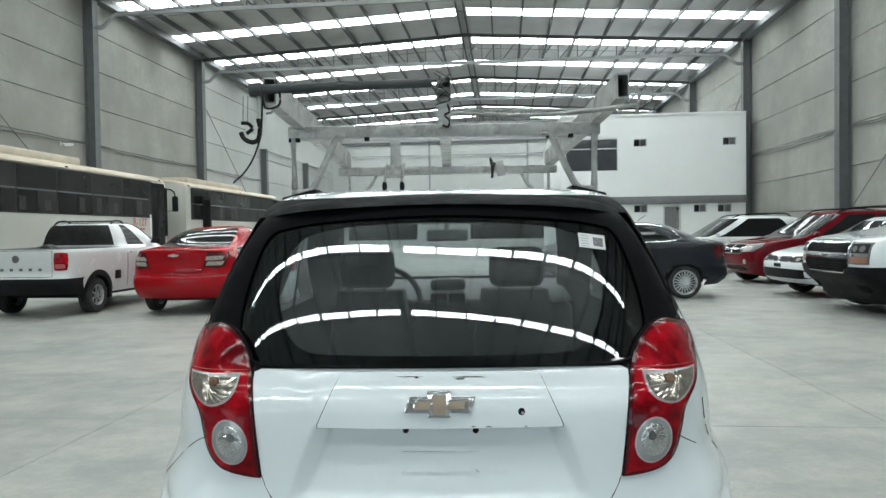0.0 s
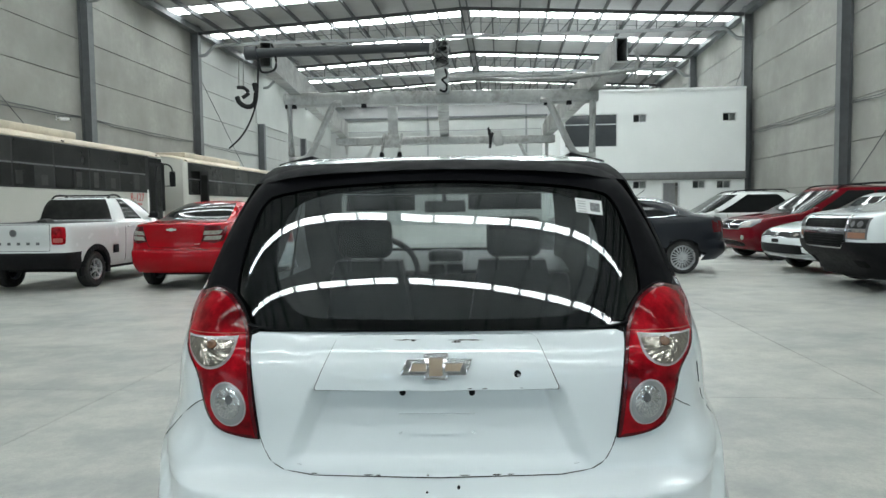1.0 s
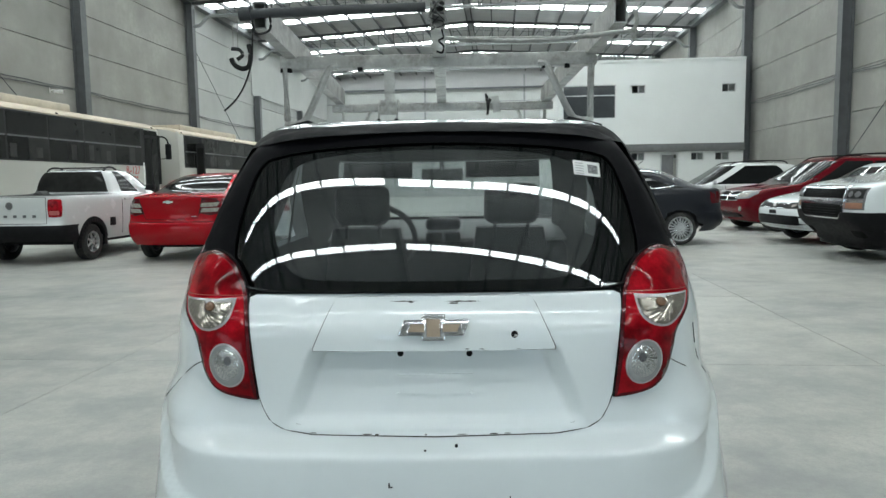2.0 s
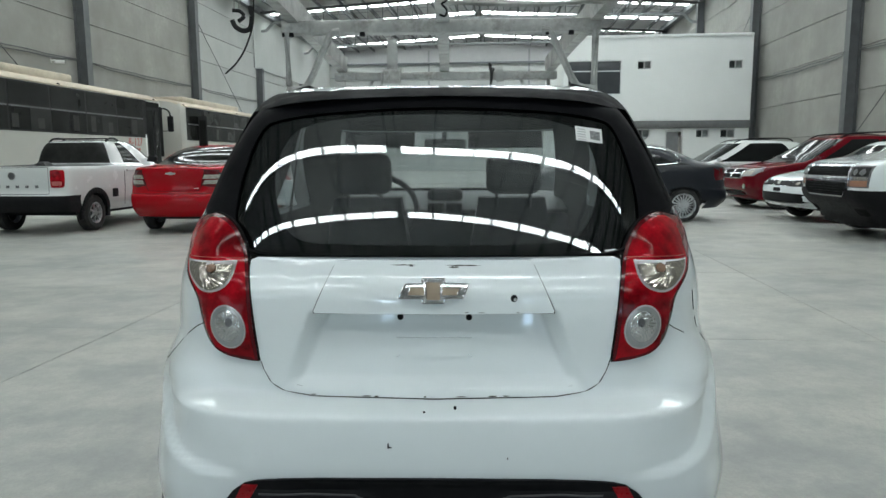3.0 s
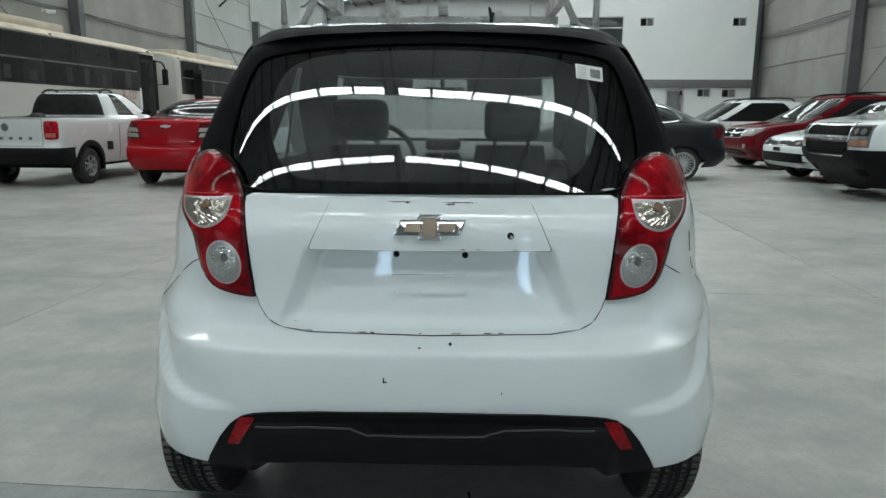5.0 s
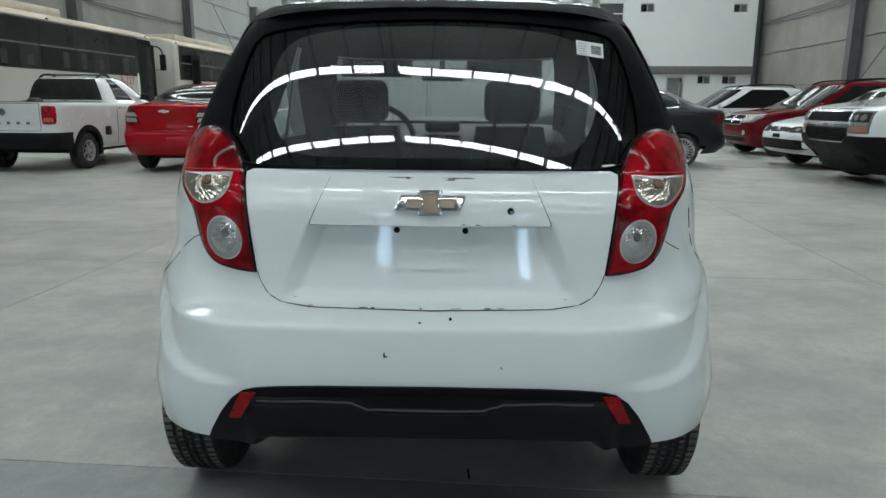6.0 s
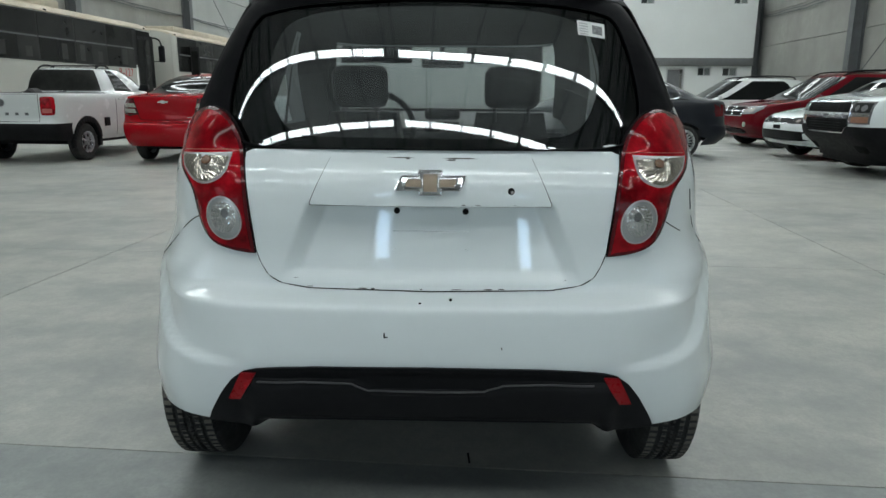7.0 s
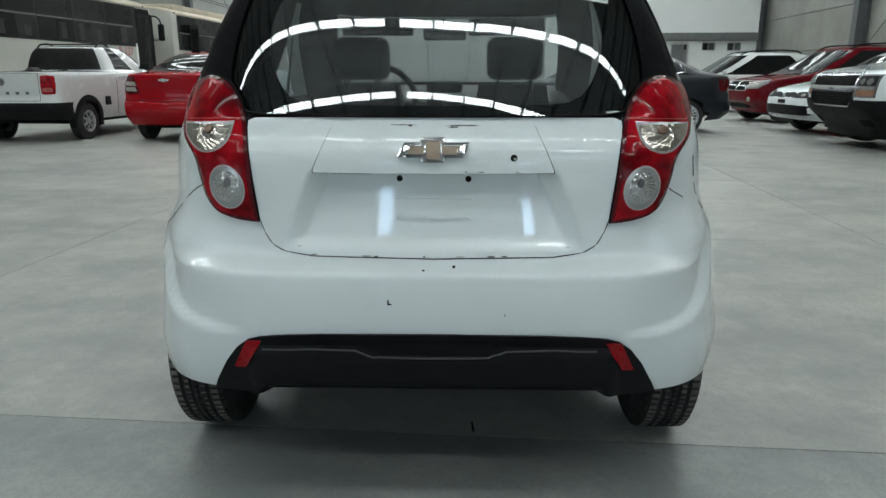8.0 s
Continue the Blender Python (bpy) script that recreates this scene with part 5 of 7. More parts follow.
# door mirrors, headlights and grille
for s in (1, -1):
    bm = bmesh.new()
    soft_box(bm, s * 0.84 - 0.09, s * 0.84 + 0.09, 2.12, 2.22, 0.97, 1.10, 0.03)
    cyl(bm, (s * 0.72, 2.2, 1.0), (s * 0.80, 2.19, 1.02), 0.025, 8)
    part("door_mirror", bm, M_PAINT, hatch)
    bm = bmesh.new()
    soft_box(bm, s * 0.56 - 0.12, s * 0.56 + 0.12, 3.10, 3.36, 0.66, 0.84, 0.05)
    part("headlight", bm, M_CLEAR, hatch)
    for y in (1.25, 2.0):
        bm = bmesh.new()
        box(bm, *sorted((s * 0.768, s * 0.79)), y - 0.09, y + 0.09, 0.835, 0.862, 0.008)
        part("door_handle", bm, M_PAINT, hatch)
bm = bmesh.new()
soft_box(bm, -0.38, 0.38, 3.50, 3.60, 0.42, 0.72, 0.03)
part("grille", bm, M_BLACK, hatch)

# ---- ladder rack on the roof ----
rack = thing("ladder_rack", "weathered aluminium ladder rack with three beams on a car roof", "roof rack", pose(0.017, 0, 0))


def bar(name, p, q, w, h, material=M_RACK, parent=rack, label="", open_end=False):
    """A box bar from p to q, w wide and h high."""
    p, q = Vector(p), Vector(q)
    d = q - p
    bm = bmesh.new()
    L = d.length
    if open_end:
        t = 0.004
        for b in ((-w / 2, w / 2, h / 2 - t, h / 2), (-w / 2, w / 2, -h / 2, -h / 2 + t), (-w / 2, -w / 2 + t, -h / 2 + t, h / 2 - t), (w / 2 - t, w / 2, -h / 2 + t, h / 2 - t)):
            box(bm, b[0], b[1], -L / 2, L / 2, b[2], b[3])
        box(bm, -w / 2 + t, w / 2 - t, -L / 2 + 0.12, -L / 2 + 0.13, -h / 2 + t, h / 2 - t)
    else:
        box(bm, -w / 2, w / 2, -L / 2, L / 2, -h / 2, h / 2, 0.004)
    y = d.normalized()
    x = y.cross(Vector((0, 0, 1)))
    if x.length < 1e-3:
        x = Vector((1, 0, 0))
    x.normalize()
    z = x.cross(y)
    m = Matrix.Translation((p + q) / 2) @ Matrix((x, y, z)).transposed().to_4x4()
    return part(name, bm, material, parent, label, m=m)


bar("crossbar", (-0.490, 0.80, 1.609), (0.492, 0.80, 1.609), 0.05, 0.040)
bar("crossbar", (-0.505, 1.78, 1.574), (0.495, 1.78, 1.574), 0.05, 0.034)
bar("beam", (-0.447, 0.42, 1.668), (-0.470, 1.80, 1.625), 0.034, 0.070, open_end=True)
bar("beam", (0.012, 0.42, 1.662), (-0.008, 1.80, 1.630), 0.040, 0.072, open_end=True)
bar("beam", (0.478, 0.42, 1.664), (0.462, 1.80, 1.620), 0.034, 0.066, open_end=True)
bm = bmesh.new()
box(bm, -0.265, -0.219, 1.748, 1.754, 1.592, 1.735, 0.002)
part("strut_plate", bm, M_RACK, rack)
for s in (-1, 1):
    for y, zt, zb, xt in ((0.78, 1.592, 1.415, 0.474), (1.78, 1.56, 1.435, 0.46)):
        bm = bmesh.new()
        tube(bm, [(s * xt, y, zt), (s * (xt - 0.002), y, zb + 0.02), (s * (xt + 0.0), y, zb)], 0.0108 if y < 1 else 0.008, 8)
        part("leg", bm, M_RACK, rack)
        bm = bmesh.new()
        tube(bm, curve_pts([(s * 0.31, y, zt + 0.004), (s * 0.335, y, zt - 0.002), (s * 0.36, y, zt - 0.05), (s * 0.405, y, zb + 0.035), (s * 0.43, y, zb + 0.008), (s * 0.475, y, zb + 0.004)], 4), 0.0108 if y < 1 else 0.008, 8)
        part("brace", bm, M_RACK, rack)
        bm = bmesh.new()
        box(bm, -0.055, 0.055, -0.05, 0.05, -0.012, 0.012, 0.005, pose(s * 0.445, y, zb - 0.010, 0, s * 14, 0))
        part("foot_pad", bm, M_BLACK, rack, "black rubber foot pad")
for x in (-0.48, -0.46, 0.40, -0.24, 0.33):
    bm = bmesh.new()
    cyl(bm, (x, 0.78, 1.580), (x, 0.78, 1.592), 0.009, 6)
    part("bolt", bm, M_BLACK, rack)
# ladder clamps resting near the front bar
bm = bmesh.new()
box(bm, -0.285, -0.207, 1.735, 1.75, 1.540, 1.552)
box(bm, -0.280, -0.212, 1.735, 1.752, 1.552, 1.60)
part("clamp_plate", bm, M_RACK, rack)
for x in (-0.287, -0.207):
    bm = bmesh.new()
    tube(bm, curve_pts([(x + 0.006, 1.735, 1.605), (x, 1.73, 1.565), (x - 0.002, 1.725, 1.53), (x - 0.004, 1.725, 1.51)], 4), 0.006, 6)
    hk = part("clamp_hook", bm, M_RACK, rack)
    bm = bmesh.new()
    bmesh.ops.create_uvsphere(bm, u_segments=10, v_segments=8, radius=1.0, matrix=Matrix.Translation((x - 0.004, 1.725, 1.502)) @ Matrix.Diagonal((0.012, 0.012, 0.022, 1)))
    part("rubber_tip", bm, M_BLACK, hk, "black rubber tip")
# tied wires and a small plate on the front bar
rw = random.Random(9)
bm = bmesh.new()
for k in range(7):
    x = 0.195 + 0.012 * rw.random()
    tube(bm, curve_pts([(x, 1.745, 1.53 + 0.01 * rw.random()), (x + 0.006 * rw.random(), 1.74, 1.57), (x - 0.03 + 0.05 * rw.random(), 1.735, 1.60 + 0.03 * rw.random())], 4), 0.0035, 5)
part("tied_wire", bm, M_INK, rack, "black tied wire ends")
bm = bmesh.new()
box(bm, -0.018, 0.018, -0.004, 0.004, -0.036, 0.036, 0.002, pose(0.236, 1.74, 1.578, 0, -8, 0))
part("plate", bm, M_RACK, rack)

pipe = thing("pipe", "dark grey pipe tied across the rear of the rack", "pipe", pose(0.017, 0, 0))
bm = bmesh.new()
cyl(bm, (-0.485, 0.40, 1.667), (-0.018, 0.40, 1.676), 0.0125, 14)
part("tube", bm, M_PIPE, pipe)
bm = bmesh.new()
cyl(bm, (-0.492, 0.40, 1.667), (-0.462, 0.40, 1.668), 0.0175, 14)
part("end_cap", bm, M_PIPE, pipe)
bm = bmesh.new()
tube(bm, curve_pts([(0.03, 0.415, 1.600), (0.15, 0.41, 1.592), (0.28, 0.41, 1.590), (0.40, 0.40, 1.598), (0.505, 0.395, 1.608)], 6), 0.006, 8)
tube(bm, curve_pts([(0.505, 0.40, 1.66), (0.515, 0.398, 1.635), (0.507, 0.395, 1.608), (0.508, 0.395, 1.585)], 4), 0.005, 6)
solid("metal_rod", bm, M_RACK, "thin bent metal rod tied across the rack beams", "rod", pose(0.017, 0, 0))
bm = bmesh.new()
tube(bm, [(0.03, 0.60, 1.640), (0.2, 0.6, 1.637), (0.46, 0.6, 1.634)], 0.0045, 6)
solid("metal_rod", bm, M_RACK, "thin straight metal rod between the rack beams", "rod", pose(0.017, 0, 0))

cords = thing("tie_cord", "tangled grey tie cord knotted round the beam end", "cord", pose(0.017, 0, 0))
for k in range(8):
    bm = bmesh.new()
    pts = [(-0.014 + 0.05 * rw.random(), 0.413 - 0.006 * rw.random(), 1.70 - 0.016 * j + 0.01 * rw.random()) for j in range(6)]
    tube(bm, curve_pts(pts, 4), 0.0011, 5)
    part("strand", bm, M_INK if k % 3 == 0 else M_RACK, cords)
bm = bmesh.new()
tube(bm, curve_pts([(0.022, 0.40, 1.62), (0.026, 0.40, 1.60), (0.014, 0.40, 1.592), (0.026, 0.40, 1.578), (0.022, 0.40, 1.562), (0.008, 0.40, 1.566)], 5), 0.0028, 6)
part("s_hook", bm, M_BLACK, cords, "dark S-shaped hook")
bm = bmesh.new()
tube(bm, curve_pts([(-0.425, 0.40, 1.69), (-0.414, 0.395, 1.66), (-0.416, 0.395, 1.625), (-0.45, 0.395, 1.618), (-0.46, 0.4, 1.65)], 5), 0.003, 6)
part("loop", bm, M_INK, cords)

strap = thing("bungee_strap", "black bungee strap with hook hanging from the rack", "strap", pose(0.020, 0, -0.010))
bm = bmesh.new()
tube(bm, curve_pts([(-0.463, 0.40, 1.66), (-0.466, 0.40, 1.60), (-0.470, 0.40, 1.555), (-0.490, 0.40, 1.50), (-0.515, 0.40, 1.462), (-0.545, 0.40, 1.435)], 6), 0.0022, 6)
part("cord", bm, M_INK, strap)
bm = bmesh.new()
tube(bm, curve_pts([(-0.474, 0.395, 1.600), (-0.470, 0.395, 1.575), (-0.475, 0.395, 1.548), (-0.492, 0.395, 1.540), (-0.512, 0.395, 1.550), (-0.520, 0.395, 1.566)], 5), 0.0062, 8)
part("hook", bm, M_INK, strap, "thick black hook")
bm = bmesh.new()
tube(bm, curve_pts([(-0.518, 0.395, 1.590), (-0.500, 0.395, 1.588), (-0.490, 0.395, 1.575), (-0.505, 0.395, 1.563)], 5), 0.005, 6)
part("coil", bm, M_INK, strap)
for dx in (0.0, 0.012):
    bm = bmesh.new()
    tube(bm, [(-0.512 + dx, 0.395, 1.66), (-0.514 + dx, 0.395, 1.585)], 0.0015, 5)
    part("string", bm, M_RACK, strap)

# ---- parked cars ----
def nose_overlay(sh, outline, off, thick, step=0.05):
    return overlay(sh, outline, -off, -thick, step, yfun=sh.nose_y)


def rect(x0, x1, z0, z1, r=0.0):
    if not r:
        return [(x0, z0), (x1, z0), (x1, z1), (x0, z1)]
    return out2([(x0 + r, z0), (x1 - r, z0), (x1, z0 + r), (x1, z1 - r), (x1 - r, z1), (x0 + r, z1), (x0, z1 - r), (x0, z0 + r)], 2)


def build_car(name, label, m, sh, z0, belt, top, paint, arches, r, ra, wheel_x, width=0.2, spokes=10, glass_mat=None, rear_i=11, low=None,
              doors=((0.04, 0.44), (0.49, 0.94)), extra=(), rim_mat=None, rear_belt=None, n_low=18, group="", bed=None, rim_r=0.64, sweep=0.10, mirror_mat=None):
    """A car from a shell: body, windows, interior, wheels, mirrors, handles and door seams."""
    th = thing(name, label, "car" if "pickup" not in name else "pickup", m, group)
    lev = sorted({round(z, 4) for z in [z0 + (belt - z0) * k / n_low for k in range(n_low + 1)] + [belt + (top - belt) * k / 7 for k in range(8)] + list(extra)})
    rear_belt = rear_belt or belt
    nh = len(sh.half(belt))

    def region(l, i, c):
        z = c[2]
        if bed and bed[0] < z < bed[1] and c[1] < bed[2]:
            return "bed_cover"
        if low and z < low and (i < len(RS) + 1 or i > nh - len(RS) - 2):
            return "bumper"
        if rear_belt < z < top and i < rear_i:
            return "rear_window"
        if belt < z < top:
            j = (i - len(RS) + 1) / sh.side
            if doors[0] and doors[0][0] <= j < doors[0][1]:
                return "rear_side"
            if doors[1][0] <= j < doors[1][1]:
                return "front_side"
            if i > nh - 18:
                return "windscreen"
        return "body"
    pcs = shell_parts(sh, lev, region, [(y, r) for y in arches], ra)
    for k in ("body", "bumper"):
        for v in pcs[k].verts if k in pcs else ():
            y, z = v.co.y, v.co.z
            end = max(ramp01(arches[0] - 0.3, 0.1, y), ramp01(arches[-1] + 0.35, arches[-1] + 0.75, y))
            if z < z0 + 0.3:
                v.co.z += sweep * end * (1 - (z - z0) / 0.3)
    part("body", pcs["body"], paint, th, angle=45)
    if "bumper" in pcs:
        other = pcs["bumper"].copy()
        mid = (arches[0] + arches[-1]) / 2
        for b, s, nm in ((pcs["bumper"], 1, "rear_bumper"), (other, -1, "front_bumper")):
            bmesh.ops.delete(b, geom=[f for f in b.faces if (f.calc_center_median().y - mid) * s > 0], context="FACES")
            part(nm, b, M_BLACK, th, "black plastic bumper", angle=45)
    if "bed_cover" in pcs:
        part("bed_cover", pcs["bed_cover"], M_BLACK, th, "black cover over the load bed")
    windows(th, pcs, ("rear_window", "rear_side", "front_side", "windscreen"), glass_mat or M_CARGLASS)
    for y in arches:
        wheel_well(sh, y, r, ra, th, wheel_x - width * 0.75)
        for s in (-1, 1):
            wheel(th, s * wheel_x, y, r, width, spokes, rim_mat=rim_mat, rim_r=rim_r)
    y0, y1 = sh.back(0, belt + 0.02) + 0.25, sh.nose_y(0, belt + 0.02) - 0.15
    bm = bmesh.new()
    w = sh.w(belt) - 0.08
    box(bm, -w, w, y0, y1, z0 + 0.05, belt - 0.06)
    for x in (-0.36, 0.36):
        soft_box(bm, x - 0.24, x + 0.24, y0 + (y1 - y0) * 0.52, y0 + (y1 - y0) * 0.52 + 0.16, belt - 0.3, belt + 0.14, 0.05, 0.15)
        soft_box(bm, x - 0.13, x + 0.13, y0 + (y1 - y0) * 0.52 - 0.06, y0 + (y1 - y0) * 0.52 + 0.04, belt + 0.17, belt + 0.33, 0.04)
    part("interior", bm, M_TRIM, th, "dark interior with seats")
    bm = bmesh.new()
    box(bm, -sh.w(z0) + 0.12, sh.w(z0) - 0.12, arches[0] - 0.2, arches[-1] + 0.2, z0 - 0.06, z0 + 0.03)
    part("underbody", bm, M_BLACK, th)
    ym = sh.nose_y(sh.w(belt) * 0.8, belt + 0.05) - 0.05
    for s in (-1, 1):
        bm = bmesh.new()
        xw = sh.w(belt + 0.05)
        soft_box(bm, s * (xw + 0.12) - 0.085, s * (xw + 0.12) + 0.085, ym - 0.32, ym - 0.22, belt + 0.01, belt + 0.13, 0.03)
        cyl(bm, (s * (xw - 0.02), ym - 0.26, belt + 0.03), (s * (xw + 0.06), ym - 0.26, belt + 0.05), 0.025, 8)
        part("door_mirror", bm, mirror_mat or paint, th)
    return th


def door_seams(th, sh, ys, z0, z1, handles, paint):
    for s in (-1, 1):
        for y in ys:
            bm = bmesh.new()
            tube(bm, [(s * (sh.w(z0 + (z1 - z0) * k / 6) + 0.0005), y + 0.04 * (k / 6) ** 2, z0 + (z1 - z0) * k / 6) for k in range(7)], 0.005, 6)
            part("door_seam", bm, M_GAP, th)
        for y in handles:
            bm = bmesh.new()
            xw = sh.w(z1 - 0.1)
            box(bm, *sorted((s * (xw - 0.005), s * (xw + 0.03))), y - 0.10, y + 0.10, z1 - 0.115, z1 - 0.085, 0.008)
            part("door_handle", bm, paint, th)


TIGHT = [(0, 0), (0.35, 0.008), (0.6, 0.03), (0.75, 0.065), (0.85, 0.12), (0.92, 0.20), (0.965, 0.31), (0.99, 0.45), (1.0, 0.62)]


def sedan_shell(L=4.39, w=1.0, deck=0.0, nose=0.85, rear=None, corner=TIGHT, wide=None):
    k = L / 4.39
    rear = rear or [(0.2, 0.2), (0.35, 0.05), (0.5, 0.0), (0.7, 0.02), (0.85, 0.03), (0.95, 0.05), (1.02 + deck, 0.11), (1.045 + deck, 0.38), (1.06 + deck, 0.60), (1.15, 0.80), (1.25, 1.02),
            (1.35, 1.30), (1.42, 1.62), (1.45, 1.95), (1.467, 2.3)]
    front = [(0.2, 4.2), (0.4, 4.37), (0.6, 4.38), (0.7, 4.33), (0.8, 4.2), (0.88, 3.9), (0.95, 3.55), (1.0, 3.32), (1.1, 3.10), (1.2, 2.90), (1.3, 2.72), (1.38, 2.60),
             (1.43, 2.5), (1.45, 2.44), (1.467, 2.4)]
    wide = wide or [(0.2, 0.78), (0.35, 0.83), (0.6, 0.85), (0.8, 0.845), (0.92, 0.82), (1.0, 0.765), (1.1, 0.72), (1.25, 0.65), (1.38, 0.58), (1.44, 0.46), (1.467, 0.3)]
    return Shell([(z, a * w) for z, a in wide], [(z, a * k) for z, a in rear], [(z, a * k) for z, a in front], corner=corner, nose=nose)


def suv_shell(L=4.5, w=1.0, h=1.0, nose=0.95):
    k = L / 4.5
    rear = [(0.25, 0.15), (0.4, 0.03), (0.6, 0.0), (0.9, 0.02), (1.05, 0.06), (1.2, 0.16), (1.4, 0.30), (1.55, 0.44), (1.62, 0.62), (1.66, 1.0), (1.68, 1.4)]
    front = [(0.25, 4.3), (0.5, 4.48), (0.7, 4.47), (0.85, 4.4), (0.95, 4.2), (1.02, 3.75), (1.07, 3.45), (1.2, 3.2), (1.35, 2.95), (1.5, 2.72), (1.6, 2.55), (1.65, 2.35), (1.68, 2.1)]
    wide = [(0.25, 0.83), (0.5, 0.9), (0.8, 0.915), (1.0, 0.90), (1.07, 0.86), (1.2, 0.82), (1.4, 0.76), (1.55, 0.69), (1.62, 0.62), (1.66, 0.5), (1.68, 0.35)]
    return Shell([(z * h, a * w) for z, a in wide], [(z * h, a * k) for z, a in rear], [(z * h, a * k) for z, a in front], corner=TIGHT, nose=nose)


# graphite saloon, side on
gs = sedan_shell(rear=[(0.2, 0.2), (0.35, 0.05), (0.45, 0.0), (0.60, 0.01), (0.63, 0.035), (0.75, 0.045), (0.90, 0.05), (1.00, 0.055), (1.04, 0.09), (1.075, 0.26), (1.105, 0.44), (1.12, 0.52), (1.18, 0.65), (1.25, 0.82),
                       (1.33, 0.98), (1.40, 1.17), (1.44, 1.46), (1.46, 1.85), (1.467, 2.2)],
                 wide=[(0.2, 0.78), (0.35, 0.83), (0.6, 0.85), (0.8, 0.85), (0.95, 0.835), (1.04, 0.80), (1.10, 0.755), (1.18, 0.715), (1.27, 0.66), (1.38, 0.58), (1.44, 0.46), (1.467, 0.3)])
saloon = build_car("saloon_car", "dark graphite four-door saloon with silver multi-spoke wheels", pose(5.13, 12.18, 0, 0, 0, 90), gs, 0.25, 1.06, 1.40, M_GREY, (0.91, 3.46), 0.305, 0.35,
                   0.745, 0.195, 20, glass_mat=M_CARDARK, rim_r=0.74, sweep=0.02, extra=(0.60, 0.615, 0.63, 1.02, 1.04, 1.055, 1.075, 1.09, 1.105, 1.12, 1.42, 1.44, 1.45, 1.46, 1.467), rear_belt=1.12, doors=((0.0, 0.36), (0.41, 0.90)))
door_seams(saloon, gs, (1.42, 2.25, 3.25), 0.34, 1.04, (1.62, 2.45), M_GREY)
for s in (-1, 1):
    bm = bmesh.new()
    tube(bm, curve_pts([(s * 0.795, 3.10, 1.055), (s * 0.795, 2.2, 1.058), (s * 0.790, 1.35, 1.062), (s * 0.745, 0.98, 1.115), (s * 0.70, 1.02, 1.20), (s * 0.635, 1.17, 1.315), (s * 0.582, 1.50, 1.385), (s * 0.575, 2.1, 1.40)], 5), 0.005, 6)
    part("chrome_strip", bm, M_CHROME, saloon)
    o = [(0.50, 0.80), (0.815, 0.77), (0.82, 0.86), (0.80, 0.985), (0.60, 0.985)]
    part("tail_lamp", overlay(gs, o if s > 0 else flip(o), 0.008, 0.012, 0.05), M_REDRIM, saloon, "dark red tail lamp", angle=60)
    part("headlight", nose_overlay(gs, rect(*sorted((s * 0.45, s * 0.78)), 0.66, 0.78), 0.008, 0.012), M_CLEAR, saloon)
part("lower_trim", overlay(gs, rect(-0.62, 0.62, 0.34, 0.46), 0.006, 0.012, 0.06), M_BLACK, saloon)
bm = bmesh.new()
cyl(bm, (0.0, 1.62, 1.42), (0.0, 1.40, 1.585), 0.006, 6)
part("aerial", bm, M_BLACK, saloon)
part("bumper_seam", overlay(gs, rect(-0.80, 0.80, 0.626, 0.634), 0.003, 0.004, 0.06), M_GAP, saloon)
part("boot_seam", ring_overlay(gs, mirrored([(0, 1.045), (0.60, 1.04), (0.58, 0.80), (0.48, 0.67), (0, 0.66)]), mirrored([(0, 1.038), (0.592, 1.033), (0.572, 0.804), (0.474, 0.677), (0, 0.667)]), 0.002, 2, 120), M_GAP, saloon)

# red saloon, seen from behind
ROUND = [(0, 0), (0.2, 0.008), (0.4, 0.032), (0.6, 0.075), (0.75, 0.13), (0.85, 0.19), (0.92, 0.26), (0.965, 0.36), (0.99, 0.48), (1.0, 0.62)]
rs = sedan_shell(4.40, 1.02, 0.05, rear=[(0.2, 0.2), (0.3, 0.09), (0.4, 0.025), (0.5, 0.0), (0.58, 0.002), (0.63, 0.016), (0.655, 0.045), (0.70, 0.062), (0.78, 0.070), (0.86, 0.064), (0.95, 0.046), (1.02, 0.030),
                                         (1.055, 0.034), (1.07, 0.09), (1.095, 0.38), (1.11, 0.60), (1.15, 0.80), (1.25, 1.02), (1.35, 1.30), (1.42, 1.62), (1.45, 1.95), (1.467, 2.3)], corner=ROUND)
redcar = build_car("saloon_car", "bright red four-door saloon parked beside a white pickup", pose(-4.55, 9.45, 0, 0, 0, -2), rs, 0.25, 1.0, 1.42, M_RED, (0.95, 3.50), 0.30, 0.345, 0.745, 0.185, 8, glass_mat=M_CARDARK, sweep=0.03,
                   extra=(0.62, 0.63, 0.64, 0.655, 1.045, 1.055, 1.062, 1.07, 1.08, 1.095, 1.11, 1.44, 1.45, 1.46, 1.467), rear_belt=1.115, rear_i=12)
door_seams(redcar, rs, (1.62, 2.45, 3.35), 0.34, 0.97, (1.85, 2.65), M_RED)
part("boot_seam", ring_overlay(rs, mirrored([(0, 1.065), (0.50, 1.062), (0.54, 1.0), (0.50, 0.84), (0.42, 0.70), (0, 0.69)]), mirrored([(0, 1.059), (0.491, 1.056), (0.531, 1.0), (0.491, 0.846), (0.415, 0.707), (0, 0.697)]), 0.002, 2, 120), M_GAP, redcar)
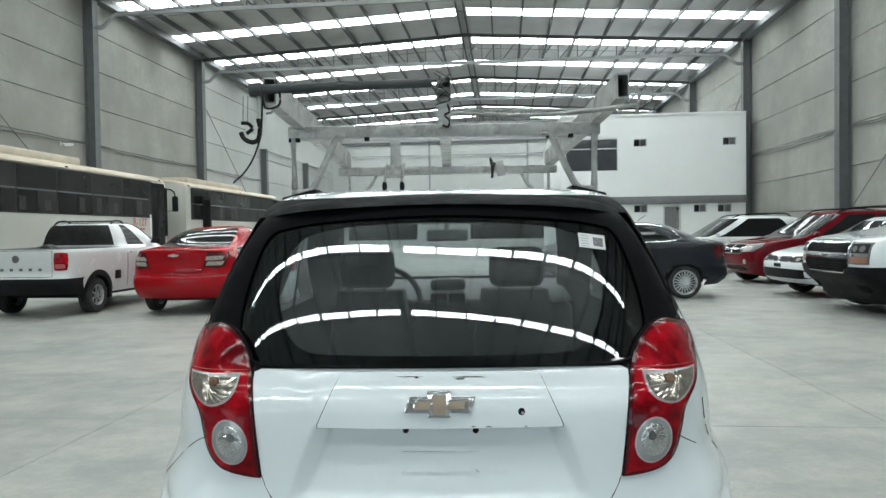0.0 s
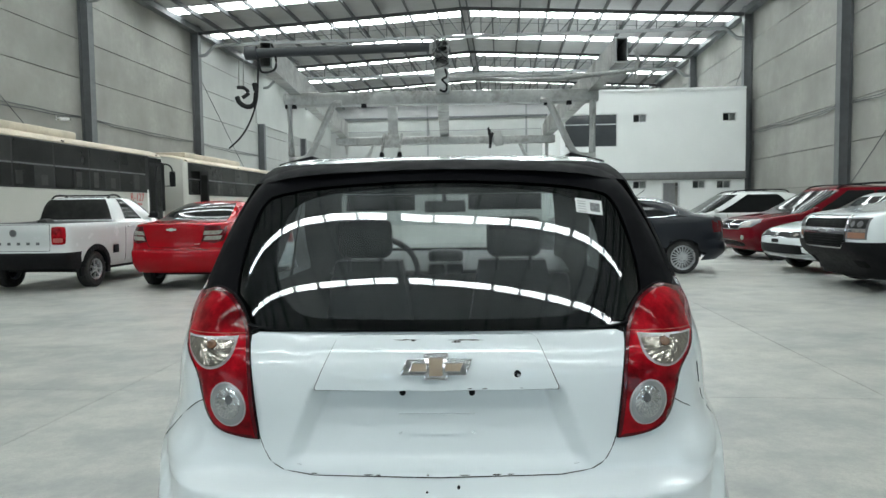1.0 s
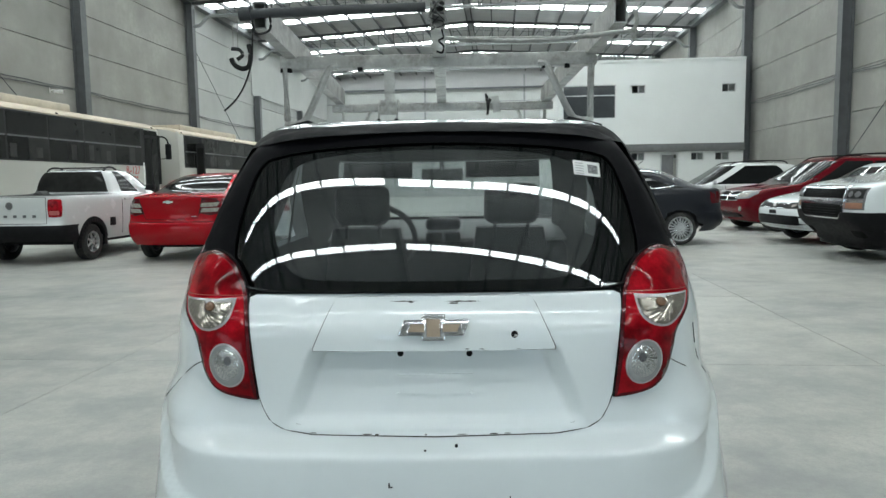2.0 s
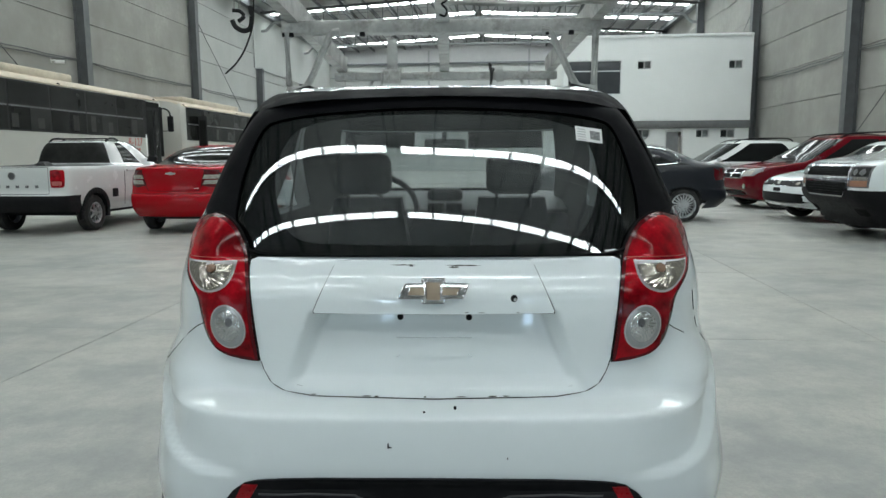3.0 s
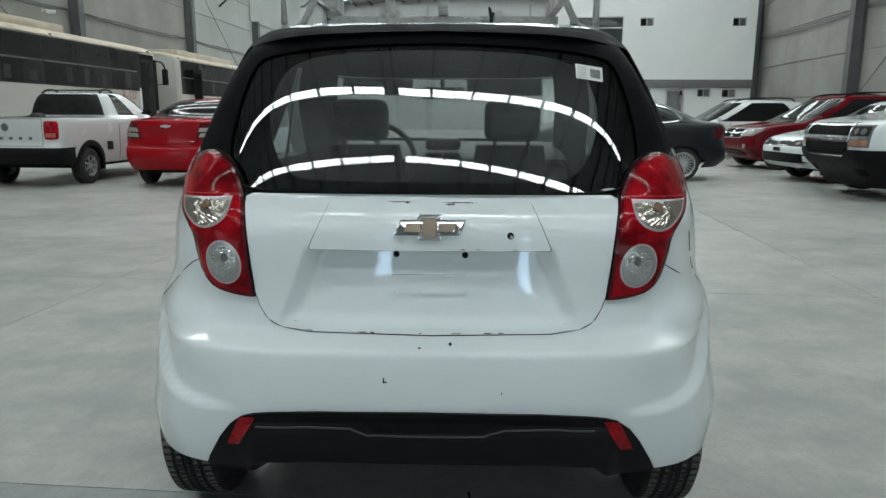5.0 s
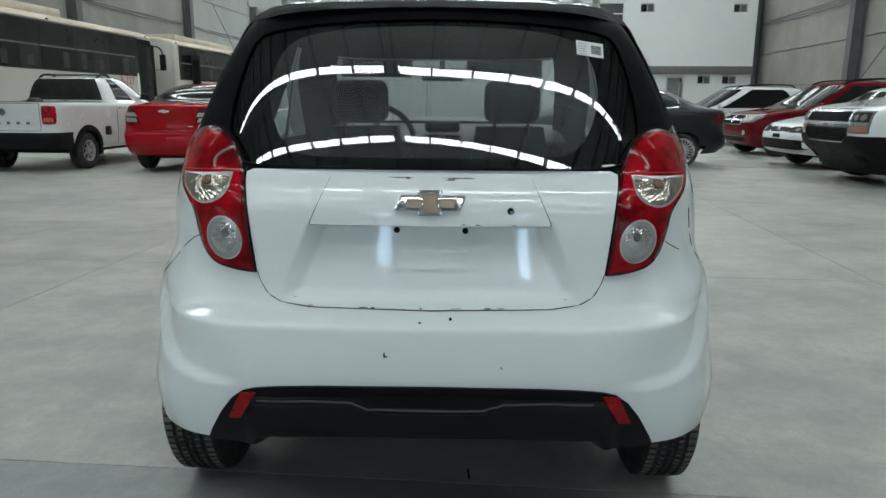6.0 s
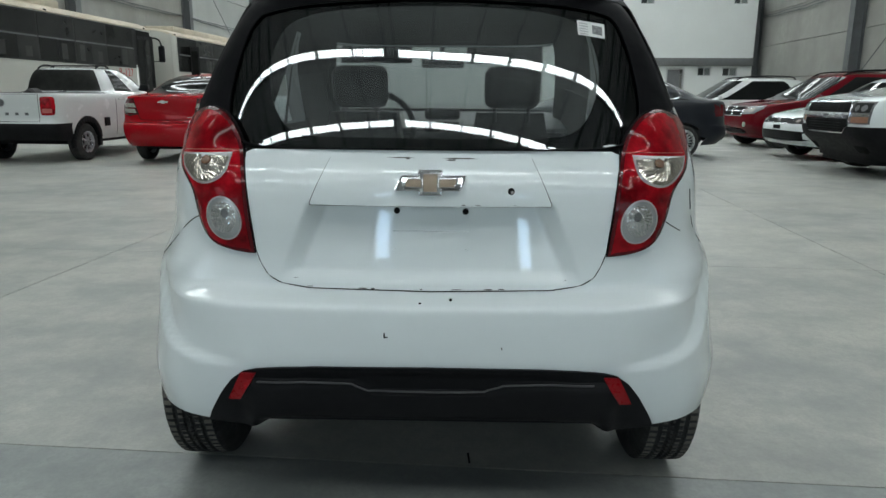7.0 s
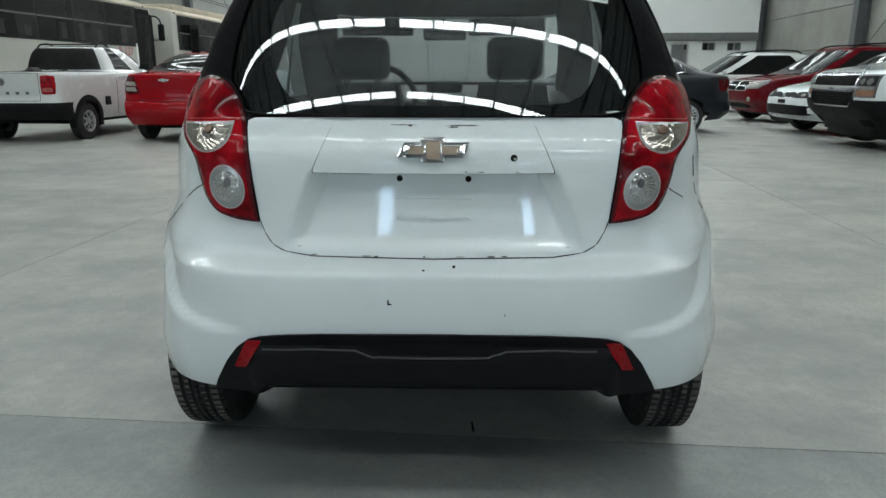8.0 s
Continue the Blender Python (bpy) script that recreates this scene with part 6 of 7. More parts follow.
for s in (-1, 1):
    o = [(0.46, 0.80), (0.65, 0.765), (0.745, 0.80), (0.785, 0.93), (0.755, 1.02), (0.53, 1.025)]
    ed = [(x + (0.010 if x > 0.65 else -0.010), z + (0.010 if z > 0.9 else -0.010)) for x, z in o]
    part("lamp_gap", overlay(rs, ed if s > 0 else flip(ed), 0.004, 0.008, 0.05), M_GAP, redcar, angle=60)
    lamp = part("tail_lamp", overlay(rs, o if s > 0 else flip(o), 0.010, 0.014, 0.05), M_REDRIM, redcar, "red and clear tail lamp", angle=60)
    for z in (0.84, 0.925):
        o2 = [(0.485, z - 0.033), (0.715, z - 0.030), (0.745, z + 0.034), (0.515, z + 0.030)]
        part("clear_band", overlay(rs, o2 if s > 0 else flip(o2), 0.0115, 0.004, 0.05), M_CLEAR, lamp, "clear lens band", angle=60)
part("bumper_seam", overlay(rs, rect(-0.80, 0.80, 0.652, 0.660), 0.003, 0.004, 0.06), M_GAP, redcar)
part("plate_recess", overlay(rs, rect(-0.26, 0.26, 0.72, 0.84, 0.02), 0.003, 0.004, 0.05), M_RED, redcar)
BT = [(-0.09, 0.965), (-0.075, 0.995), (-0.03, 0.995), (-0.03, 1.005), (0.03, 1.005), (0.03, 0.995), (0.09, 0.995), (0.075, 0.965), (0.03, 0.965), (0.03, 0.955), (-0.03, 0.955), (-0.03, 0.965)]
part("badge", overlay(rs, BT, 0.012, 0.012, 0.1), M_CHROME, redcar, "chrome badge")
part("lettering_bar", overlay(rs, rect(0.34, 0.42, 0.737, 0.747), 0.006, 0.004, 0.1), M_CHROME, redcar)

# white pickup, seen from behind
def ph(z):
    """Heights of the small pickup's body above the bumper."""
    return float(np.interp(z, (0.3, 0.635, 1.0, 1.06, 1.49), (0.3, 0.635, 1.095, 1.150, 1.575)))


def up(rows):
    return [(ph(z), a) for z, a in rows]


ps = Shell(up([(0.3, 0.80), (0.45, 0.84), (0.7, 0.855), (0.9, 0.85), (1.0, 0.83), (1.03, 0.80), (1.06, 0.78), (1.1, 0.76), (1.2, 0.73), (1.35, 0.66), (1.43, 0.60), (1.47, 0.50), (1.49, 0.36)]),
           up([(0.3, 0.12), (0.45, 0.03), (0.58, 0.0), (0.64, 0.03), (0.7, 0.06), (0.9, 0.06), (1.0, 0.07), (1.01, 0.11), (1.02, 1.0), (1.03, 1.50), (1.06, 1.66), (1.2, 1.68), (1.35, 1.71), (1.43, 1.75), (1.47, 1.90), (1.49, 2.3)]),
           up([(0.3, 4.40), (0.45, 4.48), (0.65, 4.46), (0.8, 4.30), (0.9, 3.9), (1.0, 3.50), (1.01, 3.47), (1.02, 3.45), (1.03, 3.43), (1.06, 3.38), (1.2, 3.16), (1.35, 2.94), (1.43, 2.80), (1.47, 2.72), (1.49, 2.6)]),
           corner=[(0, 0), (0.5, 0.006), (0.75, 0.02), (0.88, 0.045), (0.95, 0.09), (0.985, 0.15), (1.0, 0.24)], nose=2.2, kc=1.0)
pick = build_car("pickup_truck", "white small pickup with black bumper, roof rails and wheel arches", pose(-7.05, 9.30, 0, 0, 0, -3), ps, 0.33, ph(1.06), ph(1.43), M_PAINT2, (0.93, 3.68), 0.305, 0.365, 0.735, 0.205, 7, glass_mat=M_BUSGLASS, sweep=0.04, rim_r=0.58, mirror_mat=M_BLACK,
                 rear_i=13, low=0.635, doors=(None, (0.10, 0.72)), extra=[0.635, 0.66] + [ph(z) for z in (1.0, 1.005, 1.01, 1.015, 1.02, 1.03, 1.45, 1.46, 1.47, 1.48, 1.49)], bed=(ph(1.009), ph(1.031), 1.6))
door_seams(pick, ps, (1.85, 3.05), 0.40, ph(1.02), (2.05,), M_PAINT2)
part("tailgate_seam", ring_overlay(ps, rect(-0.60, 0.60, 0.66, 1.09), rect(-0.593, 0.593, 0.667, 1.083), 0.002, 2, 120), M_GAP, pick)
for s in (-1, 1):
    o = rect(*sorted((s * 0.628, s * 0.812)), 0.765, 1.050, 0.035)
    lamp = part("tail_lamp", overlay(ps, o, 0.010, 0.014, 0.03), M_REDLENS, pick, "square red tail lamp", angle=60)
    part("lamp_band", overlay(ps, rect(*sorted((s * 0.648, s * 0.785)), 0.800, 0.865, 0.012), 0.0115, 0.004, 0.05), M_PALERED, lamp, "paler lens band")
    for y in (0.93, 3.68):
        bm = bmesh.new()
        for k in range(19):
            a = math.pi * (k / 18 * 1.06 - 0.03)
            yy, zz = y + 0.388 * math.cos(a), 0.305 + 0.388 * math.sin(a)
            xw = ps.width_at(yy, max(zz, 0.36))
            box(bm, -0.03, 0.016, -0.048, 0.048, -0.052, 0.045, 0.008, Matrix.Translation((s * xw, yy, zz)) @ Matrix.Rotation(-0 + a - math.pi / 2, 4, "X") @ Matrix.Diagonal((s, 1, 1, 1)))
        part("wheel_arch_trim", bm, M_BLACK, pick, "black arch trim")
    bm = bmesh.new()
    tube(bm, curve_pts([(s * 0.54, 1.86, 1.535), (s * 0.53, 1.93, 1.580), (s * 0.52, 2.05, 1.600), (s * 0.52, 2.20, 1.596), (s * 0.52, 2.30, 1.560)], 5), 0.018, 8)
    part("roof_rail", bm, M_BLACK, pick)
    bm = bmesh.new()
    box(bm, *sorted((s * 0.842, s * 0.862)), 1.44, 1.62, 0.55, 0.70, 0.01)
    part("fuel_flap", bm, M_BLACK, pick)
bm = bmesh.new()
box(bm, -0.52, 0.52, 1.95, 2.01, 1.578, 1.602, 0.01)
part("roof_bar", bm, M_BLACK, pick)
bm = lathe(bmesh.new(), [(-0.08, 0.17), (-0.09, 0.20), (-0.09, 0.25), (-0.06, 0.28), (0.06, 0.28), (0.09, 0.25), (0.09, 0.20), (0.08, 0.17)], 32)
part("spare_tyre", bm, M_RUBBER, pick, "black spare tyre standing in the load bed", m=pose(0.08, 0.75, 0.90, 0, 0, 60))
bm = bmesh.new()
y = ps.back(0, 0.95)
cyl(bm, (0, y - 0.012, 0.955), (0, y + 0.01, 0.955), 0.062, 24)
em = part("badge", bm, M_CHROME, pick, "round chrome badge")
bm = bmesh.new()
cyl(bm, (0, y - 0.015, 0.955), (0, y - 0.010, 0.955), 0.05, 24)
part("badge_field", bm, M_BOWL, em)
for k in range(6):
    x = -0.40 + 0.16 * k
    part("lettering_bar", overlay(ps, rect(x - 0.028, x + 0.028, 0.762, 0.805), 0.006, 0.005, 0.1), M_BOWL, pick)

# white four-by-four, far along the row
us_ = suv_shell(4.5)
suv = build_car("suv_car", "white four-by-four with dark side windows and roof rails", pose(10.55, 19.4, 0, 0, 0, 87), us_, 0.28, 1.05, 1.58, M_PAINT2, (0.85, 3.55), 0.35, 0.40, 0.80, 0.225, 8, glass_mat=M_DKGLASS, doors=((0.02, 0.47), (0.50, 0.99)), sweep=0.03,
                extra=(1.60, 1.62, 1.64, 1.66, 1.67, 1.68), group="cars parked along the wall")
door_seams(suv, us_, (1.7, 2.6, 3.4), 0.4, 1.02, (1.9, 2.8), M_PAINT2)
for s in (-1, 1):
    part("headlight", nose_overlay(us_, rect(*sorted((s * 0.42, s * 0.80)), 0.72, 0.88), 0.008, 0.012), M_CLEAR, suv)
    bm = bmesh.new()
    tube(bm, curve_pts([(s * 0.62, 0.8, 1.62), (s * 0.62, 0.95, 1.70), (s * 0.62, 1.6, 1.72), (s * 0.62, 2.2, 1.69), (s * 0.64, 2.45, 1.60)], 5), 0.018, 6)
    part("roof_rail", bm, M_BLACK, suv)
part("grille", nose_overlay(us_, rect(-0.40, 0.40, 0.66, 0.86, 0.03), 0.006, 0.01), M_BLACK, suv)

# dark red people carrier
js = suv_shell(4.88, 1.02, 1.01, 0.62)
jour = build_car("people_carrier_car", "dark red people carrier with chrome cross grille", pose(11.41, 15.42, 0, 0, 0, 93), js, 0.215, 1.06, 1.58, M_DKRED, (0.95, 4.06), 0.355, 0.405, 0.80, 0.225, 7, glass_mat=M_CARDARK, sweep=0.03,
                 extra=(1.60, 1.62, 1.64, 1.66, 1.675, 1.69), group="cars parked along the wall")
door_seams(jour, js, (1.8, 2.8, 3.7), 0.4, 1.02, (2.0, 3.0), M_DKRED)
for s in (-1, 1):
    o = [(s * 0.47, 0.76), (s * 0.82, 0.78), (s * 0.895, 0.86), (s * 0.86, 0.93), (s * 0.50, 0.915)]
    lamp = part("headlight", nose_overlay(js, o, 0.010, 0.014), M_BOWL, jour, "clear headlight with two bowls", angle=60)
    for x in (0.57, 0.74):
        part("headlight_bowl", nose_overlay(js, [(s * a, b) for a, b in rect(x - 0.065, x + 0.065, 0.79, 0.895, 0.03)], 0.0125, 0.006), M_CLEAR, lamp, angle=60)
    part("headlight_edge", nose_overlay(js, [(s * 0.45, 0.74), (s * 0.84, 0.76), (s * 0.91, 0.87), (s * 0.87, 0.945), (s * 0.48, 0.93)], 0.005, 0.008), M_BOWL, lamp)
    bm = bmesh.new()
    tube(bm, curve_pts([(s * 0.62, 0.8, 1.63), (s * 0.62, 1.0, 1.72), (s * 0.62, 1.7, 1.74), (s * 0.62, 2.4, 1.71), (s * 0.64, 2.65, 1.62)], 5), 0.018, 6)
    part("roof_rail", bm, M_BLACK, jour)
    bm = bmesh.new()
    yy = js.nose_y(0.62, 0.52)
    cyl(bm, (s * 0.62, yy - 0.02, 0.52), (s * 0.62, yy + 0.012, 0.52), 0.055, 16)
    part("fog_lamp", bm, M_CLEAR, jour)
gr = part("grille", nose_overlay(js, rect(-0.45, 0.45, 0.70, 0.93, 0.03), 0.008, 0.012), M_CHROME, jour, "chrome framed grille")
for x0, x1 in ((-0.42, -0.03), (0.03, 0.42)):
    for z0, z1 in ((0.715, 0.80), (0.835, 0.915)):
        part("grille_field", nose_overlay(js, rect(x0, x1, z0, z1, 0.01), 0.011, 0.006), M_GAP, gr)
part("grille_bar", nose_overlay(js, rect(-0.43, 0.43, 0.803, 0.832), 0.016, 0.012), M_CHROME, gr)
part("grille_post", nose_overlay(js, rect(-0.025, 0.025, 0.715, 0.915), 0.017, 0.012), M_CHROME, gr)
part("lower_intake", nose_overlay(js, rect(-0.42, 0.42, 0.31, 0.40, 0.03), 0.006, 0.01), M_BLACK, jour)

# white saloon, nose out
ws = sedan_shell(4.45, 1.02, 0.0, 0.62)
wcar = build_car("saloon_car", "white saloon with black lower grille parked nose out", pose(10.55, 11.87, 0, 0, 0, 91), ws, 0.25, 0.965, 1.40, M_PAINT, (0.97, 3.58), 0.305, 0.35, 0.755, 0.195, 8, sweep=0.02,
                 extra=(1.02, 1.03, 1.045, 1.06, 1.42, 1.44, 1.45, 1.46, 1.467), rear_belt=1.07, group="cars parked along the wall")
door_seams(wcar, ws, (1.65, 2.5, 3.4), 0.34, 0.95, (1.85, 2.65), M_PAINT2)
gr = part("grille", nose_overlay(ws, rect(-0.42, 0.42, 0.655, 0.755, 0.02), 0.008, 0.012), M_BLACK, wcar)
for z in (0.665, 0.748):
    part("grille_slat", nose_overlay(ws, rect(-0.42, 0.42, z - 0.003, z + 0.003), 0.014, 0.01), M_CHROME, gr)
bm = bmesh.new()
yy = ws.nose_y(0, 0.705)
cyl(bm, (0, yy, 0.705), (0, yy + 0.022, 0.705), 0.055, 20)
part("badge", bm, M_CHROME, gr)
for s in (-1, 1):
    o = [(s * 0.43, 0.650), (s * 0.74, 0.655), (s * 0.84, 0.72), (s * 0.82, 0.785), (s * 0.44, 0.762)]
    lamp = part("headlight", nose_overlay(ws, o, 0.009, 0.012), M_INK, wcar, "dark headlight", angle=60)
    part("headlight_bowl", nose_overlay(ws, rect(*sorted((s * 0.56, s * 0.66)), 0.685, 0.735, 0.02), 0.011, 0.006), M_CLEAR, lamp)
low = part("lower_grille", nose_overlay(ws, rect(-0.76, 0.76, 0.355, 0.525, 0.04), 0.006, 0.010), M_BLACK, wcar, "black lower grille")
part("chin_strip", nose_overlay(ws, rect(-0.74, 0.74, 0.30, 0.335, 0.01), 0.012, 0.02), M_PAINT2, wcar)
part("plate_mount", nose_overlay(ws, rect(-0.13, 0.13, 0.55, 0.62), 0.010, 0.008), M_BLACK, wcar)

# large white pickup, nose out
bs = Shell([(0.28, 0.88), (0.45, 0.95), (0.6, 0.99), (0.9, 1.01), (1.1, 1.0), (1.24, 0.97), (1.30, 0.93), (1.36, 0.88), (1.5, 0.83), (1.7, 0.76), (1.80, 0.68), (1.86, 0.55), (1.88, 0.4)],
           [(0.28, 0.2), (0.45, 0.1), (0.6, 0.0), (1.2, 0.0), (1.27, 0.05), (1.29, 0.5), (1.31, 1.9), (1.36, 2.0), (1.6, 2.05), (1.80, 2.15), (1.86, 2.3), (1.88, 2.6)],
           [(0.28, 5.55), (0.45, 5.70), (0.56, 5.79), (0.7, 5.82), (0.9, 5.80), (1.02, 5.76), (1.09, 5.66), (1.14, 5.42), (1.20, 5.0), (1.26, 4.65), (1.31, 4.35), (1.36, 4.15), (1.5, 3.9), (1.7, 3.55), (1.80, 3.35), (1.86, 3.15), (1.88, 2.9)],
           corner=[(0, 0), (0.5, 0.008), (0.75, 0.03), (0.88, 0.08), (0.95, 0.15), (0.985, 0.24), (1.0, 0.4)], nose=0.75)
big = build_car("large_pickup_truck", "large white pickup with chrome-barred grille and black bumper", pose(11.45, 8.95, 0.02, 0, 0, 88), bs, 0.23, 1.36, 1.78, M_PAINT, (1.15, 4.80), 0.40, 0.47, 0.86, 0.27, 6, sweep=0.0,
                extra=(0.70, 1.06, 1.09, 1.12, 1.14, 1.17, 1.20, 1.24, 1.25, 1.27, 1.28, 1.29, 1.30, 1.31, 1.82, 1.84, 1.86, 1.87, 1.88), low=0.70, bed=(1.28, 1.315, 1.95), rear_i=12, doors=((0.06, 0.42), (0.48, 0.92)), group="cars parked along the wall")
door_seams(big, bs, (2.1, 3.0, 4.1), 0.55, 1.30, (2.3, 3.2), M_PAINT2)
gr = part("grille", nose_overlay(bs, mirrored([(0, 1.065), (0.64, 1.065), (0.64, 0.735), (0.60, 0.70), (0.50, 0.595), (0, 0.59)]), 0.030, 0.04), M_CHROME, big, "chrome framed grille")
for z0_, z1_ in ((0.615, 0.805), (0.895, 1.035)):
    c_ = 0.10 if z0_ < 0.7 else 0.0
    g2 = part("grille_mesh", nose_overlay(bs, mirrored([(0, z1_), (0.60, z1_), (0.60, z0_ + c_), (0.60 - c_, z0_), (0, z0_)]), 0.034, 0.006), M_GAP, gr, "black mesh")
    for k in range(5):
        z = z0_ + (z1_ - z0_) * (k + 0.5) / 5
        part("mesh_bar", nose_overlay(bs, rect(-0.48, 0.48, z - 0.004, z + 0.004), 0.037, 0.004), M_BLACK, g2)
    for x in (-0.29, 0.0, 0.29):
        part("mesh_bar", nose_overlay(bs, rect(x - 0.006, x + 0.006, z0_ + 0.01, z1_ - 0.01), 0.036, 0.004), M_BLACK, g2)
part("badge", nose_overlay(bs, rect(-0.08, 0.08, 0.832, 0.866, 0.01), 0.038, 0.006), M_BOWL, gr, "dull badge on the chrome bar")
for s in (-1, 1):
    hl = part("headlight", nose_overlay(bs, rect(*sorted((s * 0.645, s * 0.955)), 0.740, 1.05, 0.03), 0.010, 0.02), M_BOWL, big, "headlight with amber band", angle=60)
    part("upper_lens", nose_overlay(bs, rect(*sorted((s * 0.66, s * 0.94)), 0.898, 1.03, 0.02), 0.013, 0.006), M_INK, hl, "dark upper lens")
    for x in (0.73, 0.86):
        part("headlight_bowl", nose_overlay(bs, rect(*sorted((s * (x - 0.045), s * (x + 0.045))), 0.915, 1.00, 0.03), 0.0145, 0.004), M_BOWL, hl)
    part("amber_lens", nose_overlay(bs, rect(*sorted((s * 0.66, s * 0.94)), 0.757, 0.838, 0.012), 0.013, 0.006), M_AMBER, hl)
    part("lower_lens", nose_overlay(bs, rect(*sorted((s * 0.66, s * 0.94)), 0.848, 0.888, 0.012), 0.013, 0.006), M_CHROME, hl)
    part("fog_lamp_opening", nose_overlay(bs, [(s * a, b) for a, b in rect(0.58, 0.80, 0.33, 0.45, 0.03)], 0.012, 0.01), M_GAP, big)
part("bumper_lip", nose_overlay(bs, mirrored([(0, 0.585), (0.50, 0.585), (0.61, 0.695), (0.97, 0.695), (0.97, 0.43), (0, 0.43)]), 0.024, 0.03), M_BLACK, big)
part("air_dam", nose_overlay(bs, rect(-0.86, 0.86, 0.165, 0.34), -0.05, 0.03), M_BLACK, big)
part("hood_trim", nose_overlay(bs, rect(-0.66, 0.66, 1.07, 1.085), 0.012, 0.01), M_CHROME, big)

# ---- buses along the west wall ----
def bus(m, L, label):
    b = thing("bus", label, "bus", m, "buses along the wall")
    prof = [(1.18, 0.40), (1.20, 0.7), (1.20, 2.05), (1.19, 2.9), (1.17, 3.24), (1.06, 3.36), (0.85, 3.44), (0.5, 3.50), (0.0, 3.53)]
    prof = prof + [(-x, z) for x, z in prof[-2::-1]]
    bm = bmesh.new()
    rings = []
    for y, k, dz in ((0.0, 0.93, 0.08), (0.06, 0.985, 0.02), (0.18, 1.0, 0.0), (L - 0.35, 1.0, 0.0), (L - 0.12, 0.98, 0.03), (L, 0.92, 0.12)):
        rings.append([bm.verts.new((x * k, y, z - (dz if z > 2 else 0))) for x, z in prof])
    n = len(prof)
    for a, c in zip(rings, rings[1:]):
        for j in range(n - 1):
            bm.faces.new((a[j], a[j + 1], c[j + 1], c[j]))
        bm.faces.new((a[n - 1], a[0], c[0], c[n - 1]))
    bm.faces.new(rings[0])
    bm.faces.new(rings[-1])
    for f in bm.faces:
        if f.calc_center_median().z > 3.27 and len(f.verts) == 4:
            f.material_index = 1
    part("body", bm, (M_BUS, M_BUSROOF), b, angle=40)
    bm = bmesh.new()
    box(bm, -0.85, 0.85, 0.8, L - 4.6, 3.40, 3.66, 0.06)
    part("roof_unit", bm, M_BUSROOF, b, "dirty cream roof unit")
    bm = bmesh.new()
    box(bm, 1.10, 1.203, L - 0.285, L - 0.06, 1.30, 3.05, 0.02)
    part("corner_pillar", bm, M_GAP, b, "black corner pillar")
    ys = [0.35 + (L - 1.75) * k / 6 for k in range(7)]
    rb = random.Random(int(L * 10))
    for s in (-1, 1):
        bm = bmesh.new()
        box(bm, *sorted((s * 1.199, s * 1.208)), 0.28, L - (1.19 if s > 0 else 0.6), 1.94, 3.20)
        band = part("window_band", bm, M_INK, b, "black window band", smooth=False)
        for a, c in zip(ys, ys[1:]):
            mid = (a + c) / 2
            for y0, y1, z0, z1 in ((a + 0.04, c - 0.04, 2.60, 3.16), (a + 0.04, mid - 0.02, 1.98, 2.54), (mid + 0.02, c - 0.04, 1.98, 2.54)):
                bm = bmesh.new()
                box(bm, *sorted((s * 1.203, s * 1.213)), y0, y1, z0, z1)
                pane = part("pane", bm, M_BUSGLASS, band, smooth=False)
                # a lighter grey rectangle on some of the lower panes
                if z0 < 2 and rb.random() < 0.3:
                    bm = bmesh.new()
                    w = (y1 - y0) * rb.uniform(0.3, 0.6)
                    y2 = y0 + rb.random() * (y1 - y0 - w)
                    box(bm, *sorted((s * 1.2125, s * 1.2145)), y2, y2 + w, z0 + 0.05, z1 - rb.uniform(0.0, 0.25))
                    part("curtain", bm, M_PANE_PATCH, pane, "lighter grey rectangle on the glass", smooth=False)
            bm = bmesh.new()
            box(bm, *sorted((s * 1.203, s * 1.219)), a + 0.03, c - 0.03, 2.550, 2.590)
            part("rail", bm, M_BOWL, band, smooth=False)
            bm = bmesh.new()
            box(bm, *sorted((s * 1.203, s * 1.216)), mid - 0.016, mid + 0.016, 1.97, 2.55)
            part("sash_bar", bm, M_BLACK, band, smooth=False)
        for y in (2.6, L - 2.7):
            wheel(b, s * 1.02, y, 0.46, 0.28, 6)
    for s in (-1, 1):
        bm = bmesh.new()
        box(bm, *sorted((s * 1.165, s * 1.20)), 0.2, L - 0.3, 3.225, 3.255, 0.008)
        part("gutter", bm, M_BUSROOF, b)
        for z in (1.30, 0.78):
            bm = bmesh.new()
            box(bm, *sorted((s * 1.198, s * 1.209)), 0.25, L - 1.3, z - 0.012, z + 0.012)
            part("rub_strip", bm, M_BUS, b, smooth=False)
    bm = bmesh.new()
    box(bm, 1.198, 1.214, L - 1.32, L - 1.24, 1.30, 2.05, 0.006)
    part("door_post", bm, M_PAPER, b, "white door post")
    bm = bmesh.new()
    box(bm, 1.199, 1.212, L - 1.185, L - 0.29, 0.48, 3.17)
    dr = part("door", bm, M_GAP, b, "dark folding door", smooth=False)
    for k in range(2):
        bm = bmesh.new()
        y = L - 1.17 + 0.44 * k
        box(bm, 1.206, 1.22, y, y + 0.41, 0.58, 3.00)
        leaf = part("leaf", bm, M_BLACK, dr, smooth=False)
        bm = bmesh.new()
        box(bm, 1.215, 1.224, y + 0.05, y + 0.36, 0.75, 2.90)
        part("pane", bm, M_BUSGLASS, leaf, smooth=False)
    bm = bmesh.new()
    box(bm, -1.0, 1.0, L + 0.002 - 0.03, L + 0.012, 1.3, 2.85)
    part("windscreen", bm, M_DKGLASS, b, smooth=False)
    bm = bmesh.new()
    tube(bm, curve_pts([(1.05, L - 0.05, 2.95), (1.16, L + 0.14, 3.02), (1.30, L + 0.24, 2.92), (1.36, L + 0.26, 2.66)], 5), 0.028, 8)
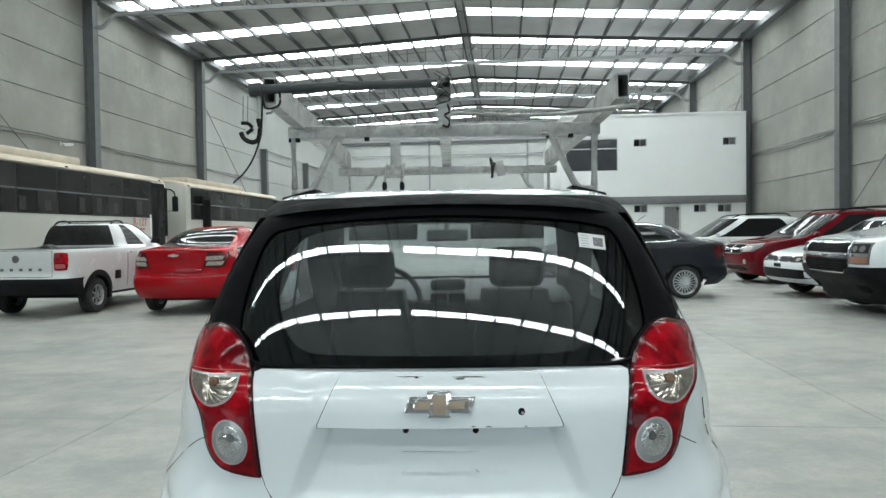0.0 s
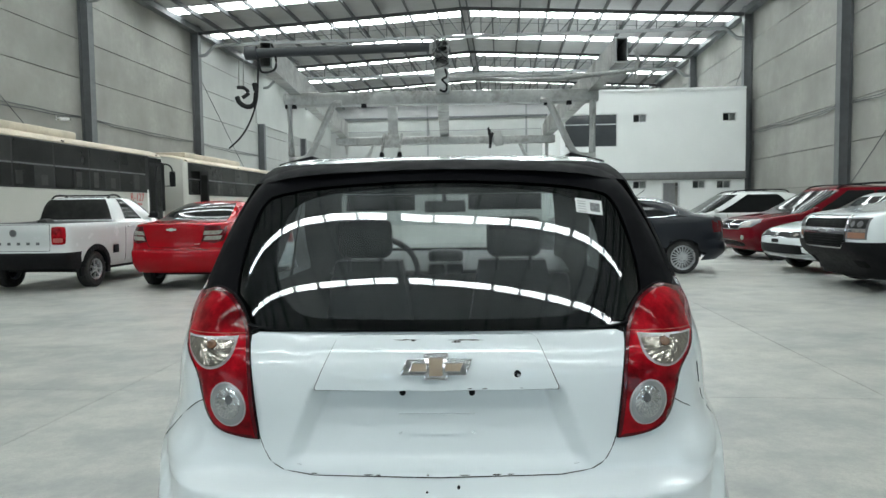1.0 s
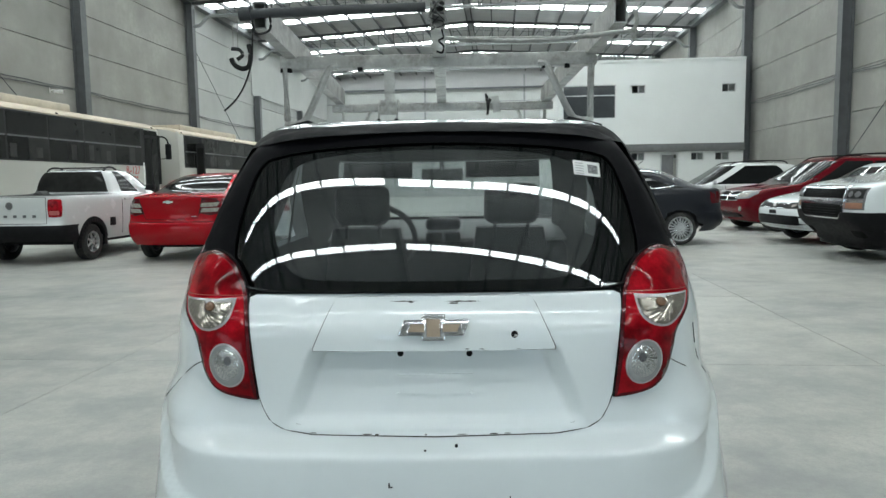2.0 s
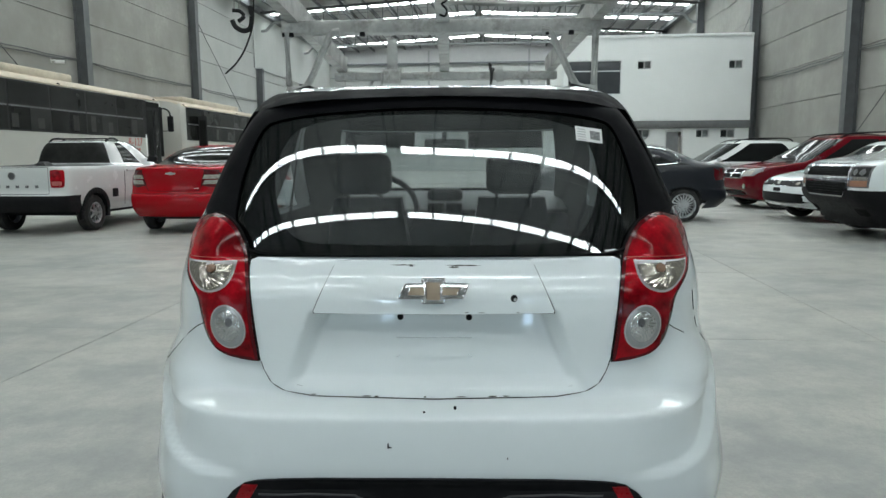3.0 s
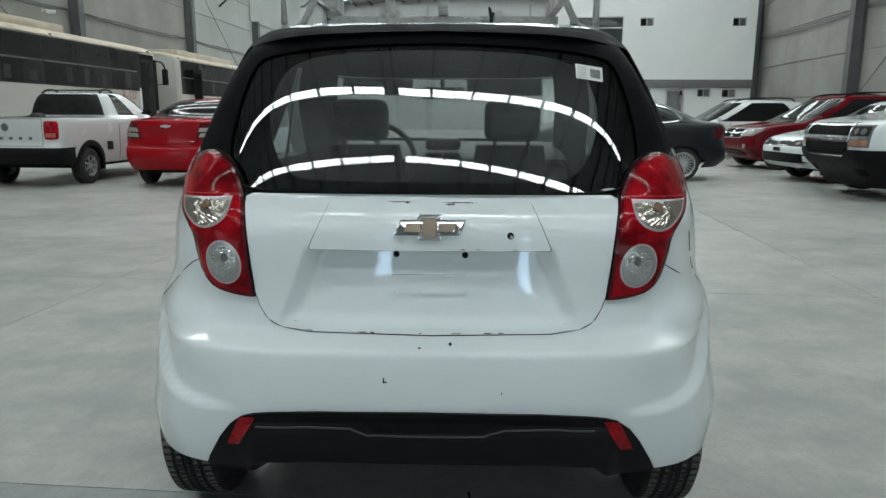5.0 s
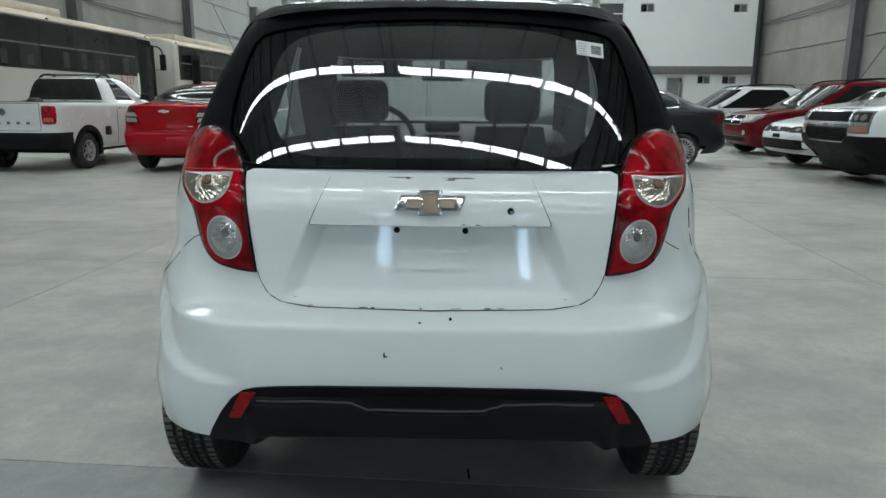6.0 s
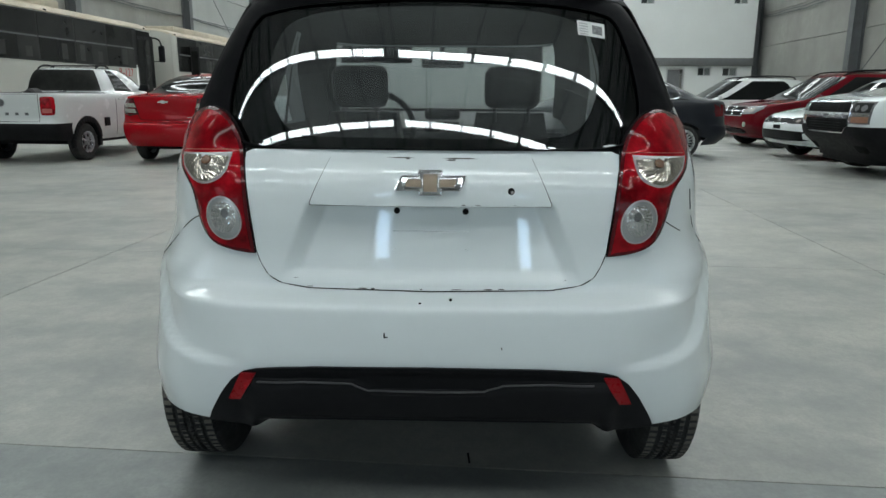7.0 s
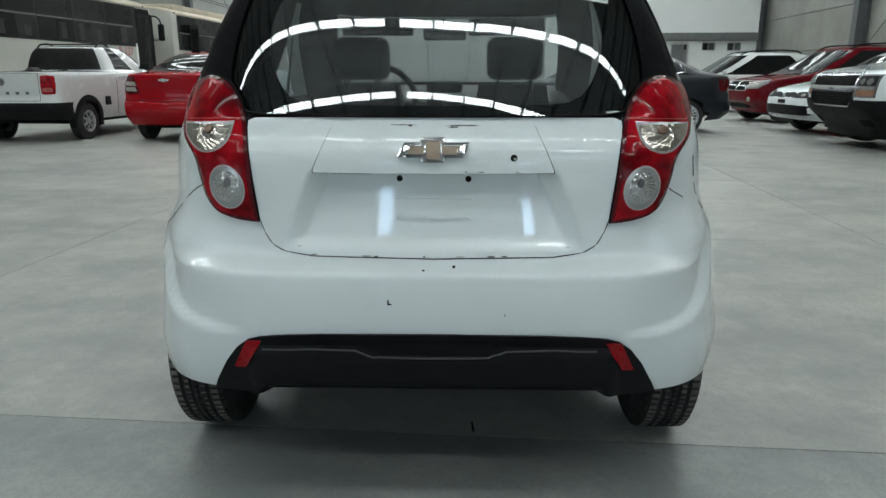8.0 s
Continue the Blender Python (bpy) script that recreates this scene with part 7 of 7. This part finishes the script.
    mr = part("mirror_arm", bm, M_BLACK, b)
    part("mirror_stay", cyl(bmesh.new(), (1.05, L - 0.02, 2.21), (1.34, L + 0.24, 2.23), 0.014, 8), M_BLACK, b)
    bm = bmesh.new()
    soft_box(bm, 1.24, 1.45, L + 0.19, L + 0.30, 2.20, 2.76, 0.04)
    part("mirror", bm, M_BLACK, mr)
    for s in (-1, 1):
        for y in (0.25, L * 0.5, L - 0.5):
            bm = bmesh.new()
            box(bm, *sorted((s * 1.10, s * 1.16)), y - 0.04, y + 0.04, 3.25, 3.31, 0.01)
            part("marker_lamp", bm, M_BLACK, b)
    for y in (2.6, L - 2.7):
        for s in (-1, 1):
            bm = bmesh.new()
            cyl(bm, (s * 1.15, y, 0.47), (s * 1.206, y, 0.47), 0.56, 28)
            part("wheel_opening", bm, M_INK, b)
    return b


def lettering(text, size, m, material, parent, name):
    cu = bpy.data.curves.new(name, "FONT")
    cu.body, cu.size, cu.extrude = text, size, 0.002
    cu.align_x = "CENTER"
    ob = new(name, cu)
    ob.data.materials.append(material)
    ob.parent = parent
    ob.matrix_basis = m
    return ob


bus_a = bus(HALL @ pose(-13.22, 11.2, 0), 11.4, "cream-white city bus with dark windows and red fleet lettering")
lettering("R-127", 0.36, pose(1.208, 9.42, 1.665, 90, 0, 90), M_REDINK, bus_a, "fleet_lettering")
bm = bmesh.new()
for k in range(4):
    box(bm, 1.2005, 1.2065, 9.12 + 0.16 * k, 9.23 + 0.16 * k, 1.52, 1.58)
part("small_lettering_bar", bm, M_REDINK, bus_a, smooth=False)
bus_b = bus(HALL @ pose(-13.30, 24.3, 0), 11.2, "cream-white city bus with dark windows beside the panel wall")

bm = bmesh.new()
box(bm, 1.21, 1.58, 1.30, 1.335, 0.55, 2.92, 0.01)
leaf = part("open_door", bm, M_INK, bus_b, "dark folding door left open")
bm = bmesh.new()
box(bm, 1.27, 1.52, 1.296, 1.339, 0.75, 2.75)
part("pane", bm, M_BUSGLASS, leaf, smooth=False)
bm = bmesh.new()
box(bm, -0.003, 0.003, -0.03, 0.03, 0.0005, 0.0025, m=pose(0.122, 0.545, 0, 0, 0, 4))
solid("floor_mark", bm, M_GAP, "short black mark on the concrete floor", "mark", smooth=False)
# ---- pieces of the setting: wall panels and floor slabs ----
for name, side, z_first, step in (("wall_west", -1, 0.52, 1.41), ("wall_east", 1, 0.55, 1.39)):
    wall = bpy.data.objects[name]
    u = U0 if side < 0 else U1
    rows = [(0.0, z_first)] + [(z_first + step * k, z_first + step * (k + 1)) for k in range(6)]
    rows.append((rows[-1][1], EAVE + 0.2))
    made = {}
    spans = list(zip([V0] + BAYS[1:-1], BAYS[1:-1] + [V1]))
    for a, b in spans:
        for lo, hi in rows:
            pale = side < 0 and a > 31
            key = (round(b - a, 2), round(hi - lo, 2), pale)
            if key not in made:
                bm = bmesh.new()
                box(bm, *sorted((side * 0.098, 0.0)), -(b - a) / 2 + 0.012, (b - a) / 2 - 0.012, -(hi - lo) / 2 + 0.014, (hi - lo) / 2 - 0.014)
                made[key] = finish("concrete_panel", bm, M_WALL_PALE if pale else M_WALL, smooth=False)
            o = new("concrete_panel", made[key])
            o.parent = wall
            o.location = (u, (a + b) / 2, (lo + hi) / 2)
made = {}
us = [U0 - 0.05, -12.99, -7.78, -2.57, 2.65, 7.86, U1 + 0.05]
vs = [V0] + [0.5 + 2.7 * k for k in range(-5, 21)] + [V1]
for a, b in zip(us, us[1:]):
    for c, d in zip(vs, vs[1:]):
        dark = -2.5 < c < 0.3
        key = (round(b - a, 2), round(d - c, 2), dark)
        if key not in made:
            bm = bmesh.new()
            g = 0.0025
            x, y = (b - a) / 2 - g, (d - c) / 2 - g
            box(bm, -x, x, -y, y, -0.0119, 0.0)
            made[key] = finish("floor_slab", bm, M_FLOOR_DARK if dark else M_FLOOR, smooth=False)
        o = new("floor_slab", made[key])
        o.parent = floor
        o.location = ((a + b) / 2, (c + d) / 2, 0)
